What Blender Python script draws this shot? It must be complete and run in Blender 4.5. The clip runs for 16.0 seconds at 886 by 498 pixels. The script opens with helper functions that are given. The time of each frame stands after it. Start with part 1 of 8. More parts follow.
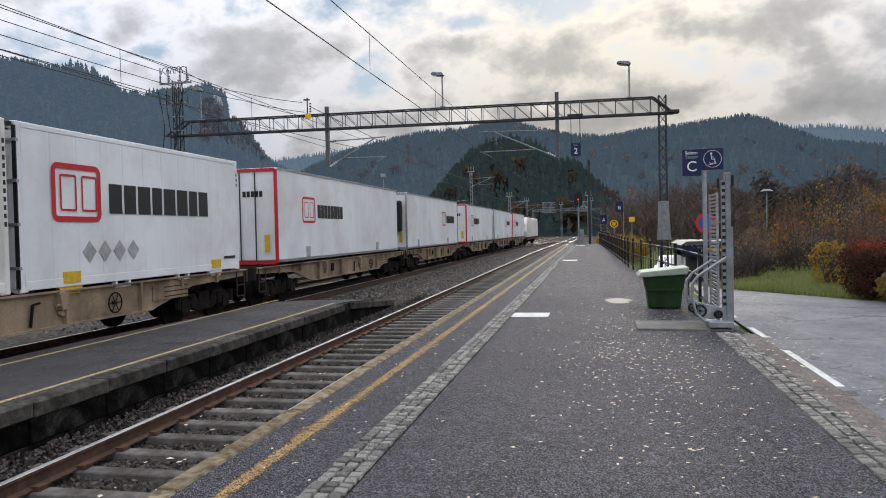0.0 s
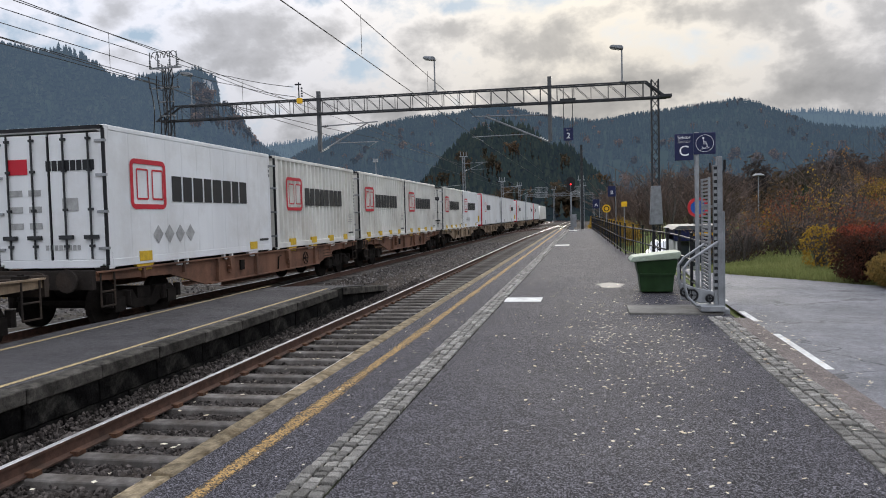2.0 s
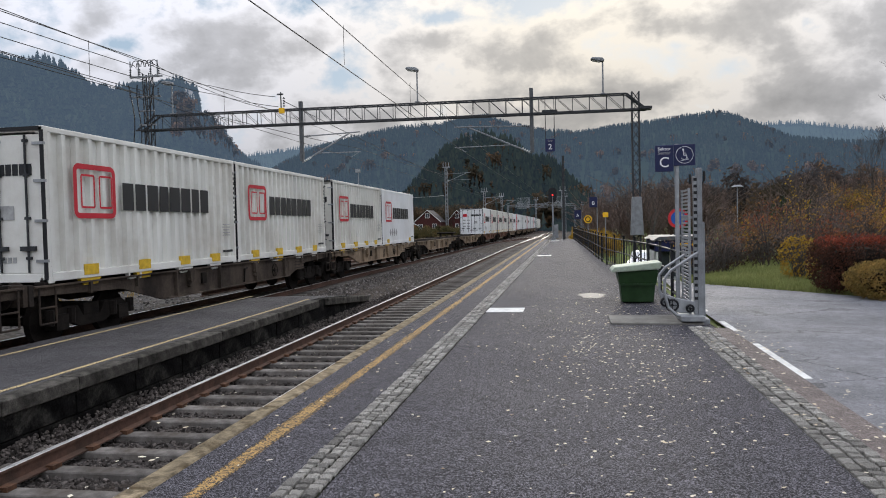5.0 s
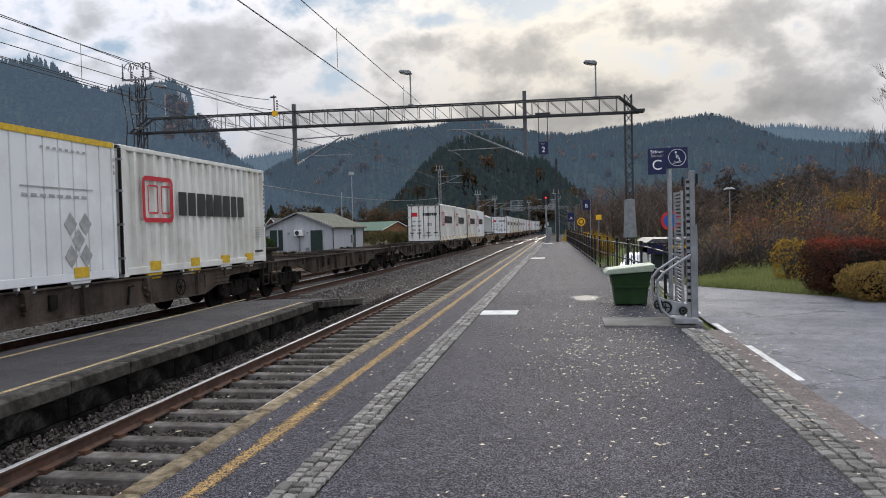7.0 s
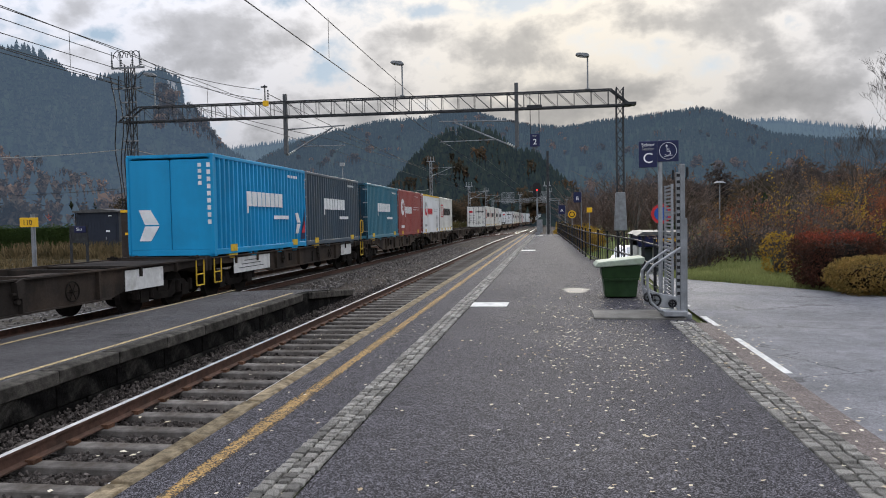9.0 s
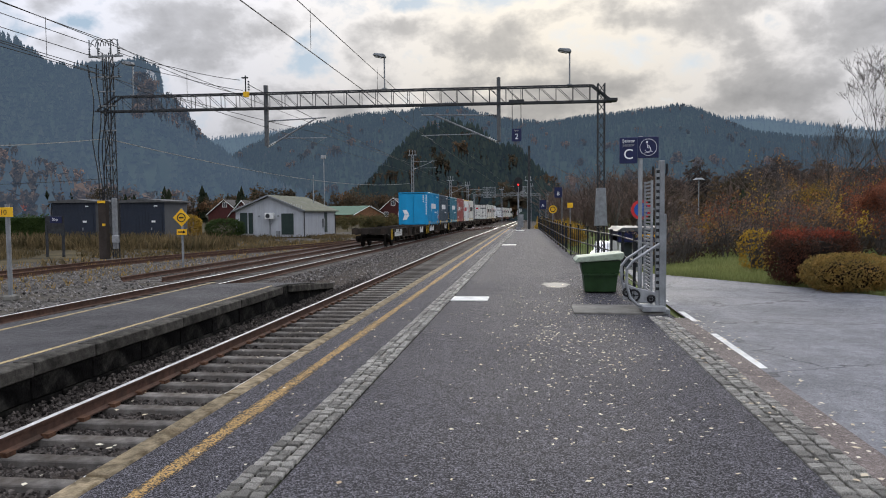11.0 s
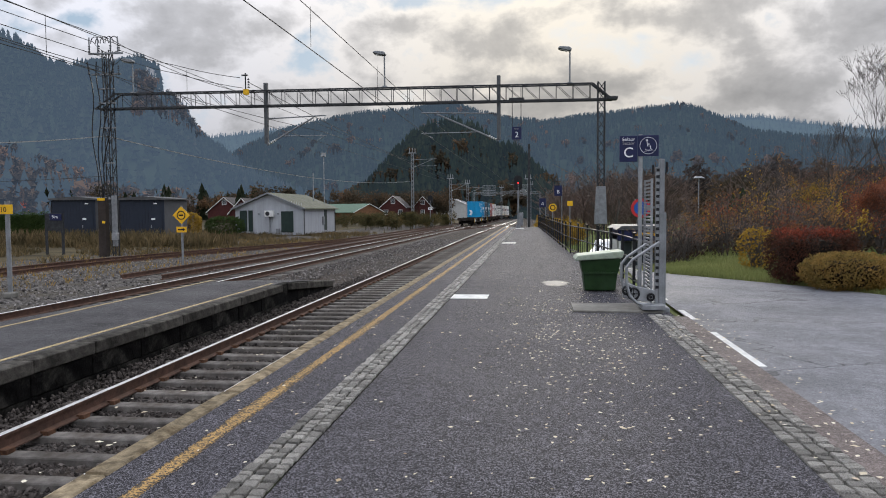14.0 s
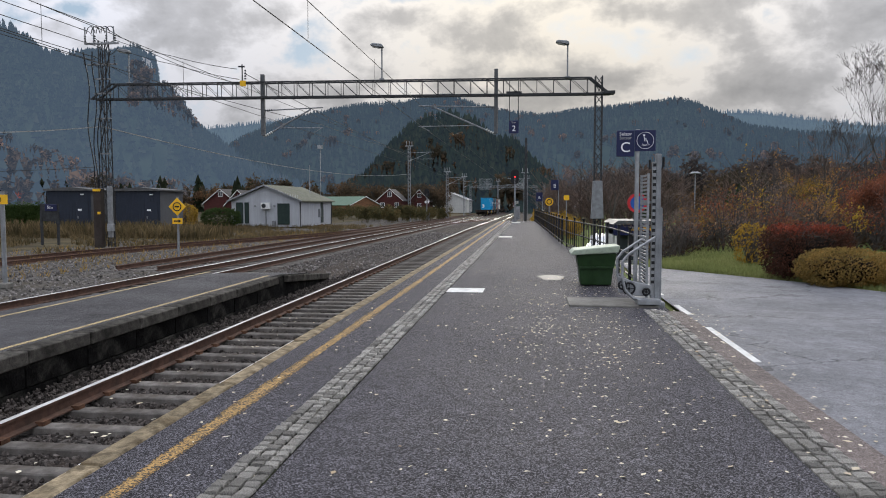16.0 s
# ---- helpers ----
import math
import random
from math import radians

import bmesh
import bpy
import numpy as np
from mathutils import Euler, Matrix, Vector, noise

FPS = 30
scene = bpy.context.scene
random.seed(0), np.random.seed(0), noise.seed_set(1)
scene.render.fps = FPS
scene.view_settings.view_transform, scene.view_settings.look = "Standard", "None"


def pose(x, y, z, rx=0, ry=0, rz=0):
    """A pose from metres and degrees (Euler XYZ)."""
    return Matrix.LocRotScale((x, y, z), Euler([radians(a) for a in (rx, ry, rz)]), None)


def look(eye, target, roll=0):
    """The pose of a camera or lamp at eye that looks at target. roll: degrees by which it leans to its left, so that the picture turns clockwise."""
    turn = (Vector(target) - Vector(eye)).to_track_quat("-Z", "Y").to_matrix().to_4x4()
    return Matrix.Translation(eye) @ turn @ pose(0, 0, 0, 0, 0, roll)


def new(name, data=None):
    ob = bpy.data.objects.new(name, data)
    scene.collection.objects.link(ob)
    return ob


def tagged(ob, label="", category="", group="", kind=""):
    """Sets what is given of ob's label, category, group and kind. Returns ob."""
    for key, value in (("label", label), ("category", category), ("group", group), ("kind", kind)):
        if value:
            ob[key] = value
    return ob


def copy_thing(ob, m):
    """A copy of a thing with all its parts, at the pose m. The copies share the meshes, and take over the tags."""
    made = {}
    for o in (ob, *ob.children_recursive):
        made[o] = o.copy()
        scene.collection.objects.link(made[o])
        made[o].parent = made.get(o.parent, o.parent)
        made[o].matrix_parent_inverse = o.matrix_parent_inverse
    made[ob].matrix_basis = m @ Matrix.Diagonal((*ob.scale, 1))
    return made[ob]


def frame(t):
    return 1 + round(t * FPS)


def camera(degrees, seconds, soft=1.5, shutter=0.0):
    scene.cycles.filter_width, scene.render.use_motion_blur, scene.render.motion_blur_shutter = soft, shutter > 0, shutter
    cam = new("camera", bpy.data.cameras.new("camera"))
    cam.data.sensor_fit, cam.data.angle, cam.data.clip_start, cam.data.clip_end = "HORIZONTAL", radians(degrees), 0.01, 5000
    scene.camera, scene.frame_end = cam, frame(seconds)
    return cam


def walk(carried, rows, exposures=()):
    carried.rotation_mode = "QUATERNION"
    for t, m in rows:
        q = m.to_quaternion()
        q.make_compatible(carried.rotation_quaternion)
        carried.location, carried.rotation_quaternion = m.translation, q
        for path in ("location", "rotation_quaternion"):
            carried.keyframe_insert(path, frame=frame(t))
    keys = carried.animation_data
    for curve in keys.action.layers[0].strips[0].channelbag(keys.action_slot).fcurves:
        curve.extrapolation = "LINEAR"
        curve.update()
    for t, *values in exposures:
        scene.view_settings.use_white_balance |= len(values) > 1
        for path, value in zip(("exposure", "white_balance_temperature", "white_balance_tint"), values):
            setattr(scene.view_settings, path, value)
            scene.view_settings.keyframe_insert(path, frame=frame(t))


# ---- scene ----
cam = camera(63.18, 16.0, soft=1.0)
EYE = (0.0, 0.0, 1.6)
TURNS = [(0, 88.406, 1.317, 11.921), (0.5, 88.218, 1.379, 11.547), (1, 87.876, 1.425, 11.383), (1.5, 87.488, 1.47, 11.373),
         (2, 87.214, 1.47, 11.339), (2.5, 87.162, 1.423, 11.215), (3, 87.282, 1.342, 11.007), (3.5, 87.5, 1.344, 10.751),
         (4, 87.694, 1.34, 10.455), (6.5, 88.208, 1.454, 9.497), (7, 88.206, 1.449, 9.427), (7.5, 88.133, 1.377, 9.297),
         (8, 87.984, 1.307, 9.158), (8.5, 87.776, 1.187, 8.983), (9, 87.528, 1.069, 8.713), (11.5, 87.004, 0.47, 7.108),
         (12, 87.006, 0.468, 7.156), (12.5, 87.01, 0.495, 7.231), (13, 86.968, 0.511, 7.302), (13.5, 86.924, 0.463, 7.285),
         (14, 86.864, 0.413, 7.211), (14.5, 86.846, 0.389, 7.138), (15, 86.845, 0.341, 7.084), (15.5, 86.716, 0.186, 7.027),
         (16, 86.339, -0.011, 6.937)]
walk(cam, [(t, pose(*EYE, rx, ry, rz)) for t, rx, ry, rz in TURNS])

# ---- light: low autumn sun behind broken cloud, straight down the valley ----
SUN_AZ, SUN_EL = radians(1.7), radians(14.6)          # azimuth from +y towards +x
SUN_DIR = Vector((math.sin(SUN_AZ) * math.cos(SUN_EL), math.cos(SUN_AZ) * math.cos(SUN_EL), math.sin(SUN_EL)))
scene.view_settings.exposure = 0.12


class Nodes:
    """Short hand for building node trees."""

    def __init__(self, tree):
        self.t = tree

    def add(self, kind, **sockets):
        n = self.t.nodes.new(kind)
        for k, v in sockets.items():
            s = n.inputs[int(k[1:])] if k[0] == "i" and k[1:].isdigit() else n.inputs[k.replace("_", " ")]
            self.put(s, v)
        return n

    def put(self, s, v):
        if isinstance(v, bpy.types.NodeSocket):
            self.t.links.new(v, s)
        else:
            s.default_value = v

    def math(self, op, a, b=0.0, clamp=False):
        n = self.t.nodes.new("ShaderNodeMath")
        n.operation, n.use_clamp = op, clamp
        self.put(n.inputs[0], a), self.put(n.inputs[1], b)
        return n.outputs[0]

    def mix(self, fac, a, b, blend="MIX"):
        n = self.t.nodes.new("ShaderNodeMix")
        n.data_type, n.blend_type = "RGBA", blend
        self.put(n.inputs[0], fac), self.put(n.inputs[6], a), self.put(n.inputs[7], b)
        return n.outputs[2]

    def ramp(self, fac, *stops):
        n = self.t.nodes.new("ShaderNodeValToRGB")
        while len(n.color_ramp.elements) < len(stops):
            n.color_ramp.elements.new(0.5)
        for e, (p, c) in zip(n.color_ramp.elements, stops):
            e.position, e.color = p, (c, c, c, 1) if isinstance(c, (int, float)) else (*c, 1)
        self.put(n.inputs[0], fac)
        return n.outputs[0]

    def noise(self, vec, scale, detail=4.0, rough=0.55, dist=0.0):
        n = self.add("ShaderNodeTexNoise", Scale=scale, Detail=detail, Roughness=rough, Distortion=dist)
        if vec is not None:
            self.t.links.new(vec, n.inputs["Vector"])
        return n.outputs["Fac"]


def rgb(h):
    """Linear colour from an sRGB hex string."""
    c = [int(h[i:i + 2], 16) / 255 for i in (0, 2, 4)]
    return tuple(x / 12.92 if x <= 0.04045 else ((x + 0.055) / 1.055) ** 2.4 for x in c)


CLOUD = (1.35, 0.6)      # where the cloud pattern lies
world = bpy.data.worlds.new("sky")
scene.world = world
world.use_nodes = True
wt = world.node_tree
wt.nodes.clear()
N = Nodes(wt)
sky = N.add("ShaderNodeTexSky")
sky.sky_type, sky.sun_disc, sky.sun_elevation, sky.sun_rotation = "NISHITA", False, SUN_EL, SUN_AZ
ray = N.add("ShaderNodeTexCoord").outputs["Generated"]
sep = N.add("ShaderNodeSeparateXYZ", Vector=ray)
up = N.math("MAXIMUM", sep.outputs[2], 0.0)
warp = N.noise(ray, 9.0, 5.0, 0.6)
warp2 = N.noise(N.add("ShaderNodeVectorMath", i0=ray, i1=(3.7, 1.2, 8.1)).outputs[0], 9.0, 5.0, 0.6)
ahead = N.math("MAXIMUM", sep.outputs[1], 0.05)
side_u = N.math("ADD", N.math("DIVIDE", sep.outputs[0], ahead), N.math("MULTIPLY", N.math("SUBTRACT", warp, 0.5), 0.10))
rise_v = N.math("ADD", N.math("DIVIDE", sep.outputs[2], ahead), N.math("MULTIPLY", N.math("SUBTRACT", warp2, 0.5), 0.06))


def bank(u0, v0, a, b, w):
    """One soft bank of cloud, or a gap (w below 0), by its direction and spread."""
    p = N.math("DIVIDE", N.math("SUBTRACT", side_u, u0), a)
    q = N.math("DIVIDE", N.math("SUBTRACT", rise_v, v0), b)
    r2 = N.math("ADD", N.math("MULTIPLY", p, p), N.math("MULTIPLY", q, q))
    return N.math("MULTIPLY", N.math("EXPONENT", N.math("MULTIPLY", r2, -1.0)), w)


puff = N.add("ShaderNodeCombineXYZ", X=N.math("ADD", sep.outputs[0], CLOUD[0]), Y=sep.outputs[1], Z=N.math("ADD", N.math("MULTIPLY", sep.outputs[2], 1.5), CLOUD[1]))
big = N.noise(puff.outputs[0], 3.2, 3.0, 0.45, 0.2)
fine = N.noise(puff.outputs[0], 13.0, 7.0, 0.58, 0.1)
body = N.math("ADD", N.math("ADD", N.math("MULTIPLY", big, 0.42), N.math("MULTIPLY", fine, 0.38)), 0.052)
BANKS = ((-0.026, 0.233, 0.065, 0.036, 0.115), (0.108, 0.173, 0.075, 0.028, 0.105), (0.181, 0.262, 0.17, 0.028, 0.13), (0.279, 0.213, 0.05, 0.022, 0.10), (0.304, 0.157, 0.085, 0.020, 0.08),
         (0.43, 0.245, 0.07, 0.035, 0.09), (-0.436, 0.262, 0.07, 0.03, 0.06), (-0.174, 0.25, 0.05, 0.02, 0.08), (-0.564, 0.285, 0.09, 0.02, 0.06), (-0.05, 0.175, 0.09, 0.016, 0.06),
         (-0.313, 0.229, 0.035, 0.035, -0.075), (0.309, 0.243, 0.022, 0.014, -0.10), (-0.72, 0.275, 0.10, 0.015, -0.07), (-0.119, 0.205, 0.04, 0.02, -0.06), (-0.19, 0.285, 0.05, 0.015, -0.07),
         (-0.03, 0.285, 0.07, 0.018, -0.04), (0.213, 0.193, 0.06, 0.02, -0.035))
for one in BANKS:
    body = N.math("ADD", body, bank(*one))
cover = N.ramp(body, (0.375, 0.0), (0.44, 1.0))                       # gaps of blue
thick = N.ramp(body, (0.46, 0.0), (0.53, 0.55), (0.68, 1.0))                       # dark bellies
dots = N.add("ShaderNodeVectorMath", i0=ray, i1=tuple(SUN_DIR))
dots.operation = "DOT_PRODUCT"
near_sun = N.math("POWER", N.math("MAXIMUM", dots.outputs["Value"], 0.0), 14.0)
away = N.math("MAXIMUM", N.math("MULTIPLY", dots.outputs["Value"], -1.0), 0.0)      # clouds facing the sun are the brighter ones
lift = N.math("ADD", N.math("ADD", 0.425, N.math("MULTIPLY", up, 1.75)), N.math("MULTIPLY", away, 0.25))               # overcast skies brighten overhead
thin_l = N.math("ADD", N.math("MULTIPLY", lift, 1.0), N.math("MULTIPLY", near_sun, 0.02))
thick_l = N.math("MULTIPLY", lift, 0.34)
lum = N.math("ADD", N.math("MULTIPLY", thin_l, N.math("SUBTRACT", 1.0, thick)), N.math("MULTIPLY", thick_l, thick))
warm = N.mix(near_sun, (0.935, 0.96, 1.075, 1), (1.05, 0.975, 0.86, 1))
warm = N.mix(N.math("MULTIPLY", thick, 0.6), warm, (0.97, 0.98, 1.02, 1))
cloud = N.mix(1.0, warm, N.add("ShaderNodeCombineColor", Red=lum, Green=lum, Blue=lum).outputs[0], "MULTIPLY")
blue = N.mix(1.0, sky.outputs[0], (0.05, 0.05, 0.05, 1), "MULTIPLY")
blue = N.mix(0.75, blue, (0.44, 0.58, 0.74, 1))
bg = N.add("ShaderNodeBackground", Color=N.mix(cover, blue, cloud), Strength=1.0)
wt.links.new(bg.outputs[0], N.add("ShaderNodeOutputWorld").inputs[0])

sun = new("sun", bpy.data.lights.new("sun", "SUN"))
sun.data.energy, sun.data.angle, sun.data.color = 0.95, radians(12), (1.0, 0.93, 0.82)
sun.matrix_world = look(SUN_DIR * 100, (0, 0, 0))


# ---- materials ----
def material(name, base, rough=0.7, metal=0.0, var=0.25, scale=3.0, fine=60.0, bump=0.15, second=None, amount=0.5, spec=0.25,
             streak=False, emit=None, pieces=0.0, depth=0.01):
    """A surface with a base colour, blotches at one scale, grain at another and a bump."""
    m = bpy.data.materials.new(name)
    m.use_nodes = True
    n = Nodes(m.node_tree)
    p = m.node_tree.nodes["Principled BSDF"]
    vec = n.add("ShaderNodeTexCoord").outputs["Object"]
    if streak:
        mp = n.add("ShaderNodeMapping", Vector=vec, Scale=(1.0, 1.0, 0.12))
        blot = n.noise(mp.outputs[0], scale, 5.0, 0.6)
    else:
        blot = n.noise(vec, scale, 5.0, 0.6)
    grain = n.noise(vec, fine, 3.0, 0.6)
    c = n.mix(n.ramp(blot, (0.35, 0.0), (0.65, 1.0)), (*[x * (1 - var) for x in base], 1), (*[min(1, x * (1 + var)) for x in base], 1))
    if second:
        c = n.mix(n.math("MULTIPLY", n.ramp(n.noise(vec, scale * 0.37, 6.0, 0.65), (0.5, 0.0), (0.66, 1.0)), amount), c, (*second, 1))
    c = n.mix(var, c, n.ramp(grain, (0.3, 0.25), (0.7, 1.0)), "MULTIPLY")
    if pieces:
        r = n.add("ShaderNodeObjectInfo").outputs["Random"]
        g = n.add("ShaderNodeNewGeometry").outputs["Random Per Island"]
        f = n.math("ADD", 1 - pieces, n.math("MULTIPLY", n.math("FRACT", n.math("ADD", r, g)), 2 * pieces))
        c = n.mix(1.0, c, n.add("ShaderNodeCombineColor", Red=f, Green=f, Blue=f).outputs[0], "MULTIPLY")
    n.put(p.inputs["Base Color"], c)
    n.put(p.inputs["Roughness"], n.math("ADD", rough - 0.08, n.math("MULTIPLY", blot, 0.16), clamp=True))
    p.inputs["Metallic"].default_value = metal
    p.inputs["Specular IOR Level"].default_value = spec
    if bump:
        b = n.add("ShaderNodeBump", Strength=bump, Distance=depth, Height=n.math("ADD", grain, blot))
        m.node_tree.links.new(b.outputs[0], p.inputs["Normal"])
    if emit:
        p.inputs["Emission Color"].default_value = (*emit[:3], 1)
        p.inputs["Emission Strength"].default_value = emit[3]
    return m


def asphalt_material(name, base, wet=0.0, stone=(0.26, 0.26, 0.27), fleck=0.42, cracks=0.0):
    """Asphalt: dark binder, pale grit, broad damp patches."""
    m = bpy.data.materials.new(name)
    m.use_nodes = True
    n = Nodes(m.node_tree)
    p = m.node_tree.nodes["Principled BSDF"]
    vec = n.add("ShaderNodeTexCoord").outputs["Object"]
    vor = n.add("ShaderNodeTexVoronoi", Vector=vec, Scale=170.0)
    sepc = n.add("ShaderNodeSeparateColor", Color=vor.outputs["Color"])
    pick = n.ramp(sepc.outputs[0], (0.55, 0.0), (0.85, 1.0))
    c = n.mix(n.ramp(n.noise(vec, 0.7, 6.0, 0.6), (0.3, 0.0), (0.7, 1.0)), (*[x * 0.6 for x in base], 1), (*[x * 1.25 for x in base], 1))
    c = n.mix(n.math("MULTIPLY", pick, fleck), c, (*stone, 1))
    grit = n.add("ShaderNodeTexVoronoi", Vector=vec, Scale=75.0)
    gs = n.add("ShaderNodeSeparateColor", Color=grit.outputs["Color"])
    c = n.mix(n.math("MULTIPLY", n.ramp(gs.outputs[1], (0.86, 0.0), (0.98, 1.0)), fleck * 0.7), c, (*stone, 1))
    c = n.mix(n.math("MULTIPLY", n.ramp(gs.outputs[0], (0.6, 0.0), (1.0, 1.0)), 0.5), c, (*[x * 0.3 for x in base], 1))
    c = n.mix(0.35, c, n.ramp(n.noise(vec, 9.0, 4.0), (0.35, 0.35), (0.65, 1.0)), "MULTIPLY")
    c = n.mix(0.45, c, n.ramp(n.noise(vec, 1.6, 7.0, 0.7), (0.3, 0.6), (0.6, 1.0)), "MULTIPLY")
    # fine cracks
    cr = n.add("ShaderNodeTexVoronoi", Vector=n.add("ShaderNodeVectorMath", i0=vec, i1=n.add("ShaderNodeTexNoise", Vector=vec, Scale=1.3, Detail=5.0).outputs["Color"]).outputs[0], Scale=0.33)
    cr.feature = "DISTANCE_TO_EDGE"
    c = n.mix(n.math("MULTIPLY", n.ramp(cr.outputs["Distance"], (0.002, 1.0), (0.006, 0.0)), cracks), c, (*[x * 0.25 for x in base], 1))
    n.put(p.inputs["Base Color"], c)
    damp = n.ramp(n.noise(vec, 0.45, 5.0, 0.6), (0.42, 1.0), (0.62, 0.0))
    n.put(p.inputs["Roughness"], n.math("SUBTRACT", 0.78, n.math("MULTIPLY", damp, wet), clamp=True))
    p.inputs["Specular IOR Level"].default_value = 0.14
    b = n.add("ShaderNodeBump", Strength=0.9, Distance=0.006, Height=n.math("ADD", sepc.outputs[0], n.noise(vec, 30.0)))
    m.node_tree.links.new(b.outputs[0], p.inputs["Normal"])
    return m


def ballast_material(name, base, scale=16.0, dirt=(0.06, 0.045, 0.035), bump=0.9):
    m = bpy.data.materials.new(name)
    m.use_nodes = True
    n = Nodes(m.node_tree)
    p = m.node_tree.nodes["Principled BSDF"]
    vec = n.add("ShaderNodeTexCoord").outputs["Object"]
    vor = n.add("ShaderNodeTexVoronoi", Vector=vec, Scale=scale)
    s = n.add("ShaderNodeSeparateColor", Color=vor.outputs["Color"])
    c = n.mix(s.outputs[0], (*[x * 0.5 for x in base], 1), (*[x * 1.6 for x in base], 1))
    c = n.mix(n.ramp(vor.outputs["Distance"], (0.35, 0.0), (0.75, 0.8)), c, (0.012, 0.011, 0.01, 1))
    c = n.mix(n.ramp(n.noise(vec, 0.55, 6.0, 0.65), (0.42, 0.0), (0.66, 0.75)), c, (*dirt, 1))
    n.put(p.inputs["Base Color"], c)
    p.inputs["Roughness"].default_value = 0.9
    p.inputs["Specular IOR Level"].default_value = 0.06
    b = n.add("ShaderNodeBump", Strength=bump, Distance=0.05, Height=n.math("SUBTRACT", 1.0, vor.outputs["Distance"]))
    m.node_tree.links.new(b.outputs[0], p.inputs["Normal"])
    return m


def leaf_material(name, *stops, rough=0.7, haze=None, scale=0.02, thin=0.45, own=0.55):
    """Foliage: colour chosen per leaf or clump along a ramp, with broad drifts."""
    m = bpy.data.materials.new(name)
    m.use_nodes = True
    n = Nodes(m.node_tree)
    p = m.node_tree.nodes["Principled BSDF"]
    g = n.add("ShaderNodeNewGeometry").outputs["Random Per Island"]
    vec = n.add("ShaderNodeTexCoord").outputs["Object"]
    drift = n.noise(vec, scale, 3.0)
    f = n.math("ADD", n.math("MULTIPLY", g, own), n.math("MULTIPLY", n.ramp(drift, (0.3, 0.0), (0.7, 1.0)), 1 - own))
    n.put(p.inputs["Base Color"], n.ramp(f, *stops))
    p.inputs["Roughness"].default_value = rough
    p.inputs["Specular IOR Level"].default_value = 0.0 if haze else 0.12
    # distance haze is painted on as a bluish emission
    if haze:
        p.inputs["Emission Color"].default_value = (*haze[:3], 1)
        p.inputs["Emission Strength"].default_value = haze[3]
    else:
        # thin leaves let light through
        tr = n.add("ShaderNodeBsdfTranslucent", Color=n.ramp(f, *stops))
        mx = n.add("ShaderNodeMixShader", Fac=thin)
        m.node_tree.links.new(p.outputs[0], mx.inputs[1])
        m.node_tree.links.new(tr.outputs[0], mx.inputs[2])
        m.node_tree.links.new(mx.outputs[0], m.node_tree.nodes["Material Output"].inputs[0])
    return m


def glow(name, c, strength):
    m = bpy.data.materials.new(name)
    m.use_nodes = True
    p = m.node_tree.nodes["Principled BSDF"]
    p.inputs["Base Color"].default_value = (*c, 1)
    p.inputs["Emission Color"].default_value = (*c, 1)
    p.inputs["Emission Strength"].default_value = strength
    return m


M_PLAT = asphalt_material("platform_asphalt", (0.016, 0.015, 0.019), 0.05, (0.33, 0.315, 0.36), 0.62)
M_ISL = asphalt_material("old_asphalt", (0.05, 0.046, 0.049), 0.2, fleck=0.4, cracks=0.6)
M_ROAD = asphalt_material("road_asphalt", (0.215, 0.217, 0.235), 0.25, (0.40, 0.40, 0.42), cracks=0.9)
M_GRAVEL = ballast_material("ballast", (0.08, 0.071, 0.065), 17.0)
M_STONE = material("ballast_stone", (0.085, 0.073, 0.066), 0.85, 0, 0.45, 18, 90, 0.4, pieces=0.7, spec=0.08)
M_YARD = material("yard_stone", (0.185, 0.17, 0.16), 0.85, 0, 0.45, 18, 90, 0.4, pieces=0.6, spec=0.08)
M_DIRT = ballast_material("cinder_ground", (0.115, 0.107, 0.10), 9.0, (0.075, 0.062, 0.042))
M_CONC = material("weathered_concrete", (0.21, 0.2, 0.18), 0.85, 0, 0.3, 2.0, 40, 0.4, (0.12, 0.115, 0.10), 0.8, spec=0.08)
# stained concrete; the near-black base also paints in shade below the edge
M_WALL = material("stained_shaded_wall", (0.009, 0.0085, 0.008), 0.95, 0, 0.85, 4.5, 30, 0.9, (0.075, 0.07, 0.06), 0.8, streak=False, pieces=0.4, spec=0.08)
M_COPING = material("lichen_coping", (0.25, 0.20, 0.13), 0.85, 0, 0.5, 9, 70, 0.5, (0.10, 0.07, 0.035), 0.85, pieces=0.15, spec=0.08)
M_COPING2 = material("grey_coping", (0.085, 0.078, 0.068), 0.9, 0, 0.6, 5, 60, 0.8, (0.025, 0.024, 0.02), 0.95, pieces=0.25, spec=0.08)
M_SETT = material("granite_sett", (0.41, 0.39, 0.355), 0.8, 0, 0.55, 26, 120, 0.9, (0.16, 0.15, 0.12), 0.7, pieces=0.4, spec=0.08)
M_JOINT = material("joint_soil", (0.016, 0.015, 0.013), 0.95, 0, 0.3, 12, 90, 0.4, (0.05, 0.06, 0.025), 0.6, spec=0.08)
M_SLEEPER = material("sleeper_concrete", (0.15, 0.137, 0.125), 0.85, 0, 0.35, 5, 60, 0.35, (0.06, 0.048, 0.038), 0.8, pieces=0.25, spec=0.08)
M_RAILSIDE = material("rusty_rail", (0.105, 0.058, 0.042), 0.85, 0.1, 0.3, 9, 90, 0.3, (0.06, 0.04, 0.03), 0.7)
M_RAILTOP = material("polished_rail", (0.85, 0.84, 0.83), 0.32, 1.0, 0.12, 4, 60, 0.05)
M_RUST = material("rust", (0.12, 0.06, 0.035), 0.9, 0.1, 0.4, 10, 80, 0.4)
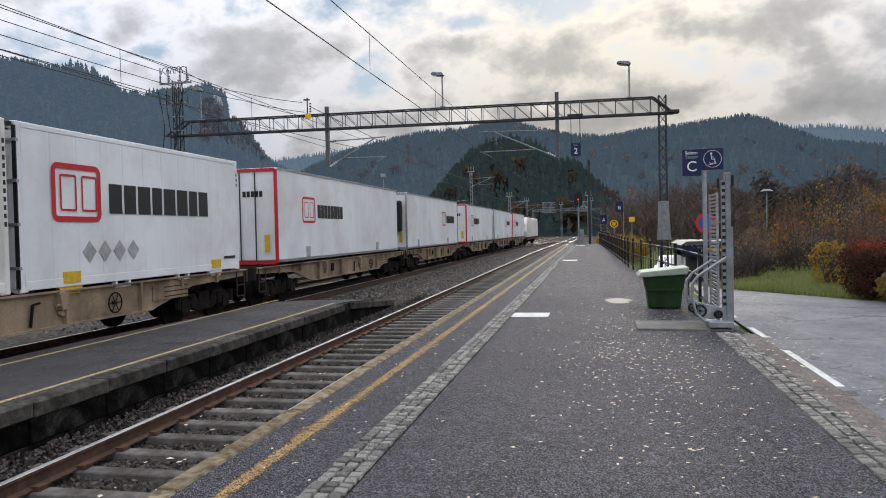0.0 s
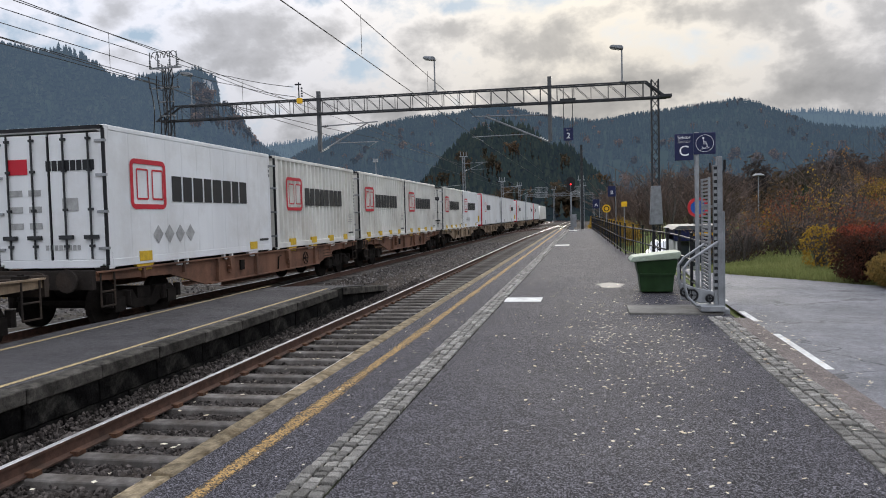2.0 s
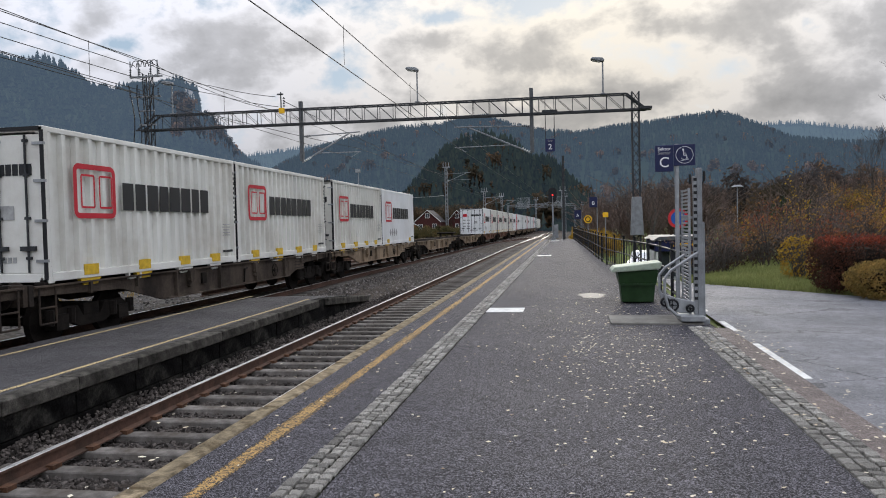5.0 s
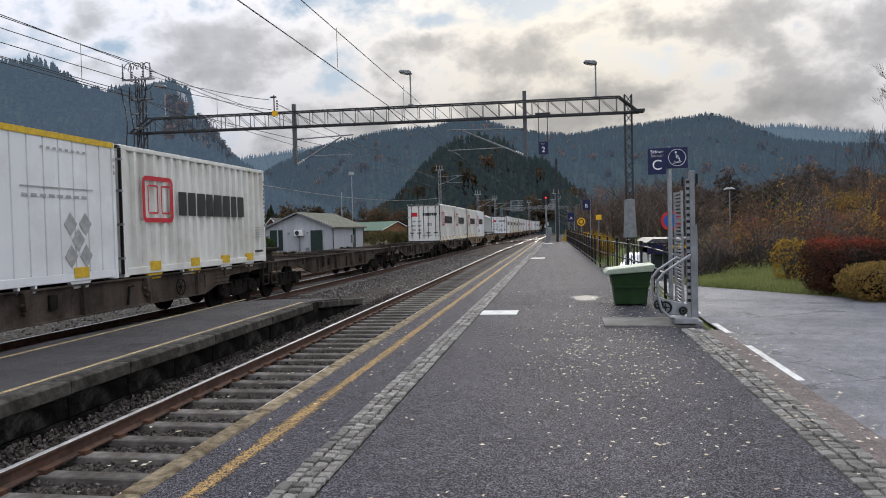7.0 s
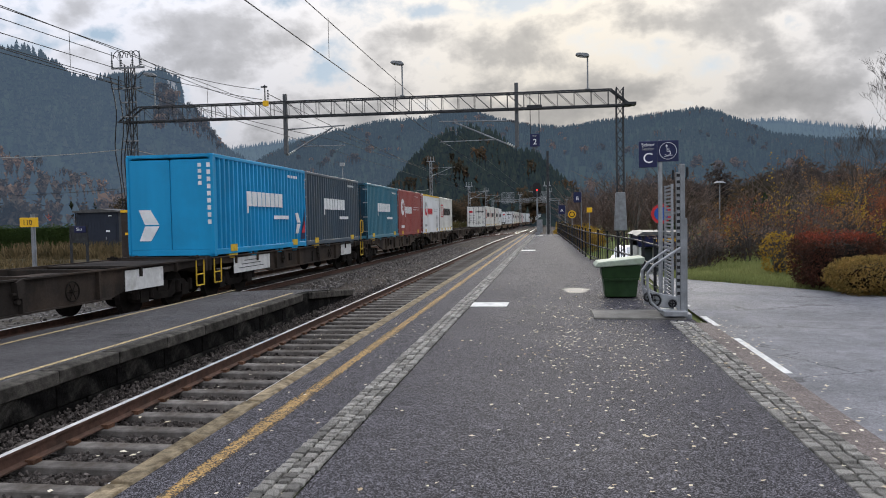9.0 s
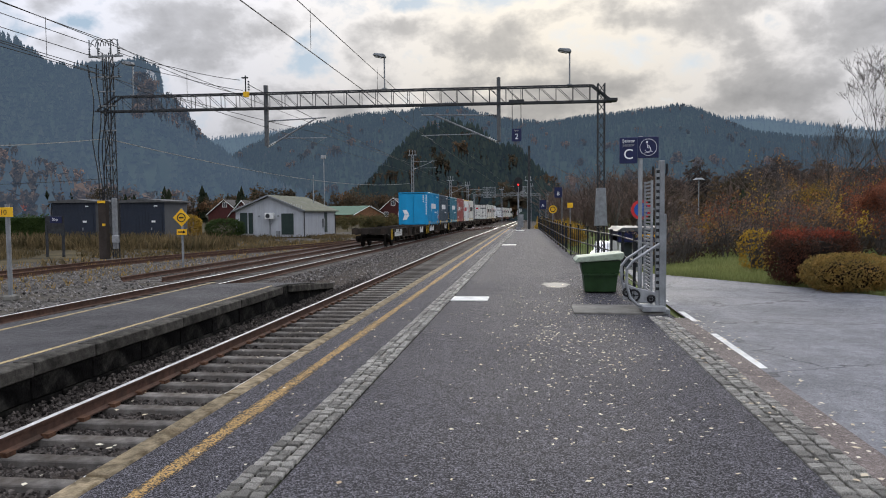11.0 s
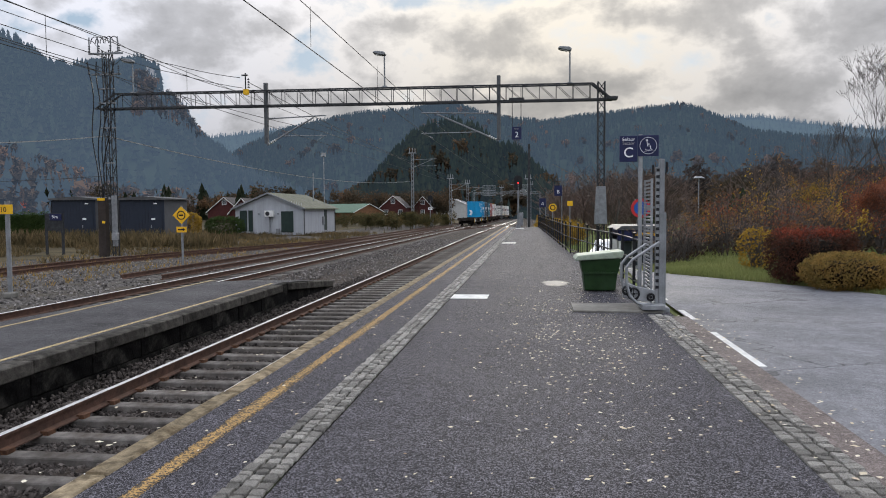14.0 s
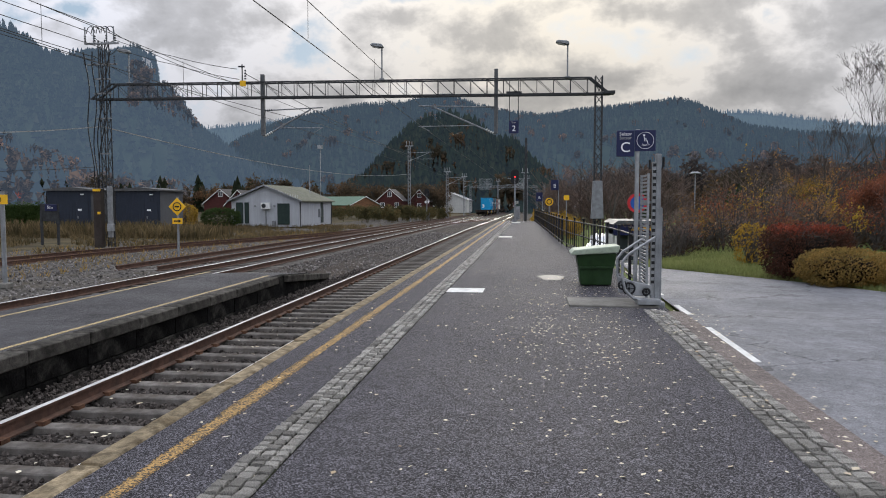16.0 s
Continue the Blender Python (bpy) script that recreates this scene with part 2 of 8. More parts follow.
M_STEEL = material("galvanised_steel", (0.34, 0.35, 0.36), 0.5, 0.75, 0.18, 6, 80, 0.1)
M_GALV = material("dull_galvanised", (0.24, 0.25, 0.26), 0.6, 0.4, 0.2, 5, 80, 0.1)
M_DARK = material("dark_steel", (0.05, 0.052, 0.055), 0.6, 0.5, 0.3, 6, 80, 0.15)
M_BLACK = material("black_paint", (0.014, 0.014, 0.016), 0.5, 0.0, 0.3, 6, 90, 0.08)
M_WIRE = material("copper_wire", (0.035, 0.033, 0.03), 0.6, 0.0, 0.1, 3, 40, 0)
M_WIRE2 = material("bright_cable", (0.30, 0.30, 0.29), 0.5, 0.3, 0.1, 3, 40, 0)
M_GLASSY = material("porcelain", (0.55, 0.56, 0.52), 0.25, 0, 0.08, 6, 60, 0)


def worn_paint(name, paint, under, left):
    """Road paint worn through to the grit below; left is the share that is left."""
    m = bpy.data.materials.new(name)
    m.use_nodes = True
    n = Nodes(m.node_tree)
    p = m.node_tree.nodes["Principled BSDF"]
    vec = n.add("ShaderNodeTexCoord").outputs["Object"]
    cell = n.add("ShaderNodeSeparateColor", Color=n.add("ShaderNodeTexVoronoi", Vector=vec, Scale=95.0).outputs["Color"])
    wear = n.math("ADD", n.math("MULTIPLY", cell.outputs[0], 0.5), n.math("MULTIPLY", n.noise(vec, 7.0, 6.0, 0.7), 0.5))
    c = n.mix(n.ramp(wear, (left - 0.08, 1.0), (left + 0.08, 0.0)), (*under, 1), (*paint, 1))
    c = n.mix(0.4, c, n.ramp(n.noise(vec, 3.0, 6.0, 0.7), (0.3, 0.4), (0.65, 1.0)), "MULTIPLY")
    n.put(p.inputs["Base Color"], c)
    p.inputs["Roughness"].default_value = 0.8
    p.inputs["Specular IOR Level"].default_value = 0.25
    m.node_tree.links.new(n.add("ShaderNodeBump", Strength=0.5, Distance=0.004, Height=cell.outputs[0]).outputs[0], p.inputs["Normal"])
    return m


M_YELLOW = worn_paint("worn_yellow_paint", (0.43, 0.265, 0.09), (0.06, 0.05, 0.04), 0.53)
M_FRINGE = worn_paint("scuffed_yellow_paint", (0.36, 0.22, 0.07), (0.035, 0.032, 0.03), 0.42)
M_YPALE = worn_paint("faded_yellow_paint", (0.50, 0.38, 0.19), (0.10, 0.085, 0.07), 0.6)
M_YSIGN = material("sign_yellow", (0.80, 0.45, 0.02), 0.5, 0, 0.08, 4, 60, 0)
M_WHITEL = material("worn_white_paint", (0.66, 0.66, 0.63), 0.75, 0, 0.15, 10, 120, 0.3, (0.3, 0.3, 0.3), 0.5)
M_NAVY = material("sign_navy", (0.014, 0.018, 0.065), 0.35, 0, 0.08, 4, 40, 0)
M_WHITE = material("sign_white", (0.8, 0.8, 0.8), 0.5, 0, 0.04, 4, 40, 0)
M_RED = material("sign_red", (0.52, 0.03, 0.035), 0.5, 0, 0.08, 4, 40, 0)
M_BLUE = material("sign_blue", (0.02, 0.09, 0.36), 0.5, 0, 0.08, 4, 40, 0)
M_GREEN = material("green_bin_plastic", (0.016, 0.042, 0.012), 0.5, 0, 0.2, 7, 70, 0.08, (0.03, 0.06, 0.03), 0.5)
M_LID = material("weathered_lid", (0.33, 0.38, 0.30), 0.65, 0, 0.18, 9, 70, 0.1, (0.25, 0.30, 0.2), 0.7)


# ---- mesh helpers ----
def box(bm, cx, cy, cz, sx, sy, sz, m=None):
    """A box by centre and size; m places it further."""
    g = bmesh.ops.create_cube(bm, size=1.0)["verts"]
    mm = Matrix.Translation((cx, cy, cz)) @ Matrix.Diagonal((sx, sy, sz, 1))
    if m is not None:
        mm = m @ mm
    bmesh.ops.transform(bm, matrix=mm, verts=g)
    return g


def rod(bm, a, b, r, seg=6, r2=None):
    """A round bar from a to b."""
    a, b = Vector(a), Vector(b)
    d = b - a
    g = bmesh.ops.create_cone(bm, cap_ends=True, segments=seg, radius1=r, radius2=r if r2 is None else r2, depth=d.length)["verts"]
    mm = Matrix.Translation((a + b) / 2) @ d.to_track_quat("Z", "Y").to_matrix().to_4x4()
    bmesh.ops.transform(bm, matrix=mm, verts=g)
    return g


def bar(bm, a, b, w, h=None):
    """A square bar from a to b."""
    a, b = Vector(a), Vector(b)
    d = b - a
    mm = Matrix.Translation((a + b) / 2) @ d.to_track_quat("Z", "Y").to_matrix().to_4x4()
    return box(bm, 0, 0, 0, w, h or w, d.length, mm)


def prism(bm, pts, a, b, axis="x"):
    """A flat outline pushed from a to b along an axis; pts are the two other coordinates."""
    def at(p, v):
        return (v, *p) if axis == "x" else (p[0], v, p[1]) if axis == "y" else (*p, v)
    lo, hi = [bm.verts.new(at(p, a)) for p in pts], [bm.verts.new(at(p, b)) for p in pts]
    bm.faces.new(lo[::-1]), bm.faces.new(hi)
    for i in range(len(pts)):
        j = (i + 1) % len(pts)
        bm.faces.new((lo[i], lo[j], hi[j], hi[i]))


def hoop(bm, x, y, z, r, t, n=24):
    """A round ring of wire thickness t, facing y."""
    rows = [[bm.verts.new((x + (r + t * math.cos(b)) * math.cos(a), y + t * math.sin(b), z + (r + t * math.cos(b)) * math.sin(a)))
             for b in (0.0, math.pi / 2, math.pi, 1.5 * math.pi)] for a in [2 * math.pi * i / n for i in range(n)]]
    for i in range(n):
        p, q = rows[i], rows[(i + 1) % n]
        for j in range(4):
            bm.faces.new((p[j], p[(j + 1) % 4], q[(j + 1) % 4], q[j]))


def soften(bm, w, seg=1):
    bmesh.ops.recalc_face_normals(bm, faces=bm.faces)
    bmesh.ops.bevel(bm, geom=[e for e in bm.edges if e.is_manifold and e.calc_face_angle(0) > 0.5], offset=w, segments=seg, affect="EDGES", profile=0.6)


def finish(name, bm, mat, smooth=False):
    bmesh.ops.recalc_face_normals(bm, faces=bm.faces)
    me = bpy.data.meshes.new(name)
    bm.to_mesh(me)
    bm.free()
    for m in mat if isinstance(mat, (list, tuple)) else [mat]:
        me.materials.append(m)
    if smooth:
        me.shade_smooth()
    return me


def part(name, bm, mat, parent=None, label="", smooth=False):
    """One mesh object under a thing or a part."""
    ob = new(name, finish(name, bm, mat, smooth))
    if parent is not None:
        ob.parent = parent
    if label:
        ob["label"] = label
    return ob


def piece(name, me, parent, m):
    """A piece that shares its mesh."""
    ob = new(name, me)
    ob.parent = parent
    ob.matrix_basis = m
    return ob


def thing(name, m, label, category, group="", kind=""):
    ob = new(name)
    ob.empty_display_size = 0.2
    ob.matrix_basis = m
    return tagged(ob, label, category, group, kind)


def sheet(name, quads, mat, kind="structure", label="", category=""):
    me = bpy.data.meshes.new(name)
    v, f, seen = [], [], {}
    for q in quads:
        ids = []
        for p in q:
            k = tuple(round(c, 3) for c in p)
            if k not in seen:
                seen[k] = len(v)
                v.append(p)
            if seen[k] not in ids:
                ids.append(seen[k])
        f.append(tuple(ids))
    me.from_pydata(v, [], f)
    me.materials.append(mat)
    return tagged(new(name, me), label, category, kind=kind)


def sweep(bm, profile, path):
    """A closed outline (sideways, up) carried along points."""
    rings = []
    for i, p in enumerate(path):
        p = Vector(p)
        d = (Vector(path[min(i + 1, len(path) - 1)]) - Vector(path[max(i - 1, 0)])).normalized()
        side = Vector((d.y, -d.x, 0)).normalized()
        rings.append([bm.verts.new(p + side * a + Vector((0, 0, b))) for a, b in profile])
    n = len(profile)
    for r, s in zip(rings, rings[1:]):
        for i in range(n):
            bm.faces.new((r[i], r[(i + 1) % n], s[(i + 1) % n], s[i]))
    bm.faces.new(rings[0][::-1]), bm.faces.new(rings[-1])


# ---- the line: where the rails run ----
BEND, RADIUS = 205.0, 380.0


def rail_z(y):
    """Height of the rail tops on the main line; it falls gently away."""
    return -0.42 - 0.0045 * max(0.0, y)


def line(s, x0=-10.2):
    """Point, heading (degrees) and height at s metres along the main line."""
    if s <= BEND:
        return x0, s, rail_z(s), 0.0
    a = (s - BEND) / RADIUS
    r = RADIUS - (x0 + 10.2)
    return -10.2 + RADIUS - r * math.cos(a), BEND + r * math.sin(a), rail_z(s), -math.degrees(a)


def near_z(y):
    """Height of the rail tops beside the platform."""
    return -0.56 if y < 60 else -0.56 - 0.0055 * (y - 60)


def near_line(s):
    x, y, z, a = line(s, -4.42)
    return x, y, max(near_z(s), -1.36) if s < 205 else rail_z(s), a


def siding(s):
    """The siding left of the main line: it draws in towards it."""
    t = min(max((s - 27) / 34.0, 0), 1)
    t = t * t * (3 - 2 * t)
    return -20.0 * (1 - t) - 14.4 * t, s, -0.46 - 0.0042 * max(0, s), -12 * t * (1 - t)


def passing(s):
    """The rusty loop beside the main line."""
    t = min(max((s - 20) / 90.0, 0), 1)
    return -13.3 + 1.6 * t * t, s, rail_z(s) - 0.02, 0.0


# ---- ground ----
def ground_z(x, y):
    """The one sheet of ground: ballast level by the rails, a bank down by the fence, then the valley floor."""
    bed = min(near_z(y), rail_z(y)) - 0.24
    if x < -2.75:
        if x < -7.4:
            bed = rail_z(y) - 0.21
        side = min(1, max(0, (-x - 21.5) / 5))
        z = bed * (1 - side) + (-0.58 - 0.0038 * max(0, y - 28)) * side
        if x < -30:
            z += min(8, (-x - 30) * 0.006)
        return z
    drop = min(1, max(0, (y - 16) / 32))
    keep = min(1, max(0, (x - (3.0 + 0.0075 * max(0, y - 16) ** 2)) / 3))
    road = -0.07 - 1.95 * drop * drop * (3 - 2 * drop) * (1 - 0.95 * keep * keep * (3 - 2 * keep)) + max(0, x - 9) * 0.02
    t = min(1, max(0, (x + 2.75) / 4.6))
    return (bed - 0.1) * (1 - t) + (road - 0.03) * t


def build_ground():
    xs = [-900, -500, -300, -200, -140, -100, -80, -65, -52, -44, -38, -34, -30, -27, -24, -21, -18, -15, -12, -9, -6, -4, -2.75, -1, 0.5, 1.9, 2.2, 2.5, 3, 4, 5,
          6, 7, 8, 9, 10, 12, 14, 17, 20, 25, 30, 40, 60, 100, 200, 400, 900]
    ys = [-300, -150, -60, -20, 0] + [4 * i for i in range(1, 30)] + [125, 140, 160, 180, 205, 240, 280, 330, 400, 500, 700, 1000, 1600, 2600]
    verts = [(x, y, ground_z(x, y) + (noise.noise((x * 0.15, y * 0.15, 0)) * 0.06 if x < -14 or x > 9 else 0)) for y in ys for x in xs]
    n = len(xs)
    faces = [(j * n + i, j * n + i + 1, (j + 1) * n + i + 1, (j + 1) * n + i) for j in range(len(ys) - 1) for i in range(n - 1)]
    me = bpy.data.meshes.new("ground")
    me.from_pydata(verts, [], faces)
    for m in (M_GRAVEL, M_DIRT, M_GRASS, M_MEADOW):
        me.materials.append(m)
    for p in me.polygons:
        x, y = p.center.x, p.center.y
        p.material_index = 0 if -13.5 < x < 2.2 else 1 if -23.5 < x <= -13.5 and y < 130 else 2 if x >= 2.2 else 3
    tagged(new("ground", me), "gravel, dry grass and soil along the railway", "ground", kind="structure")


M_GRASS = material("verge_grass", (0.10, 0.135, 0.035), 0.9, 0, 0.35, 1.2, 25, 0.6, (0.12, 0.10, 0.04), 0.7, spec=0.08)
M_MEADOW = material("dry_meadow", (0.075, 0.06, 0.033), 0.95, 0, 0.5, 0.5, 8, 0.6, (0.04, 0.048, 0.02), 0.8, spec=0.08)
build_ground()


# ---- platforms ----
PX0, PX1 = -2.72, 1.68
M_PATCH = material("pale_asphalt", (0.07, 0.07, 0.07), 0.6, 0, 0.3, 6, 90, 0.3, (0.06, 0.06, 0.065), 0.9)


def build_platform():
    """The side platform: asphalt on a wall, coping along the track, yellow line, sett drain."""
    def right(y):
        return PX1 if y < 11 else 2.05 if y < 18 else 2.05 - (y - 18) * 0.085 if y < 27 else max(0.35, 1.28 - (y - 27) * 0.024)
    ys = [-12, 0, 3, 6, 9, 11, 11.01, 14, 18, 22, 27, 33, 40, 48, 56, 64]
    q = []
    for a, b in zip(ys, ys[1:]):
        q.append([(PX0 + 0.15, a, 0), (right(a + 0.001), a, 0), (right(b), b, 0), (PX0 + 0.15, b, 0)])
    q.append([(-2.5, 64, 0), (0.35, 64, 0), (0.2, 72, -0.62), (-2.5, 72, -0.62)])
    top = sheet("platform", q, M_PLAT, label="grey asphalt station platform with fallen leaves", category="platform")
    bm = bmesh.new()
    for a, b in zip(ys, ys[1:]):
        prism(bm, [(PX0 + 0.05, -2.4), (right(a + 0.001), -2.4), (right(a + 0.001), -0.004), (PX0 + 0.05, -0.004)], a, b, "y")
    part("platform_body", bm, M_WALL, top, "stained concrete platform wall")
    bm = bmesh.new()
    prism(bm, [(-2.5, -1.1), (-2.5, -0.006), (0.35, -0.006), (0.35, -1.1)], 64, 64.05, "y")
    part("platform_end", bm, M_WALL, top)
    # yellow line, worn
    bm = bmesh.new()
    for i in range(69):
        a = -7.45 + i * 1.05
        w = 0.042 + 0.010 * math.sin(i * 2.3)
        bm.faces.new([bm.verts.new(v) for v in ((-2.26 - w, a, 0.004), (-2.26 + w, a, 0.004), (-2.26 + w, a + 1.05, 0.004), (-2.26 - w, a + 1.05, 0.004))])
    part("yellow_line", bm, M_YELLOW, top, "worn yellow safety line")
    bm = bmesh.new()
    for i in range(69):
        a = -7.45 + i * 1.05
        w = 0.066 + 0.012 * math.sin(i * 1.7)
        bm.faces.new([bm.verts.new(v) for v in ((-2.26 - w, a, 0.002), (-2.26 + w, a, 0.002), (-2.26 + w, a + 1.05, 0.002), (-2.26 - w, a + 1.05, 0.002))])
    part("scuffed_edge", bm, M_FRINGE, top, "scuffed edges of the yellow line")
    for y0, x0, d in ((12.8, -1.5, 0.62), (33.6, -1.52, 0.9), (58.5, -1.5, 1.1)):
        bm = bmesh.new()
        box(bm, x0 + 0.33, y0 + d / 2, 0.003, 0.66, d, 0.004)
        part("white_mark", bm, M_WHITEL, top, "white painted boarding mark")
    bm = bmesh.new()
    box(bm, 1.28, 11.7, 0.01, 1.36, 0.95, 0.04)
    soften(bm, 0.01)
    part("concrete_slab", bm, M_CONC, top, "grey concrete slab under the lift")
    # pale rounded patch on the asphalt
    bm = bmesh.new()
    bmesh.ops.create_circle(bm, cap_ends=True, segments=18, radius=1)
    for v in bm.verts:
        v.co = Vector((0.45 + v.co.x * (0.27 + 0.06 * math.sin(v.co.y * 5)), 15.6 + v.co.y * 0.55, 0.003))
    part("pale_patch", bm, M_PATCH, top, "pale rounded patch")
    return top


PLATFORM = build_platform()


ISL_X, ISL_Z = -6.05, -0.2


def build_island():
    """The narrow low platform between the tracks, with a ramp at its end."""
    q = []
    prof = [(-30, ISL_Z), (0, ISL_Z), (6, ISL_Z), (11, ISL_Z), (17.4, ISL_Z), (19, -0.32), (21.4, -0.55)]
    def back(y):
        return -8.75 if y <= 11 else -8.75 + (y - 11) * 0.09
    for (a, za), (b, zb) in zip(prof, prof[1:]):
        q.append([(back(a), a, za), (ISL_X - 0.24, a, za), (ISL_X - 0.24, b, zb), (back(b), b, zb)])
    top = sheet("island_platform", q, M_ISL, label="low dark asphalt platform between the tracks", category="platform")
    bm = bmesh.new()
    for (a, za), (b, zb) in zip(prof, prof[1:]):
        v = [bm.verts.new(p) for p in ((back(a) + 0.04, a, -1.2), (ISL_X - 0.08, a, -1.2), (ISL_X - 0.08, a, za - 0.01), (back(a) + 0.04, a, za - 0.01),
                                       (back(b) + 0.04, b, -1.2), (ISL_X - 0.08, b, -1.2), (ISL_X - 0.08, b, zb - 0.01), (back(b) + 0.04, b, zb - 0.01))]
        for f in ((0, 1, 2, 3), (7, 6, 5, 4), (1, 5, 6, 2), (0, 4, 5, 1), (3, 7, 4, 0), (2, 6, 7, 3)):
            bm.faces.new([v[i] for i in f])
    part("platform_wall", bm, M_WALL, top, "blackened mossy concrete wall with shade painted in")
    for x, y1 in ((-6.45, 17.1), (-8.33, 17.9)):
        bm = bmesh.new()
        box(bm, x, (y1 - 20) / 2, ISL_Z + 0.003, 0.075, y1 + 20, 0.004)
        part("yellow_line", bm, M_YPALE, top, "worn yellow safety line")
    return top


ISLAND = build_island()

# ---- road and verge on the station side ----
def build_road():
    inner = [(2.27, -10), (2.27, 0), (2.27, 8), (2.27, 12), (2.3, 16), (2.6, 20.6), (3.5, 30), (5.2, 40), (7.6, 52), (9.6, 66)]
    outer = [(24, -10), (13.5, 0), (9.6, 8), (7.4, 12.6), (5.7, 15.6), (3.05, 20.2), (3.95, 30), (5.7, 40), (8.2, 52), (10.4, 66)]
    q = []
    for (a, b, c, d) in zip(inner, outer, outer[1:], inner[1:]):
        n = 8
        for i in range(n):
            def at(p, r, t):
                x, y = p[0] + (r[0] - p[0]) * t, p[1] + (r[1] - p[1]) * t
                return (x, y, ground_z(x, y) + 0.055)
            q.append([at(a, b, i / n), at(a, b, (i + 1) / n), at(d, c, (i + 1) / n), at(d, c, i / n)])
    road = sheet("road", q, M_ROAD, label="damp grey asphalt station road", category="road")
    # paved margin between setts and road
    bm = bmesh.new()
    box(bm, 2.13, -0.5, -0.07, 0.28, 23, 0.12)
    soften(bm, 0.015)
    part("margin", bm, M_MARGIN, road, "reddish worn gravel asphalt margin")
    for y0, y1 in ((7.7, 9.8), (10.9, 11.9), (13.2, 15.5)):
        bm = bmesh.new()
        box(bm, 2.335, (y0 + y1) / 2, -0.042, 0.09, y1 - y0, 0.006)
        part("edge_line", bm, M_WHITEL, road, "worn white edge line")


M_MARGIN = asphalt_material("reddish_margin", (0.155, 0.125, 0.115), 0.1, (0.42, 0.36, 0.34), 0.6)
build_road()


# ---- tracks ----
RAIL = [(-0.07, -0.17), (0.07, -0.17), (0.07, -0.155), (0.012, -0.135), (0.012, -0.04), (0.036, -0.03), (0.036, -0.004), (-0.036, -0.004), (-0.036, -0.03),
        (-0.012, -0.04), (-0.012, -0.135), (-0.07, -0.155)]
HEAD = [(-0.033, -0.006), (0.033, -0.006), (0.03, 0.0), (-0.03, 0.0)]


def sleeper_mesh():
    bm = bmesh.new()
    prism(bm, [(-0.125, -0.34), (0.125, -0.34), (0.095, -0.175), (-0.095, -0.175)], -1.3, 1.3, "x")
    soften(bm, 0.012)
    me = finish("sleeper", bm, M_SLEEPER)
    return me


def build_track(name, fn, s0, s1, label, step=0.6, shine=True, near=110, gauge=1.505, sleepers=True):
    root = thing(name, Matrix(), label, "railway track", kind="structure")
    stops, s = [], s0
    while s < s1:
        stops.append(s)
        s += 3.0 if s < 60 else 8.0
    stops.append(s1)
    for side in (-1, 1):
        pts = []
        for s in stops:
            x, y, z, a = fn(s)
            x2, y2, *_ = fn(s + 0.5)
            d = Vector((x2 - x, y2 - y, 0)).normalized()
            pts.append((x + d.y * side * gauge / 2, y - d.x * side * gauge / 2, z))
        bm = bmesh.new()
        sweep(bm, RAIL, pts)
        rail = part("rail", bm, M_RAILSIDE, root, "rusty steel rail")
        bm = bmesh.new()
        sweep(bm, HEAD, pts)
        part("rail_head", bm, M_RAILTOP if shine else M_RUST, rail, "running surface of the rail")
    if not sleepers:
        return root
    me = sleeper_mesh()
    count, s, rest = 0, s0, []
    while s < s1:
        x, y, z, a = fn(s)
        m = pose(x + random.uniform(-0.015, 0.015), y, z, 0, 0, a + random.uniform(-0.4, 0.4))
        if s < near and count < 290:
            piece("sleeper", me, root, m)
            count += 1
        else:
            rest.append(m)
        s += step
    if rest:
        bm = bmesh.new()
        for m in rest:
            box(bm, 0, 0, -0.26, 2.6, 0.22, 0.17, m)
        tagged(part("far_sleepers", bm, M_SLEEPER, root), kind="stuff")
    return root


NEAR = build_track("track_near", near_line, -8.7, 420, "platform track with rusty rails on dark sleepers")
MAIN = build_track("track_main", line, -60, 420, "main track carrying the freight train", near=100)
LOOP = build_track("track_loop", passing, 23, 112, "rusty disused loop track", shine=False)
SIDE = build_track("track_siding", siding, -30, 190, "weedy siding track", shine=False)


def crossover(s):
    t = min(max((s - 84) / 44.0, 0), 1)
    t = t * t * (3 - 2 * t)
    x0, y, z0, a = line(s)
    x1, _, z1, _ = near_line(s)
    return x0 + (x1 - x0) * t, y, z0 + (z1 - z0) * t + 0.003, -5 * math.sin(math.pi * t)


build_track("crossover", crossover, 84, 128, "crossover between the two running tracks", step=0.65)

# rail fastenings near the camera
bm = bmesh.new()
for i in range(60):
    y = 0.9 + 0.6 * i
    for dx in (-0.83, -0.67):
        box(bm, -4.42 + dx, y, near_z(y) - 0.155, 0.09, 0.12, 0.05)
tagged(part("rail_clips", bm, M_RUST, NEAR, "rusty rail clips"), kind="stuff")

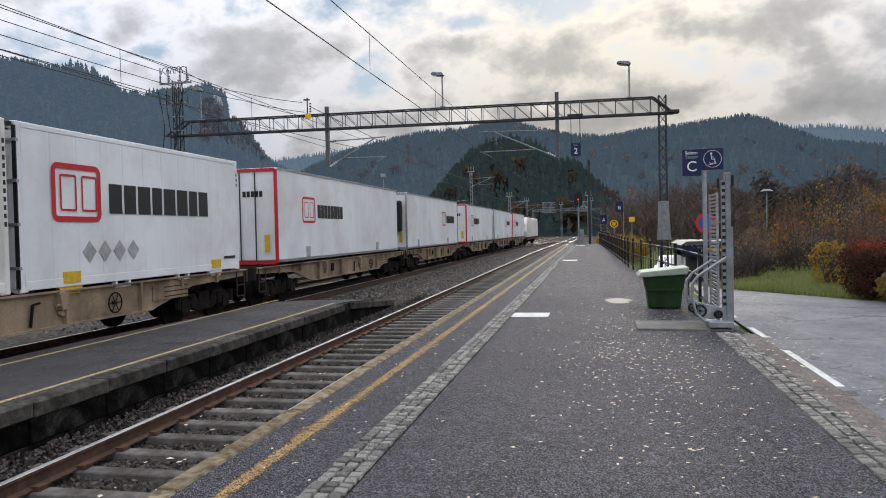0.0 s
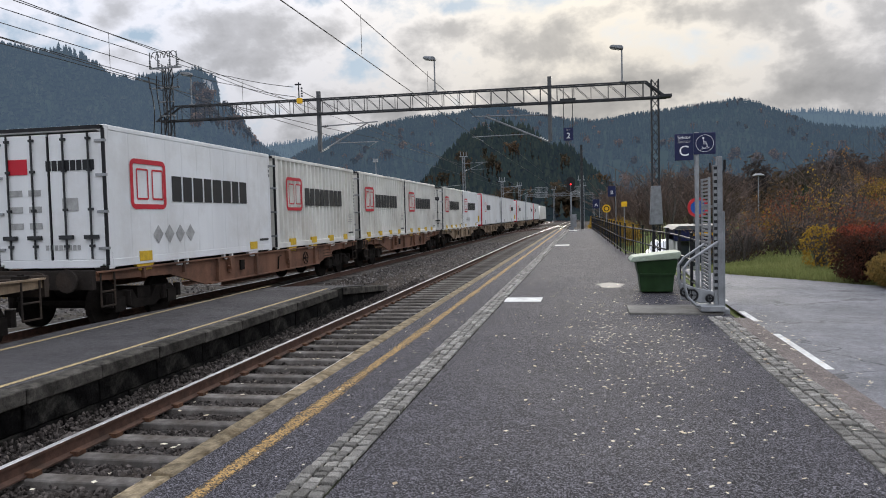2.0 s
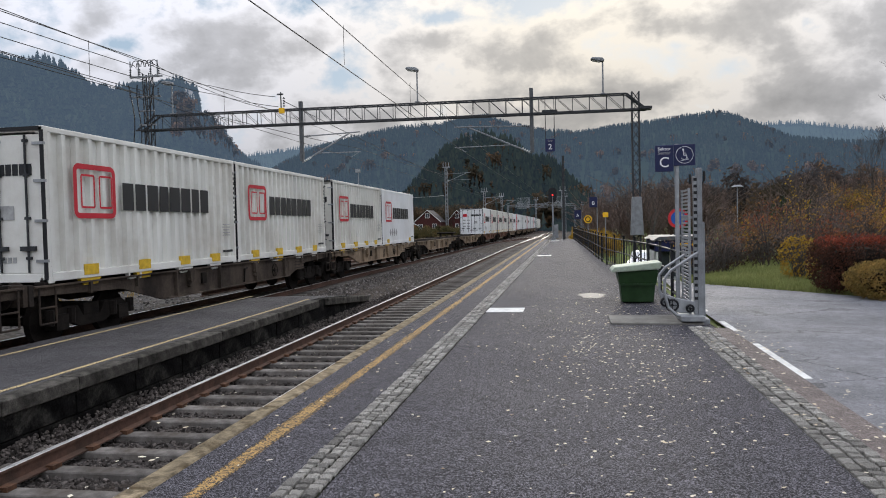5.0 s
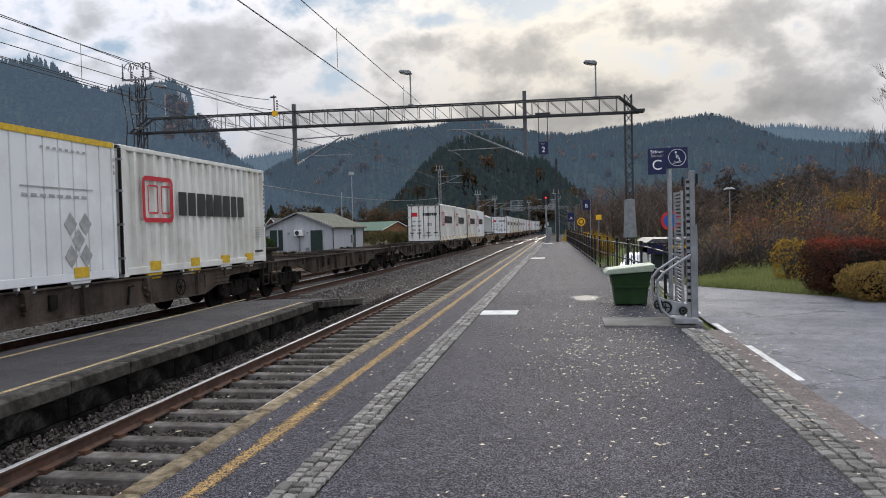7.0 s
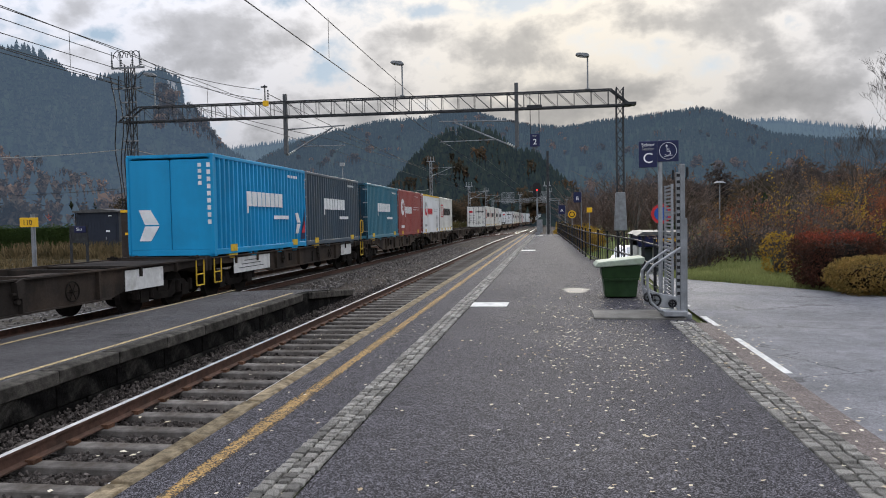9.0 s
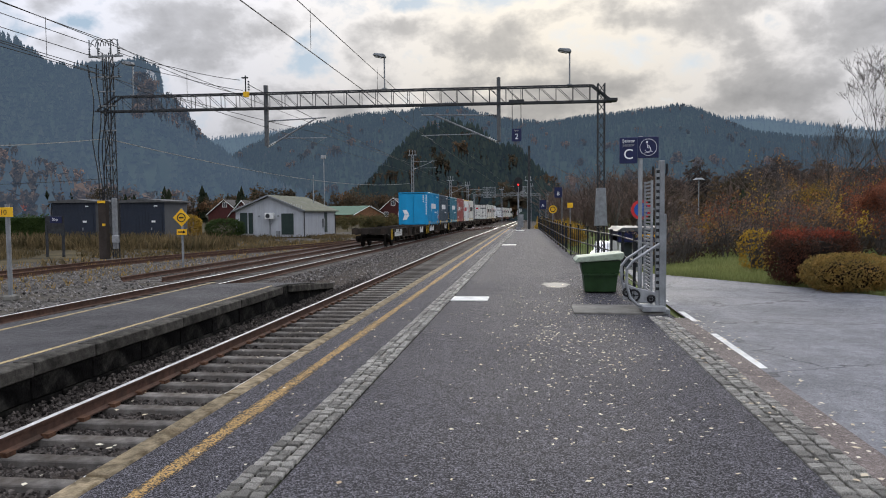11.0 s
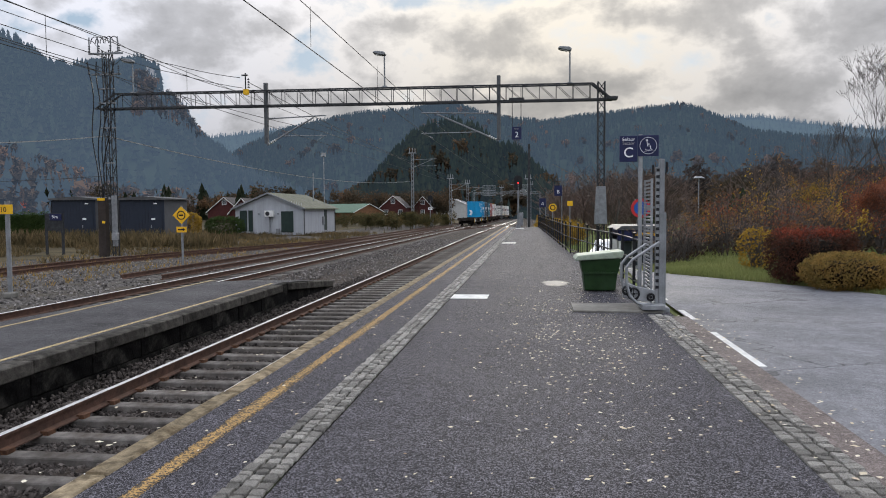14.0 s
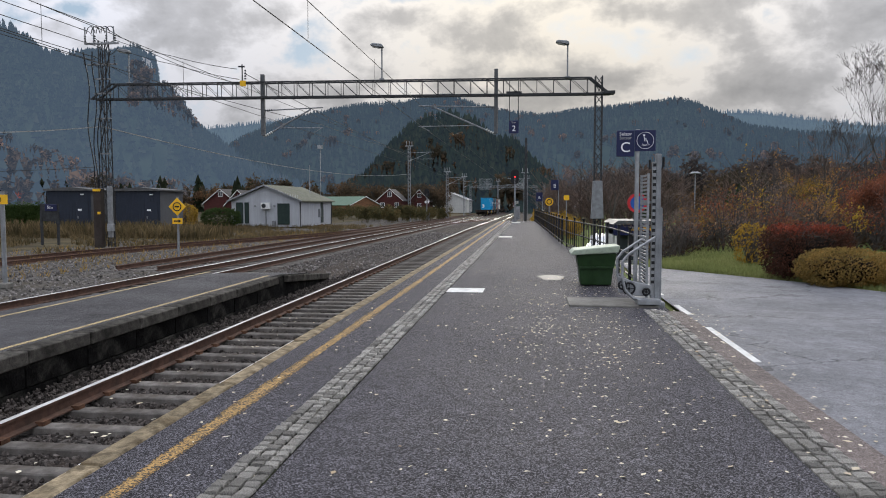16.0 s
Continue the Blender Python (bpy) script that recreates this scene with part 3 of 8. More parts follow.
# loose ballast by the camera
def ballast(name, count, spots, size, mat, label):
    base = bmesh.new()
    bmesh.ops.create_icosphere(base, subdivisions=1, radius=1)
    for v in base.verts:
        v.co *= random.uniform(0.6, 1.3)
    tv = [v.co.copy() for v in base.verts]
    tf = [tuple(v.index for v in f.verts) for f in base.faces]
    base.free()
    V, F = [], []
    for _ in range(count):
        x, y, z = spots()
        s = random.uniform(*size)
        m = pose(x, y, z, random.uniform(0, 360), random.uniform(0, 360), random.uniform(0, 360)) @ Matrix.Diagonal((s, s * random.uniform(0.55, 0.9), s * random.uniform(0.5, 0.8), 1))
        k = len(V)
        V += [tuple(m @ v) for v in tv]
        F += [tuple(i + k for i in f) for f in tf]
    me = bpy.data.meshes.new(name)
    me.from_pydata(V, [], F)
    me.materials.append(mat)
    return tagged(new(name, me), label, "gravel", kind="stuff")


def bed_spot():
    y = 3 + 22 * random.random() ** 1.6
    x = random.uniform(-6.05, -2.8)
    return x, y, near_z(y) - 0.252 + random.uniform(-0.02, 0.03) + 0.12 * max(0, -x - 5.3)


def far_bed():
    y = random.uniform(17, 60)
    x = random.uniform(-9.0, -5.5) if y > 22 else random.uniform(-9.2, -8.8)
    return x, y, ground_z(x, y) + random.uniform(-0.02, 0.03)


def yard_bed():
    y = random.uniform(15, 50)
    x = random.uniform(-20, -11.5)
    return x, y, ground_z(x, y) + random.uniform(-0.02, 0.03)


ballast("ballast_bed", 30000, bed_spot, (0.018, 0.040), M_STONE, "dark angular ballast stones between the sleepers")
ballast("yard_gravel", 4500, far_bed, (0.025, 0.06), M_YARD, "loose grey gravel beside the main track")
ballast("siding_gravel", 4500, yard_bed, (0.025, 0.065), M_YARD, "loose gravel between the yard tracks")


# ---- freight train ----
M_BODY = material("white_container_paint", (0.74, 0.75, 0.75), 0.45, 0, 0.06, 1.2, 50, 0.05, (0.50, 0.48, 0.44), 0.45, streak=True)
M_BODY2 = material("cream_container_paint", (0.70, 0.69, 0.64), 0.5, 0, 0.07, 1.2, 50, 0.05, (0.42, 0.38, 0.32), 0.5, streak=True)
M_CYAN = material("bright_blue_paint", (0.008, 0.28, 0.54), 0.45, 0, 0.1, 1.2, 50, 0.05, (0.012, 0.21, 0.40), 0.6, streak=True)
M_SLATE = material("slate_grey_paint", (0.06, 0.088, 0.118), 0.5, 0, 0.14, 1.4, 50, 0.05, (0.10, 0.11, 0.115), 0.6, streak=True)
M_TEAL = material("faded_teal_paint", (0.055, 0.19, 0.26), 0.5, 0, 0.14, 1.4, 50, 0.05, (0.09, 0.2, 0.24), 0.6, streak=True)
M_BRICKRED = material("faded_red_paint", (0.26, 0.045, 0.04), 0.5, 0, 0.14, 1.4, 50, 0.05, (0.30, 0.10, 0.09), 0.6, streak=True)
M_MARKRED = material("logo_red", (0.50, 0.02, 0.035), 0.5, 0, 0.08, 3, 50, 0)
M_MARKDARK = material("logo_charcoal", (0.018, 0.019, 0.021), 0.5, 0, 0.15, 3, 50, 0)
M_MARKPALE = material("logo_pale", (0.72, 0.74, 0.74), 0.5, 0, 0.1, 3, 50, 0)
M_MARKGREY = material("decal_grey", (0.36, 0.36, 0.35), 0.6, 0, 0.2, 6, 50, 0)
M_LIFT = material("lifting_point_yellow", (0.62, 0.40, 0.03), 0.6, 0, 0.15, 9, 70, 0.1)
M_BEIGE = material("rust_beige_wagon", (0.30, 0.22, 0.145), 0.8, 0, 0.3, 1.5, 30, 0.25, (0.07, 0.05, 0.035), 0.85, streak=True)
M_BROWN = material("oxide_brown_wagon", (0.20, 0.10, 0.062), 0.8, 0, 0.28, 1.5, 30, 0.25, (0.07, 0.04, 0.03), 0.8, streak=True)
M_SOOT = material("sooty_wagon", (0.036, 0.030, 0.026), 0.85, 0, 0.35, 1.5, 30, 0.25, (0.10, 0.07, 0.05), 0.6, streak=True, spec=0.08)
M_BOGIE = material("brake_dust", (0.018, 0.015, 0.013), 0.9, 0.1, 0.4, 4, 50, 0.3, spec=0.08)
M_TREAD = material("wheel_tread", (0.16, 0.13, 0.11), 0.5, 0.8, 0.2, 6, 60, 0.1)
M_GRIME = material("grimy_brown_wagon", (0.085, 0.066, 0.052), 0.85, 0, 0.4, 1.8, 30, 0.25, (0.022, 0.018, 0.016), 0.9, streak=True, spec=0.1)
M_TEALDARK = material("dark_teal_doors", (0.012, 0.055, 0.09), 0.55, 0, 0.2, 2, 50, 0.05, (0.02, 0.03, 0.04), 0.5)
M_PANEL = material("white_data_panel", (0.62, 0.62, 0.60), 0.6, 0, 0.12, 5, 50, 0, (0.3, 0.28, 0.25), 0.5)

UNIT = 16.0        # one flat wagon unit
FLOOR = 1.19       # container floor over the rail


def wheelset_meshes():
    bm = bmesh.new()
    for x in (-0.75, 0.75):
        bmesh.ops.create_cone(bm, cap_ends=True, segments=20, radius1=0.46, radius2=0.46, depth=0.12,
                              matrix=pose(x, 0, 0.46, 0, 90, 0))
        bmesh.ops.create_cone(bm, cap_ends=True, segments=14, radius1=0.2, radius2=0.14, depth=0.2, matrix=pose(x + (0.12 if x > 0 else -0.12), 0, 0.46, 0, 90 if x > 0 else -90, 0))
    rod(bm, (-0.75, 0, 0.46), (0.75, 0, 0.46), 0.08, 8)
    return finish("wheelset", bm, M_BOGIE)


def bogie(parent, y, wheels):
    """A two-axle bogie: side frames, springs, axle boxes, bolster."""
    bm = bmesh.new()
    for x in (-1.0, 1.0):
        prism(bm, [(y - 1.2, 0.55), (y - 0.95, 0.72), (y - 0.4, 0.72), (y - 0.25, 0.5), (y + 0.25, 0.5), (y + 0.4, 0.72), (y + 0.95, 0.72), (y + 1.2, 0.55),
                   (y + 1.1, 0.40), (y + 0.55, 0.40), (y + 0.35, 0.32), (y - 0.35, 0.32), (y - 0.55, 0.40), (y - 1.1, 0.40)], x - 0.06, x + 0.06, "x")
        for dy in (-0.9, 0.9):
            box(bm, x, y + dy, 0.46, 0.26, 0.32, 0.28)
            rod(bm, (x * 1.08, y + dy - 0.28, 0.42), (x * 1.08, y + dy - 0.28, 0.7), 0.08, 8)
            rod(bm, (x * 1.08, y + dy + 0.28, 0.42), (x * 1.08, y + dy + 0.28, 0.7), 0.08, 8)
    box(bm, 0, y, 0.62, 2.1, 0.45, 0.22)
    b = part("bogie", bm, M_BOGIE, parent, "dusty dark two-axle bogie")
    for dy in (-0.9, 0.9):
        ws = piece("wheelset", wheels, b, pose(0, y + dy, 0))
    return b


def build_wagon(mat, label, panel=False, loop=False):
    """A skeletal container wagon: fish-bellied side sills, cross members, bogies, buffers, ladder."""
    w = thing("flat_wagon", Matrix(), label, "freight wagon", "wagons of the freight train")
    h = UNIT / 2 - 0.32
    outline = [(-h, 1.0), (-h, 1.17), (h, 1.17), (h, 1.0), (h - 2.5, 0.92), (h - 4.0, 0.55), (-h + 4.0, 0.55), (-h + 2.5, 0.92)]
    for x in (-1.18, 1.18):
        bm = bmesh.new()
        prism(bm, outline, x - 0.03, x + 0.03, "x")
        o = 0.07 if x > 0 else -0.07
        box(bm, x + o * 0.5, 0, 1.155, 0.14, 2 * h, 0.03)
        box(bm, x + o * 0.5, 0, 0.565, 0.14, 2 * h - 8.2, 0.03)
        for y in (-3.2, -1.1, 1.1, 3.2):
            box(bm, x + o, y, 0.86, 0.09, 0.05, 0.56)
        for y in (-6.2, -4.7, 4.7, 6.2):
            box(bm, x + o * 0.8, y, 1.04, 0.09, 0.06, 0.22)
        part("side_sill", bm, mat, w)
    for i in range(9):
        piece("cross_member", CROSS, w, pose(0, -h + 0.15 + i * (2 * h - 0.3) / 8, 0))
    bm = bmesh.new()
    box(bm, 0, 0, 0.98, 0.5, 2 * h - 0.5, 0.22)
    part("centre_beam", bm, M_SOOT, w)
    for y in (-h + 1.7, h - 1.7):
        bm = bmesh.new()
        box(bm, 0, y, 1.13, 2.3, 2.2, 0.04)
        part("end_deck", bm, M_SOOT, w)
    for y in (-7.3, -0.35, 0.35, 7.3):
        for x in (-1.13, 1.13):
            piece("twist_lock", LOCK, w, pose(x, y, 1.2))
    wheels = WHEELS
    for y in (-h + 1.75, h - 1.75):
        bogie(w, y, wheels)
    for y, sgn in ((-h, -1), (h, 1)):
        bm = bmesh.new()
        box(bm, 0, y + sgn * 0.05, 1.02, 2.5, 0.1, 0.36)
        for x in (-0.87, 0.87):
            rod(bm, (x, y, 1.02), (x, y + sgn * 0.27, 1.02), 0.1, 10)
            rod(bm, (x, y + sgn * 0.27, 1.02), (x, y + sgn * 0.31, 1.02), 0.22, 12)
        rod(bm, (0, y, 0.98), (0, y + sgn * 0.33, 0.92), 0.05, 6)
        part("buffer_beam", bm, M_SOOT, w, "sooty buffer beam with round buffers")
        bm = bmesh.new()
        for x in (1.2,):
            for dy in (0.12, 0.52):
                rod(bm, (x + 0.06, y - sgn * dy, 1.15), (x + 0.06, y - sgn * dy, 0.5), 0.018, 6)
            for z in (0.5, 0.78):
                rod(bm, (x + 0.06, y - sgn * 0.12, z), (x + 0.06, y - sgn * 0.52, z), 0.018, 6)
        part("step", bm, M_LIFT if panel else M_SOOT, w)
    bm = bmesh.new()
    box(bm, 1.24, -1.9, 0.9, 0.05, 0.2, 0.26)
    part("air_valve", bm, M_BOGIE, w)
    bm = bmesh.new()
    for i in range(16):
        a, b = radians(i * 22.5), radians(i * 22.5 + 22.5)
        rod(bm, (1.27, 2.4 + 0.19 * math.cos(a), 0.82 + 0.19 * math.sin(a)), (1.27, 2.4 + 0.19 * math.cos(b), 0.82 + 0.19 * math.sin(b)), 0.014, 5)
    for a in (0, 60, 120):
        d = Vector((0, 0.19 * math.cos(radians(a)), 0.19 * math.sin(radians(a))))
        rod(bm, Vector((1.27, 2.4, 0.82)) - d, Vector((1.27, 2.4, 0.82)) + d, 0.009, 5)
    rod(bm, (1.18, 2.4, 0.82), (1.29, 2.4, 0.82), 0.03, 8)
    part("brake_wheel", bm, M_BOGIE, w)
    bm = bmesh.new()
    bar(bm, (1.26, 0.3, 0.62), (1.26, 0.36, 0.98), 0.035)
    rod(bm, (1.26, 0.36, 0.98), (1.26, 0.52, 1.0), 0.02, 6)
    part("brake_lever", bm, M_BOGIE, w)
    if loop:
        bm = bmesh.new()
        pts = [(1.12, -h - 0.12, 1.15), (1.12, -h - 0.12, 2.05), (1.12, -h - 0.04, 2.14), (1.12, -h + 0.24, 2.12), (1.12, -h + 0.3, 2.02), (1.12, -h + 0.3, 1.62), (1.12, -h + 0.2, 1.55), (1.12, -h - 0.1, 1.55)]
        for a, b in zip(pts, pts[1:]):
            rod(bm, a, b, 0.024, 8)
        part("grab_rail", bm, M_LIFT, w, "yellow tube grab rail")
    for y in (-2.6, 1.0):
        bm = bmesh.new()
        prism(bm, [(y - 0.05, 0.84), (y + 0.05, 0.84), (y + 0.13, 1.1), (y + 0.05, 1.17), (y - 0.09, 1.12)], 1.2, 1.33, "x")
        rod(bm, (1.28, y - 0.14, 0.92), (1.28, y + 0.14, 0.92), 0.028, 8)
        rod(bm, (1.22, y, 0.78), (1.29, y, 0.78), 0.05, 10)
        part("spigot_bracket", bm, mat, w)
    for y, lw in (((-5.0, 2.6), (4.9, 1.5)) if panel else ((4.3, 1.3),)):
        bm = bmesh.new()
        box(bm, 1.225, y, 0.87, 0.012, lw, 0.44 if panel else 0.3)
        p = part("data_panel", bm, M_PANEL if panel else mat, w, "pale lettered data panel")
    for k in range(3):
        bm = bmesh.new()
        box(bm, 1.236, 4.5 if not panel else -5.1, 0.78 + k * 0.1, 0.006, 0.9 if not panel else 1.8 - 0.4 * k, 0.02)
        part("marking", bm, M_MARKDARK if panel else M_SOOT, p, "unreadable line of small writing")
    return w


WHEELS = wheelset_meshes()
bm = bmesh.new()
box(bm, 0, 0, 1.06, 2.36, 0.16, 0.18)
CROSS = finish("cross_member", bm, M_SOOT)
bm = bmesh.new()
box(bm, 0, 0, 0, 0.2, 0.18, 0.05)
box(bm, 0, 0, 0.035, 0.07, 0.07, 0.04)
LOCK = finish("twist_lock", bm, M_BOGIE)


def round_frame(bm, x, y0, y1, z0, z1, w, d=0.008):
    """A rounded rectangular ring on a side wall at x, facing +x."""
    r = 0.12 * (y1 - y0)
    def loop(i):
        pts = []
        for cy, cz, a0 in ((y1 - r, z1 - r, 0), (y0 + r, z1 - r, 90), (y0 + r, z0 + r, 180), (y1 - r, z0 + r, 270)):
            for k in range(5):
                a = radians(a0 + k * 22.5)
                rr = max(r - i, 0.01)
                pts.append(bm.verts.new((x, cy + rr * math.cos(a), cz + rr * math.sin(a))))
        return pts
    o, n = loop(0), loop(w)
    for i in range(len(o)):
        j = (i + 1) % len(o)
        bm.faces.new((o[i], o[j], n[j], n[i]))


def letter_blocks(parent, mat, label, x, y0, z0, h, widths, gap):
    """A row of plain solid blocks in place of lettering."""
    y = y0
    for w in widths:
        bm = bmesh.new()
        box(bm, x, y + w / 2, z0 + h / 2, 0.006, w, h)
        part("letter_block", bm, mat, parent, label)
        y += w + gap


def corrugated_wall(bm, x, y0, y1, z0, z1, pitch, depth, out):
    """A trapezoidal corrugated side wall."""
    n = max(1, int((y1 - y0) / pitch))
    p = (y1 - y0) / n
    prof = []
    for i in range(n):
        a = y0 + i * p
        if depth < 0.04:
            prof += [(a, 0), (a + 0.90 * p, 0), (a + 0.92 * p, -depth), (a + 0.97 * p, -depth)]      # flat boards with narrow grooves
        else:
            prof += [(a, 0), (a + 0.26 * p, 0), (a + 0.36 * p, -depth), (a + 0.90 * p, -depth)]
    prof.append((y1, 0))
    lo = [bm.verts.new((x + out * d, y, z0)) for y, d in prof]
    hi = [bm.verts.new((x + out * d, y, z1)) for y, d in prof]
    for i in range(len(prof) - 1):
        bm.faces.new((lo[i], lo[i + 1], hi[i + 1], hi[i]))


def build_container(kind, length, height, mat, label, logo="frame", ribs=0.0, width=2.5, rib_depth=0.08, rear="doors", tailmat=None, rail_mat=None):
    """A swap body: frame, walls, roof, doors, corner fittings, lifting pockets, plain marks for its lettering."""
    c = thing(kind, Matrix(), label, "container", "containers on the train")
    L, W, H = length / 2, width / 2, height
    bm = bmesh.new()
    for x in (-W + 0.05, W - 0.05):
        for y in (-L + 0.05, L - 0.05):
            box(bm, x, y, H / 2, 0.1, 0.1, H)
        box(bm, x, 0, 0.11, 0.1, 2 * L - 0.2, 0.16)
        box(bm, x, 0, H - 0.05, 0.1, 2 * L - 0.2, 0.1)
    for y in (-L + 0.05, L - 0.05):
        box(bm, 0, y, 0.1, 2 * W - 0.2, 0.1, 0.16)
        box(bm, 0, y, H - 0.05, 2 * W - 0.2, 0.1, 0.1)
    soften(bm, 0.012)
    part("frame", bm, rail_mat or mat, c)
    for x, out in ((W - 0.006, 1), (-W + 0.006, -1)):
        bm = bmesh.new()
        corrugated_wall(bm, x, -L + 0.1, L - 0.1, 0.19, H - 0.1, ribs or 0.6, rib_depth if ribs else 0.005, out)
        part("side_wall", bm, mat, c)
    bm = bmesh.new()
    box(bm, 0, 0, H - 0.03, 2 * W - 0.2, 2 * L - 0.2, 0.04)
    for i in range(int(length / 0.6)):
        box(bm, 0, -L + 0.4 + i * 0.6, H - 0.004, 2 * W - 0.3, 0.1, 0.02)
    part("roof", bm, mat, c)
    bm = bmesh.new()
    box(bm, 0, L - 0.05, H / 2, 2 * W - 0.2, 0.06, H - 0.3)
    part("front_wall", bm, mat, c)
    bm = bmesh.new()
    box(bm, 0, 0, 0.14, 2 * W - 0.2, 2 * L - 0.2, 0.06)
    part("floor_frame", bm, M_SOOT, c, "dark underside")
    # two doors with locking bars at the rear end
    for sx in (-1, 1):
        bm = bmesh.new()
        box(bm, sx * (W / 2 - 0.03), -L + 0.03, H / 2 + 0.02, W - 0.1, 0.05, H - 0.32)
        soften(bm, 0.01)
        door = part("door", bm, tailmat or mat, c)
        if rear == "doors":
            for k in (0.28, 0.72):
                bm = bmesh.new()
                rod(bm, (sx * W * k, -L - 0.03, 0.2), (sx * W * k, -L - 0.03, H - 0.15), 0.02, 6)
                for z in (0.45, 1.15, 1.9, 2.5):
                    box(bm, sx * W * k, -L - 0.01, z, 0.1, 0.06, 0.05)
                box(bm, sx * W * k, -L - 0.03, 0.62, 0.3, 0.05, 0.08)
                part("locking_bar", bm, M_DARK, door)
            bm = bmesh.new()
            for z in (0.4, 1.1, 1.8, 2.45):
                box(bm, sx * (W - 0.1), -L, z, 0.22, 0.06, 0.05)
            part("hinge", bm, M_STEEL, door)
    bm = bmesh.new()
    for x in (-W + 0.09, W - 0.09):
        for y in (-L + 0.09, L - 0.09):
            box(bm, x, y, 0.06, 0.17, 0.18, 0.13)
            box(bm, x, y, H - 0.06, 0.17, 0.18, 0.13)
    soften(bm, 0.02)
    part("corner_casting", bm, M_DARK if rail_mat else mat, c)
    bm = bmesh.new()
    for sx in (-1, 1):
        box(bm, sx * (W - 0.035), -L - 0.006, H / 2, 0.07, 0.02, H - 0.14)
    box(bm, 0, -L - 0.006, H - 0.04, 2 * W - 0.16, 0.02, 0.07)
    box(bm, 0, -L + 0.0, H / 2, 0.03, 0.03, H - 0.35)
    part("door_seal", bm, M_BLACK if logo == "frame" else (tailmat or mat), c, "dark door seal")
    # fork pockets, a row of code on the end post, small print
    for y in (-1.05, 1.05):
        bm = bmesh.new()
        for dy in (-0.2, 0.2):
            box(bm, W - 0.05, y + dy, -0.01, 0.09, 0.05, 0.16)
        box(bm, W - 0.05, y, -0.075, 0.09, 0.45, 0.03)
        part("fork_pocket", bm, mat, c)
    bm = bmesh.new()
    for k in range(11 if logo == "frame" and ribs else 3):
        box(bm, W + 0.002, L - 0.06, H - 0.35 - k * 0.13, 0.006, 0.045, 0.075)
    tagged(part("post_code", bm, M_MARKDARK if logo == "frame" else M_MARKGREY, c, "small upright code bars"), kind="stuff")
    if ribs and logo == "frame":
        bm = bmesh.new()
        for k in range(5):
            box(bm, W + 0.004, L - 0.55, 0.75 + k * 0.07, 0.006, 0.42 - 0.05 * (k % 3), 0.025)
        tagged(part("small_print", bm, M_MARKGREY, c, "unreadable lines of small grey print"), kind="stuff")
    for y in (-2.45, -0.7, 0.95, 2.45) if ribs and logo == "frame" else (-2.45, 2.45):
        bm = bmesh.new()
        box(bm, W - 0.02, y, 0.19, 0.06, 0.42, 0.2)
        part("lifting_plate", bm, M_LIFT, c, "yellow lifting plate")
        bm = bmesh.new()
        prism(bm, [(y - 0.33, 0.06), (y - 0.2, -0.1), (y + 0.2, -0.1), (y + 0.33, 0.06)], W - 0.1, W - 0.02, "x")
        part("grapple_pocket", bm, M_LIFT if y < 0 else mat, c)
    x = W + 0.006
    if logo == "frame":
        bm = bmesh.new()
        s = height / 2.75
        y0, z0, q = -L + 0.72, 1.15 * s, 1.02 * s
        round_frame(bm, x, y0, y0 + 1.22 * q, z0, z0 + q, 0.1)
        for k in (0, 1):
            yy = y0 + 0.2 + k * 0.52 * q
            round_frame(bm, x, yy, yy + 0.4 * q, z0 + 0.19, z0 + q - 0.19, 0.17)
        part("mark", bm, M_MARKRED, c, "red framed mark")
        letter_blocks(c, M_MARKDARK, "charcoal letter block", x, y0 + 1.45 * q, z0 + 0.17, 0.56 * s, [0.37, 0.36, 0.40, 0.33, 0.42, 0.40, 0.33, 0.38], 0.075)
        for k in range(4 if not ribs else 0):
            yy = -L * 0.6 + k * 0.42
            bm = bmesh.new()
            prism(bm, [(yy, 0.62), (yy + 0.18, 0.42), (yy + 0.36, 0.62), (yy + 0.18, 0.82)], x - 0.004, x - 0.001, "x")
            part("placard_holder", bm, M_MARKGREY, c, "grey diamond placard holder")
        bm = bmesh.new()
        box(bm, x - 0.002, L - 0.5, 0.33, 0.006, 0.55, 0.06)
        part("code_bar", bm, M_MARKDARK, c, "small dark code bar")
    elif logo == "pale":
        bm = bmesh.new()
        box(bm, x, -L * 0.42 + 0.06, 1.28, 0.006, 0.1, 0.22)
        part("letter_stem", bm, M_MARKPALE, c, "pale descending stem")
        letter_blocks(c, M_MARKPALE, "pale letter block", x, -L * 0.42, 1.38, 0.44, [0.34, 0.34, 0.3, 0.24, 0.33, 0.34, 0.24, 0.34], 0.05)
        bm = bmesh.new()
        box(bm, x, 1.2, 1.05, 0.006, 1.3, 0.12)
        for k in range(6):
            box(bm, x, 1.9 + k * 0.16, 2.45, 0.006, 0.1, 0.09)
        part("code_marks", bm, M_MARKPALE, c, "small pale code")
    elif logo in ("ring", "ringpale"):
        mk, wd = (M_MARKRED, M_MARKRED) if logo == "ring" else (M_MARKPALE, M_MARKPALE)
        if logo == "ring":
            bm = bmesh.new()
            up_o = [bm.verts.new((x + 0.003, -L * 0.66 + 0.5 * math.cos(a), 1.72 + 0.5 * math.sin(a))) for a in [radians(15 * i) for i in range(13)]]
            up_i = [bm.verts.new((x + 0.003, -L * 0.66 + 0.12 + 0.24 * math.cos(a), 1.72 + 0.26 * math.sin(a))) for a in [radians(15 * i) for i in range(13)]]
            for i in range(12):
                bm.faces.new((up_o[i], up_o[i + 1], up_i[i + 1], up_i[i]))
            part("mark_upper", bm, M_MARKGREY, c, "grey upper half of the ring mark")
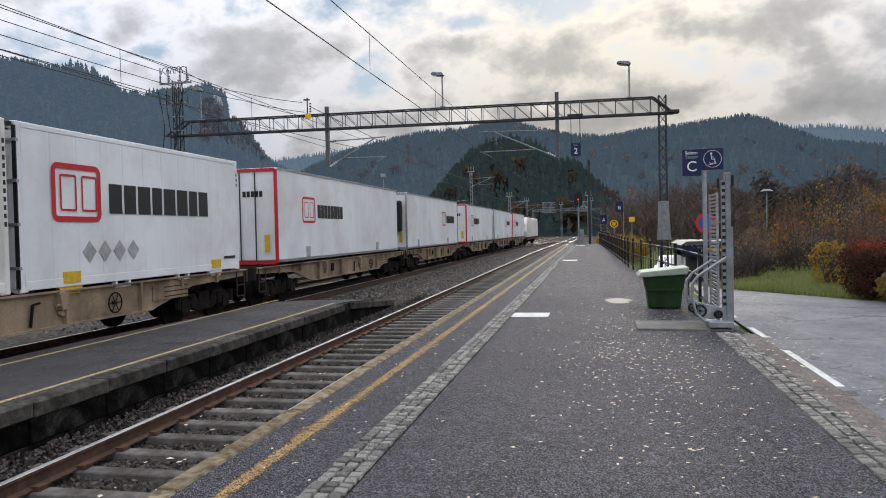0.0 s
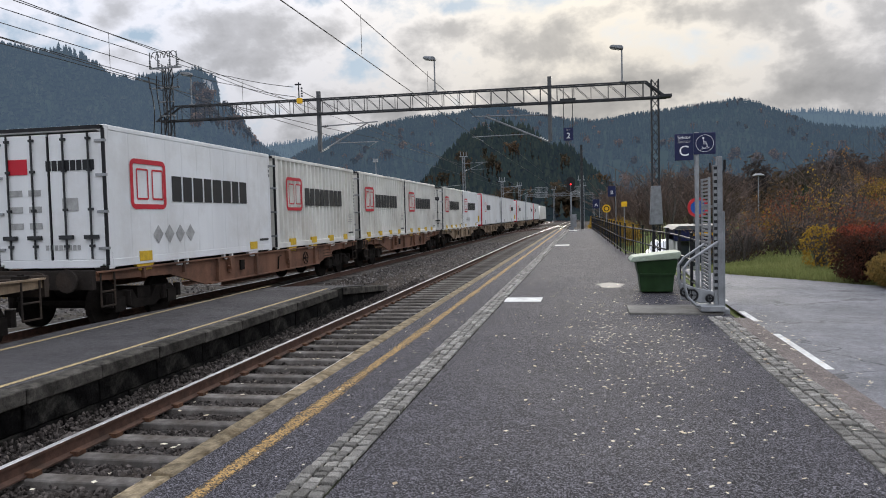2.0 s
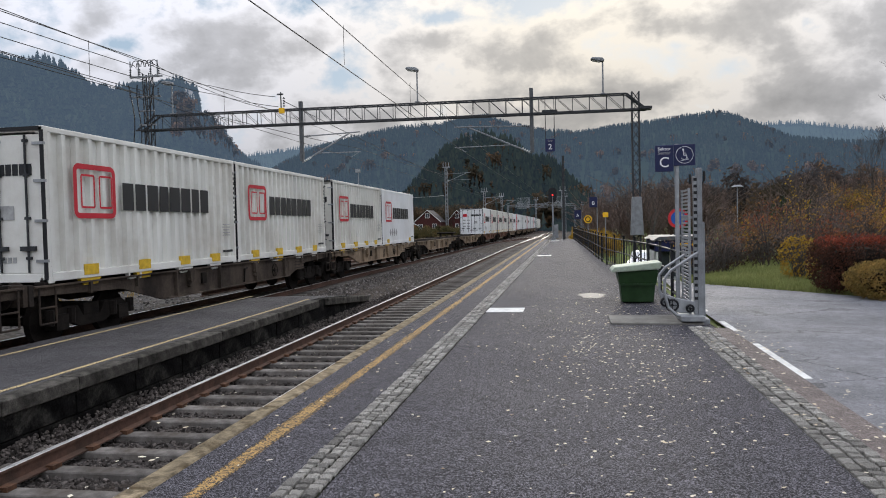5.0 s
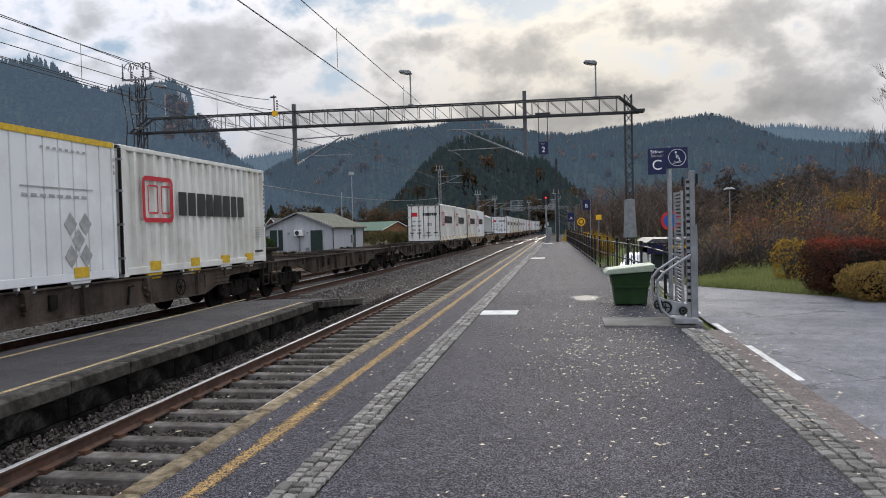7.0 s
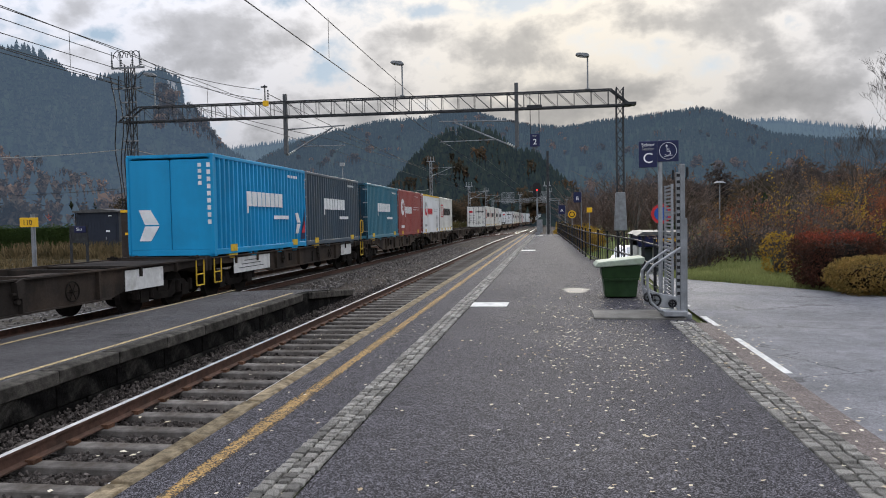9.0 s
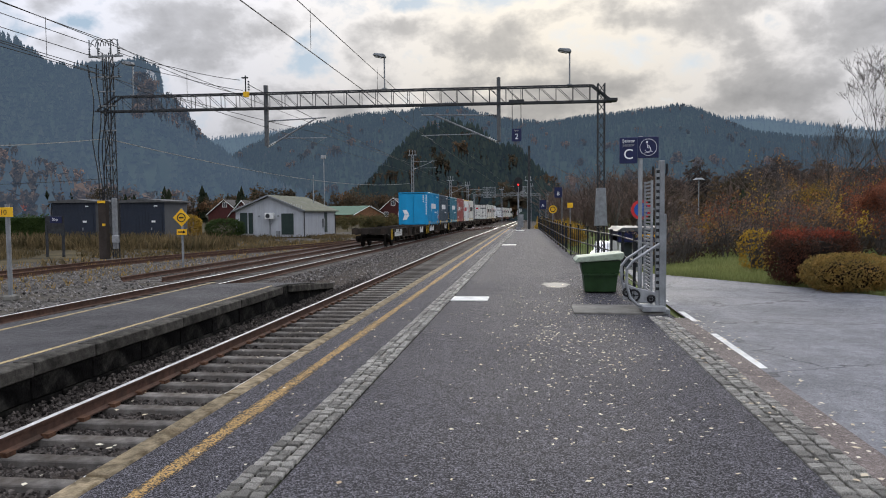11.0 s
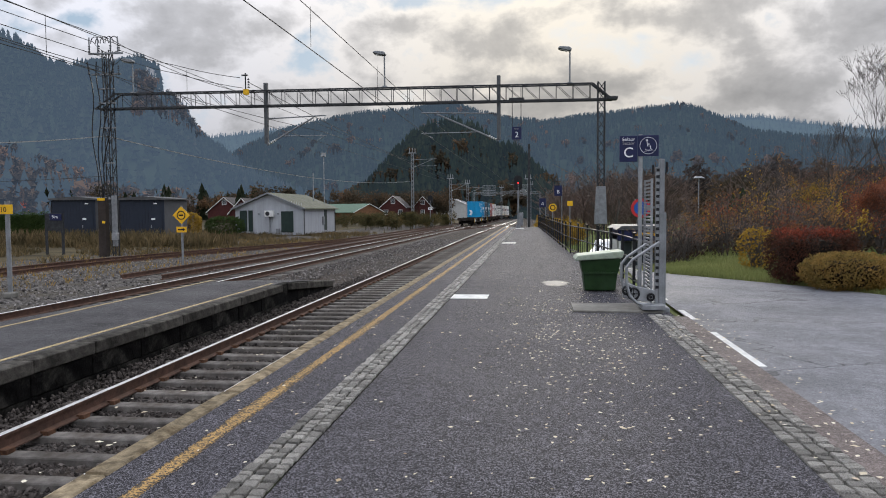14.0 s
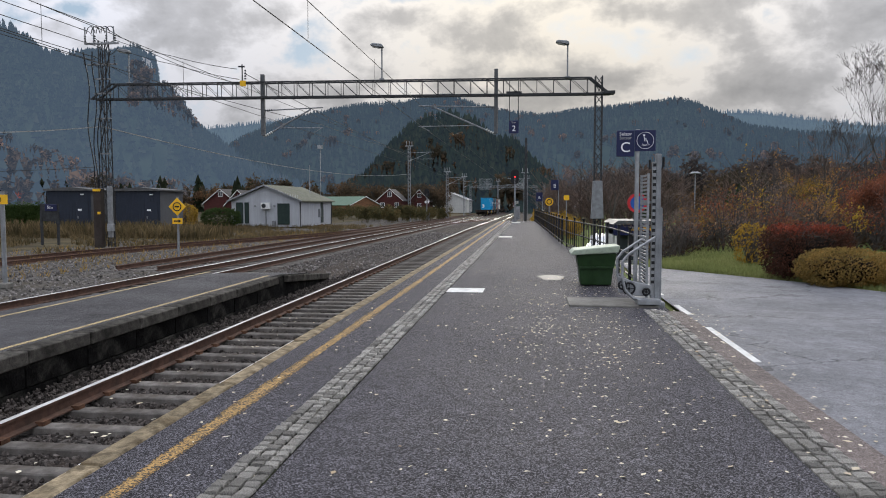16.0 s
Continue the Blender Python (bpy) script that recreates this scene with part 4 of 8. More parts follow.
            for dy, dz in ((0, 0), (0.42, 0), (0.21, 0.3), (0, 0.6), (0.42, 0.6)):
                bm = bmesh.new()
                prism(bm, [(L - 1.6 + dy, 0.5 + dz), (L - 1.42 + dy, 0.28 + dz), (L - 1.24 + dy, 0.5 + dz), (L - 1.42 + dy, 0.72 + dz)], x - 0.003, x, "x")
                part("placard_holder", bm, M_MARKGREY, c, "grey diamond placard holder")
        bm = bmesh.new()
        for k, m2 in ((0, 1),):
            pts_o = [bm.verts.new((x, -L * 0.66 + 0.5 * math.cos(a), 1.72 + 0.5 * math.sin(a))) for a in [radians(18 * i) for i in range(20)]]
            pts_i = [bm.verts.new((x, -L * 0.66 + 0.12 + 0.24 * math.cos(a), 1.72 + 0.26 * math.sin(a))) for a in [radians(18 * i) for i in range(20)]]
            for i in range(20):
                bm.faces.new((pts_o[i], pts_o[(i + 1) % 20], pts_i[(i + 1) % 20], pts_i[i]))
        box(bm, x, -L * 0.66 - 0.2, 1.72, 0.004, 0.5, 0.07)
        part("mark", bm, mk, c, "round ring mark")
        bm = bmesh.new()
        box(bm, x, -L * 0.66 + 0.77, 1.22, 0.006, 0.1, 0.22)
        part("letter_stem", bm, wd, c, "descending stem")
        letter_blocks(c, wd, "plain letter block", x, -L * 0.66 + 0.72, 1.34, 0.42, [0.31, 0.31, 0.27, 0.22, 0.3, 0.31], 0.05)
        bm = bmesh.new()
        box(bm, x, 1.9, 1.75, 0.004, 1.9, 0.025)
        if logo == "ring":
            st = bmesh.new()
            box(st, x - 0.001, 0, H - 0.06, 0.01, 2 * L - 0.1, 0.11)
            part("top_stripe", st, M_LIFT, c, "golden top stripe")
        for k in range(8):
            box(bm, x, 1.05 + k * 0.22, 1.6, 0.004, 0.14, 0.055)
            box(bm, x, 1.5 + k * 0.16, 2.45, 0.004, 0.08, 0.045)
        box(bm, x, -L * 0.66, 0.55, 0.004, 0.9, 0.16)
        part("code_marks", bm, M_MARKGREY if logo == "ring" else M_MARKPALE, c, "small slogan bars")
    if rear == "doors" and logo == "frame":
        bm = bmesh.new()
        for i, w in enumerate([0.11] * 8):
            box(bm, 0.0 + i * 0.135, -L - 0.004, 2.0, w, 0.006, 0.2)
        part("rear_word_mark", bm, M_MARKDARK, c, "dark block word mark")
        bm = bmesh.new()
        box(bm, -0.7, -L - 0.004, 2.0, 0.46, 0.006, 0.3)
        part("rear_mark", bm, M_MARKRED, c, "red mark")
        bm = bmesh.new()
        for i in range(3):
            for k in range(2):
                box(bm, -0.75 + k * 0.42, -L - 0.003, 0.85 + i * 0.32, 0.28, 0.006, 0.12)
        box(bm, 0.45, -L - 0.003, 1.25, 0.34, 0.006, 0.25)
        for k in range(8):
            box(bm, -0.1 + k * 0.1, -L - 0.004, 0.42, 0.07, 0.006, 0.1)
        part("rear_stickers", bm, M_MARKGREY, c, "grey stickers")
    if mat is M_TEAL:
        bm = bmesh.new()
        for i in range(4):
            box(bm, -0.95 + i * 0.42, -L - 0.006, 1.95, 0.34, 0.006, 0.36)
        part("rear_word_mark", bm, M_MARKPALE, c, "pale block word mark")
        bm = bmesh.new()
        for i in range(9):
            box(bm, -0.8 + i * 0.17, -L - 0.006, 1.55, 0.11, 0.006, 0.14)
        part("rear_small_mark", bm, M_MARKPALE, c, "small pale letter blocks")
    if logo == "pale" and mat is M_CYAN:
        bm = bmesh.new()
        for s in (-1, 1):
            v = [(-0.75, 0.85), (-0.45, 0.85 + s * 0.42), (-0.2, 0.85 + s * 0.42), (-0.42 + 0.0, 0.85)]
            prism(bm, [(-0.75 + 0.0, 0.85 + s * 0.02), (-0.33, 0.85 + s * 0.02), (-0.58, 0.85 + s * 0.42), (-0.92, 0.85 + s * 0.42)], -L - 0.012, -L - 0.004, "y")
        part("chevron", bm, M_MARKPALE, c, "pale chevron")
        bm = bmesh.new()
        for s in (-1, 1):
            prism(bm, [(L - 0.95, 0.85 + s * 0.02), (L - 0.6, 0.85 + s * 0.02), (L - 0.85, 0.85 + s * 0.36), (L - 1.12, 0.85 + s * 0.36)], x, x + 0.006, "x")
        part("side_chevron", bm, M_MARKPALE, c, "pale chevron")
        bm = bmesh.new()
        prism(bm, [(L - 0.62, 0.28), (L - 0.14, 0.28), (L - 0.14, 1.35)], x, x + 0.004, "x")
        part("flame_mark", bm, M_NAVY, c, "navy triangle")
        bm = bmesh.new()
        prism(bm, [(L - 0.5, 0.5), (L - 0.14, 0.5), (L - 0.14, 0.95)], x + 0.005, x + 0.009, "x")
        part("flame_tip", bm, M_MARKRED, c, "red triangle")
        bm = bmesh.new()
        for k in range(9):
            box(bm, W - 0.13, -L - 0.006, 2.45 - k * 0.19, 0.1, 0.006, 0.12)
        for k in range(4):
            box(bm, W - 0.38, -L - 0.006, 2.45 - k * 0.16, 0.1, 0.006, 0.1)
        part("upright_code", bm, M_MARKPALE, c, "pale upright code")
    return c


def build_trailer(length, height, dark_front, label, framed):
    """A box trailer body carried on a wagon: smooth walls, legs, skirt, cooling unit."""
    c = thing("box_trailer", Matrix(), label, "trailer", "containers on the train")
    L, W = length / 2, 1.27
    bm = bmesh.new()
    box(bm, 0, 0, height / 2 + 0.06, 2 * W, length, height - 0.12)
    soften(bm, 0.03)
    part("body", bm, M_BODY, c)
    bm = bmesh.new()
    for z in (0.1, height - 0.03):
        box(bm, W + 0.006, 0, z, 0.02, length - 0.1, 0.07)
    part("edge_rail", bm, M_STEEL, c, "aluminium edge rail")
    bm = bmesh.new()
    for sx in (-1, 1):
        box(bm, sx * (W - 0.03), -L - 0.015, height / 2, 0.09, 0.05, height - 0.1)
    box(bm, 0, -L - 0.015, height - 0.06, 2 * W - 0.12, 0.05, 0.09)
    box(bm, 0, -L - 0.015, 0.06, 2 * W - 0.12, 0.05, 0.1)
    part("door_frame", bm, M_MARKRED if framed else M_STEEL, c, "coloured rear door frame")
    bm = bmesh.new()
    for k in (-0.6, -0.12, 0.12, 0.6):
        rod(bm, (k, -L - 0.03, 0.12), (k, -L - 0.03, height - 0.12), 0.018, 6)
    part("locking_bars", bm, M_DARK, c)
    bm = bmesh.new()
    q, y0, z0 = 0.82, -L * 0.72 if not dark_front else 0.55 * L - 1.9, 1.22
    round_frame(bm, W + 0.008, y0, y0 + 1.3 * q, z0, z0 + q, 0.07)
    for k in (0, 1):
        yy = y0 + 0.18 + k * 0.52 * q
        round_frame(bm, W + 0.008, yy, yy + 0.38 * q, z0 + 0.16, z0 + q - 0.16, 0.09)
    part("mark", bm, M_MARKRED, c, "red framed mark")
    letter_blocks(c, M_MARKDARK, "charcoal letter block", W + 0.008, y0 + 1.55 * q, z0 + 0.16, 0.44, [0.27, 0.25, 0.28, 0.24, 0.29, 0.28, 0.24, 0.26], 0.04)
    bm = bmesh.new()
    for i in range(5):
        box(bm, 0.25 + i * 0.13, -L - 0.008, 2.05, 0.1, 0.006, 0.17)
    part("rear_word_mark", bm, M_MARKDARK, c, "dark block word mark")
    bm = bmesh.new()
    box(bm, 0.95, -L - 0.045, 0.62, 0.16, 0.01, 0.5)
    part("rear_reflector", bm, M_LIFT, c, "orange reflector board")
    bm = bmesh.new()
    for y in (-L + 2.2, L - 3.2):
        box(bm, W + 0.01, y, 0.32, 0.02, 0.3, 0.32)
    part("side_plate", bm, M_MARKGREY, c)
    if dark_front:
        bm = bmesh.new()
        box(bm, 0, -L - 0.2, 1.65, 2.1, 0.36, 1.5)
        soften(bm, 0.06)
        part("cooling_unit", bm, M_BLACK, c, "black cooling unit")
    bm = bmesh.new()
    box(bm, 0, 0, 0.03, 2.2, length - 0.6, 0.1)
    part("floor_frame", bm, M_SOOT, c, "dark underside")
    return c


def build_loco():
    """A white electric locomotive with cab ends, bogies and a folded roof."""
    c = thing("locomotive", Matrix(), "pale electric locomotive at the head of the train", "locomotive")
    bm = bmesh.new()
    prism(bm, [(-9.2, 1.1), (-9.4, 1.9), (-9.0, 2.9), (-8.3, 3.75), (8.3, 3.75), (9.0, 2.9), (9.4, 1.9), (9.2, 1.1)], -1.45, 1.45, "x")
    soften(bm, 0.12, 2)
    part("body", bm, M_BODY2, c)
    bm = bmesh.new()
    for y in (-9.12, 9.12):
        box(bm, 0, y, 2.62, 2.2, 0.5, 0.62)
    part("windscreen", bm, M_BLACK, c, "dark windscreen")
    bm = bmesh.new()
    box(bm, 0, 0, 0.95, 2.8, 17.6, 0.4)
    part("underframe", bm, M_SOOT, c)
    bm = bmesh.new()
    for y in (-4, 0, 4):
        box(bm, 0, y, 3.9, 1.8, 2.4, 0.3)
    part("roof_gear", bm, M_DARK, c)
    for y in (-5.5, 5.5):
        bogie(c, y, WHEELS)
    return c


# wagon joints along the train, front to rear, in metres at the start of the clip
MOVERS = []      # (thing, place along the train, height over the rail)
WAG = {"beige": build_wagon(M_BEIGE, "rust-stained beige flat container wagon"), "brown": build_wagon(M_BROWN, "oxide brown flat container wagon"),
       "soot": build_wagon(M_GRIME, "grimy brown flat container wagon"),
       "loop": build_wagon(M_GRIME, "grimy brown flat wagon with a yellow grab rail", loop=True),
       "fresh": build_wagon(M_SOOT, "dark flat wagon with white data panels", panel=True)}
USED = set()


def place_again(store, key):
    """The stored thing the first time, a copy after that."""
    ob = store[key]
    if key in USED:
        return copy_thing(ob, Matrix())
    USED.add(key)
    return ob


JOINTS = [(94.5, 79.3, "beige"), (79.3, 64.2, "beige"), (64.2, 49.4, "beige"), (49.4, 33.3, "beige"), (33.3, 17.9, "beige"), (17.9, 1.4, "beige"), (1.4, -14.6, "brown"),
          (-14.6, -31.1, "brown"), (-31.1, -47.9, "beige"), (-47.9, -64.3, "beige"), (-64.3, -79.6, "beige"), (-79.6, -95.0, "soot"), (-95.0, -110.8, "soot"),
          (-110.8, -126.4, "soot"), (-126.4, -141.5, "soot"), (-141.5, -157.0, "loop"), (-157.0, -172.6, "fresh"), (-172.6, -188.4, "fresh")]
for a, b, k in JOINTS:
    MOVERS.append((place_again(WAG, k), (a + b) / 2, 0.0))

CH = 2.75
WHITE_LABEL = "white swap-body container with red and charcoal marks"
BOX = {
    "smooth": build_container("swap_body", 7.2, CH, M_BODY, "smooth " + WHITE_LABEL),
    "ribbed": build_container("swap_body", 7.2, CH, M_BODY2, "corrugated " + WHITE_LABEL, ribs=0.32, rib_depth=0.085),
    "fine": build_container("swap_body", 7.2, CH, M_BODY2, "finely ribbed " + WHITE_LABEL, ribs=0.36, rib_depth=0.085),
    "ringwhite": build_container("swap_body", 7.2, CH, M_BODY, "white container with a red ring mark", "ring", ribs=0.38, rib_depth=0.03, tailmat=M_BRICKRED, rail_mat=None),
    "ringred": build_container("swap_body", 7.2, CH, M_BRICKRED, "faded red container with a pale ring mark", "ringpale", ribs=0.38, rib_depth=0.03),
    "teal": build_container("swap_body", 7.2, CH, M_TEAL, "faded teal corrugated container with pale lettering blocks", "pale", ribs=0.27, tailmat=M_TEALDARK),
    "slate": build_container("swap_body", 7.2, CH, M_SLATE, "slate grey corrugated container with pale lettering blocks", "pale", ribs=0.27),
    "cyan": build_container("swap_body", 7.2, CH, M_CYAN, "bright blue corrugated container with a pale chevron", "pale", ribs=0.27, rear="plain"),
}
LOAD = [("smooth", 13.4), ("ribbed", 6.0), ("ribbed", -3.6), ("ribbed", -11.0), ("ribbed", -18.9), ("smooth", -26.5), ("smooth", -68.2), ("ribbed", -75.5),
        ("ribbed", -83.7), ("fine", -91.0), ("fine", -130.1), ("ringwhite", -137.5), ("ringred", -145.5), ("teal", -152.6), ("slate", -161.4), ("cyan", -168.65)]
for k, u in LOAD:
    MOVERS.append((place_again(BOX, k), u, FLOOR))
TRA = {"framed": build_trailer(12.8, 2.8, False, "long white box trailer with a red door frame", True),
       "cool": build_trailer(13.0, 2.8, True, "long white refrigerated trailer with a black cooling unit", False)}
for k, u in (("framed", 25.7), ("cool", 40.4), ("framed", 56.9), ("cool", 71.3), ("framed", 86.4)):
    MOVERS.append((place_again(TRA, k), u, FLOOR))
MOVERS.append((build_loco(), 104.0, 0.0))


def build_hitch():
    """A raised trailer hitch on an empty wagon."""
    h = thing("trailer_hitch", Matrix(), "dark raised trailer hitch on an empty wagon", "hitch", "trailer hitches")
    bm = bmesh.new()
    for x in (-0.5, 0.5):
        prism(bm, [(-0.45, 0.0), (0.45, 0.0), (0.2, 0.3), (-0.2, 0.3)], x - 0.05, x + 0.05, "x")
    part("stand", bm, M_SOOT, h)
    bm = bmesh.new()
    prism(bm, [(-0.6, 0.3), (0.6, 0.3), (0.7, 0.36), (0.6, 0.42), (-0.6, 0.42), (-0.7, 0.36)], -0.7, 0.7, "x")
    soften(bm, 0.02)
    part("plate", bm, M_BOGIE, h)
    return h


HITCH = build_hitch()
for k, u in enumerate((-62.6, -46.0, -124.7)):
    MOVERS.append((copy_thing(HITCH, Matrix()) if k else HITCH, u, 1.15))
SPEED = 21.15
LAG = {6.5: -0.7, 7.0: -0.75}      # the train eases a little here


def motions():
    """The train runs straight through, away from the camera."""
    for ob, u, up_by in MOVERS:
        rows = []
        for i in range(33):
            t = i * 0.5
            x, y, z, a = line(u + SPEED * t + LAG.get(t, 0.0))
            rows.append((t, pose(x, y, z + up_by, -0.24 if y > 0 else 0, 0, a)))
        walk(ob, rows)


# ---- overhead line ----
GY = 33.5


def lattice(bm, a, b, w, step, r=0.018, legs=0.03):
    """A square lattice column or beam from a to b."""
    a, b = Vector(a), Vector(b)
    d = (b - a).normalized()
    s1 = d.orthogonal().normalized() if abs(d.z) < 0.9 else Vector((1, 0, 0))
    if abs(d.z) < 0.9:
        s1 = Vector((0, 1, 0))
    s2 = d.cross(s1)
    cs = [(s1 * i + s2 * j) * w / 2 for i, j in ((1, 1), (1, -1), (-1, -1), (-1, 1))]
    for c in cs:
        bar(bm, a + c, b + c, legs * 2)
    n = max(1, round((b - a).length / step))
    for k in range(n):
        p, q = a + (b - a) * k / n, a + (b - a) * (k + 1) / n
        for i in range(4):
            c, e = cs[i], cs[(i + 1) % 4]
            bar(bm, p + c, q + e, r * 2)
            if i % 2 == 0:
                bar(bm, p + e, q + c, r * 2)


def insulator(bm, a, b, r=0.07, n=4):
    a, b = Vector(a), Vector(b)
    for i in range(n):
        p, q = a + (b - a) * (i / n), a + (b - a) * ((i + 0.55) / n)
        rod(bm, p, q, r, 8, r * 0.5)


def cantilever(parent, px, reach, z, y, sgn):
    """Bracket arm: top tie, sloping strut, registration arm, insulators."""
    bm = bmesh.new()
    rod(bm, (px, y, z + 1.25), (px + sgn * reach, y, z + 1.35), 0.03)
    rod(bm, (px, y, z + 0.0), (px + sgn * reach * 0.8, y, z + 1.28), 0.04)
    rod(bm, (px + sgn * reach * 0.28, y, z + 0.42), (px + sgn * reach * 1.0, y, z + 0.4), 0.022)
    rod(bm, (px + sgn * reach * 0.98, y, z + 0.4), (px + sgn * reach * 0.85, y, z + 0.18), 0.015)
    part("bracket_arm", bm, M_GALV, parent, "galvanised bracket arm")
    bm = bmesh.new()
    insulator(bm, (px + sgn * 0.12, y, z + 0.06), (px + sgn * 0.5, y, z + 0.26))
    part("insulator", bm, M_GLASSY, parent, "pale glossy insulator")
    bm = bmesh.new()
    insulator(bm, (px + sgn * 0.12, y, z + 1.25), (px + sgn * 0.5, y, z + 1.27), 0.05)
    part("insulator", bm, M_DARK, parent, "dark insulator")


def station_lamp(m, label="slim grey lamp on the gantry"):
    lamp = thing("gantry_lamp", m, label, "lamp", "lamps on the gantry")
    bm = bmesh.new()
    rod(bm, (0, 0, 0), (0, 0, 1.55), 0.035, 8)
    box(bm, 0, 0, 0.05, 0.22, 0.16, 0.1)
    part("pole", bm, M_GALV, lamp)
    bm = bmesh.new()
    prism(bm, [(-0.52, 1.60), (-0.06, 1.50), (0.06, 1.50), (0.08, 1.60), (-0.02, 1.68), (-0.44, 1.72), (-0.54, 1.66)], -0.15, 0.15, "y")
    soften(bm, 0.03)
    head = part("head", bm, M_GALV, lamp, "grey hooded lamp head")
    bm = bmesh.new()
    prism(bm, [(-0.46, 1.575), (-0.12, 1.50), (-0.12, 1.49), (-0.46, 1.56)], -0.11, 0.11, "y")
    part("lens", bm, M_GLASSY, head, "pale lens")
    return lamp


def build_gantry():
    g = thing("overhead_gantry", Matrix(), "dark steel lattice gantry spanning all tracks", "gantry")
    bm = bmesh.new()
    for dy in (-0.22, 0.22):
        bar(bm, (-20.3, GY + dy, 7.36), (2.6, GY + dy, 7.22), 0.06)
        bar(bm, (-21.4, GY + dy, 6.66), (3.5, GY + dy, 6.5), 0.075)
        bar(bm, (2.6, GY + dy, 7.22), (3.4, GY + dy, 6.55), 0.07)
        bar(bm, (-20.3, GY + dy, 7.36), (-21.3, GY + dy, 6.7), 0.07)
    n = 30
    for k in range(n + 1):
        x = -20.2 + 22.7 * k / n
        zt, zb = 7.36 - 0.14 * k / n, 6.66 - 0.16 * k / n
        for dy in (-0.22, 0.22):
            bar(bm, (x, GY + dy, zb), (x, GY + dy, zt), 0.026)
            if k < n:
                d = 22.7 / n
                bar(bm, (x, GY + dy, zt), (x + d, GY + dy, zb), 0.02)
        bar(bm, (x, GY - 0.22, zt), (x, GY + 0.22, zt), 0.03)
        bar(bm, (x, GY - 0.22, zb), (x, GY + 0.22, zb), 0.03)
    box(bm, 3.45, GY, 6.55, 0.5, 0.6, 0.12)
    part("beam", bm, M_DARK, g)
    bm = bmesh.new()
    lattice(bm, (3.0, GY, -1.2), (3.0, GY, 7.3), 0.3, 0.42, 0.016, 0.028)
    part("mast", bm, M_DARK, g, "slender lattice mast")
    bm = bmesh.new()
    prism(bm, [(2.72, 0.88), (3.28, 0.88), (3.2, 2.6), (2.8, 2.6)], GY - 0.24, GY + 0.24, "y")
    soften(bm, 0.02)
    part("climbing_guard", bm, M_GALV, g, "galvanised climbing guard")
    for x, zt, zb in ((-12.74, 7.7, 4.82), (-1.62, 7.72, 4.8)):
        bm = bmesh.new()
        bar(bm, (x, GY, zt), (x, GY, zb), 0.17)
        part("drop_post", bm, M_POST, g, "grey drop post")
    cantilever(g, -12.74, 2.95, 4.75, GY, 1)
    cantilever(g, -1.62, 3.6, 4.75, GY, -1)
    bm = bmesh.new()
    box(bm, -13.6, GY - 0.3, 7.25, 0.26, 0.1, 0.26)
    part("warning_plate", bm, M_YSIGN, g, "yellow warning plate")
    bm = bmesh.new()
    rod(bm, (-13.75, GY, 7.3), (-13.75, GY, 8.2), 0.03)
    box(bm, -13.78, GY, 8.1, 0.3, 0.1, 0.06)
    insulator(bm, (-13.6, GY, 7.5), (-13.6, GY, 8.0), 0.06)
    part("switch_gear", bm, M_DARK, g)
    return g


M_POST = material("dark_grey_paint", (0.10, 0.105, 0.11), 0.6, 0.2, 0.2, 5, 60, 0.1)
build_gantry()
station_lamp(pose(-6.95, GY, 7.3))
station_lamp(pose(1.6, GY, 7.22))
station_lamp(pose(-19.5, GY, 7.36))


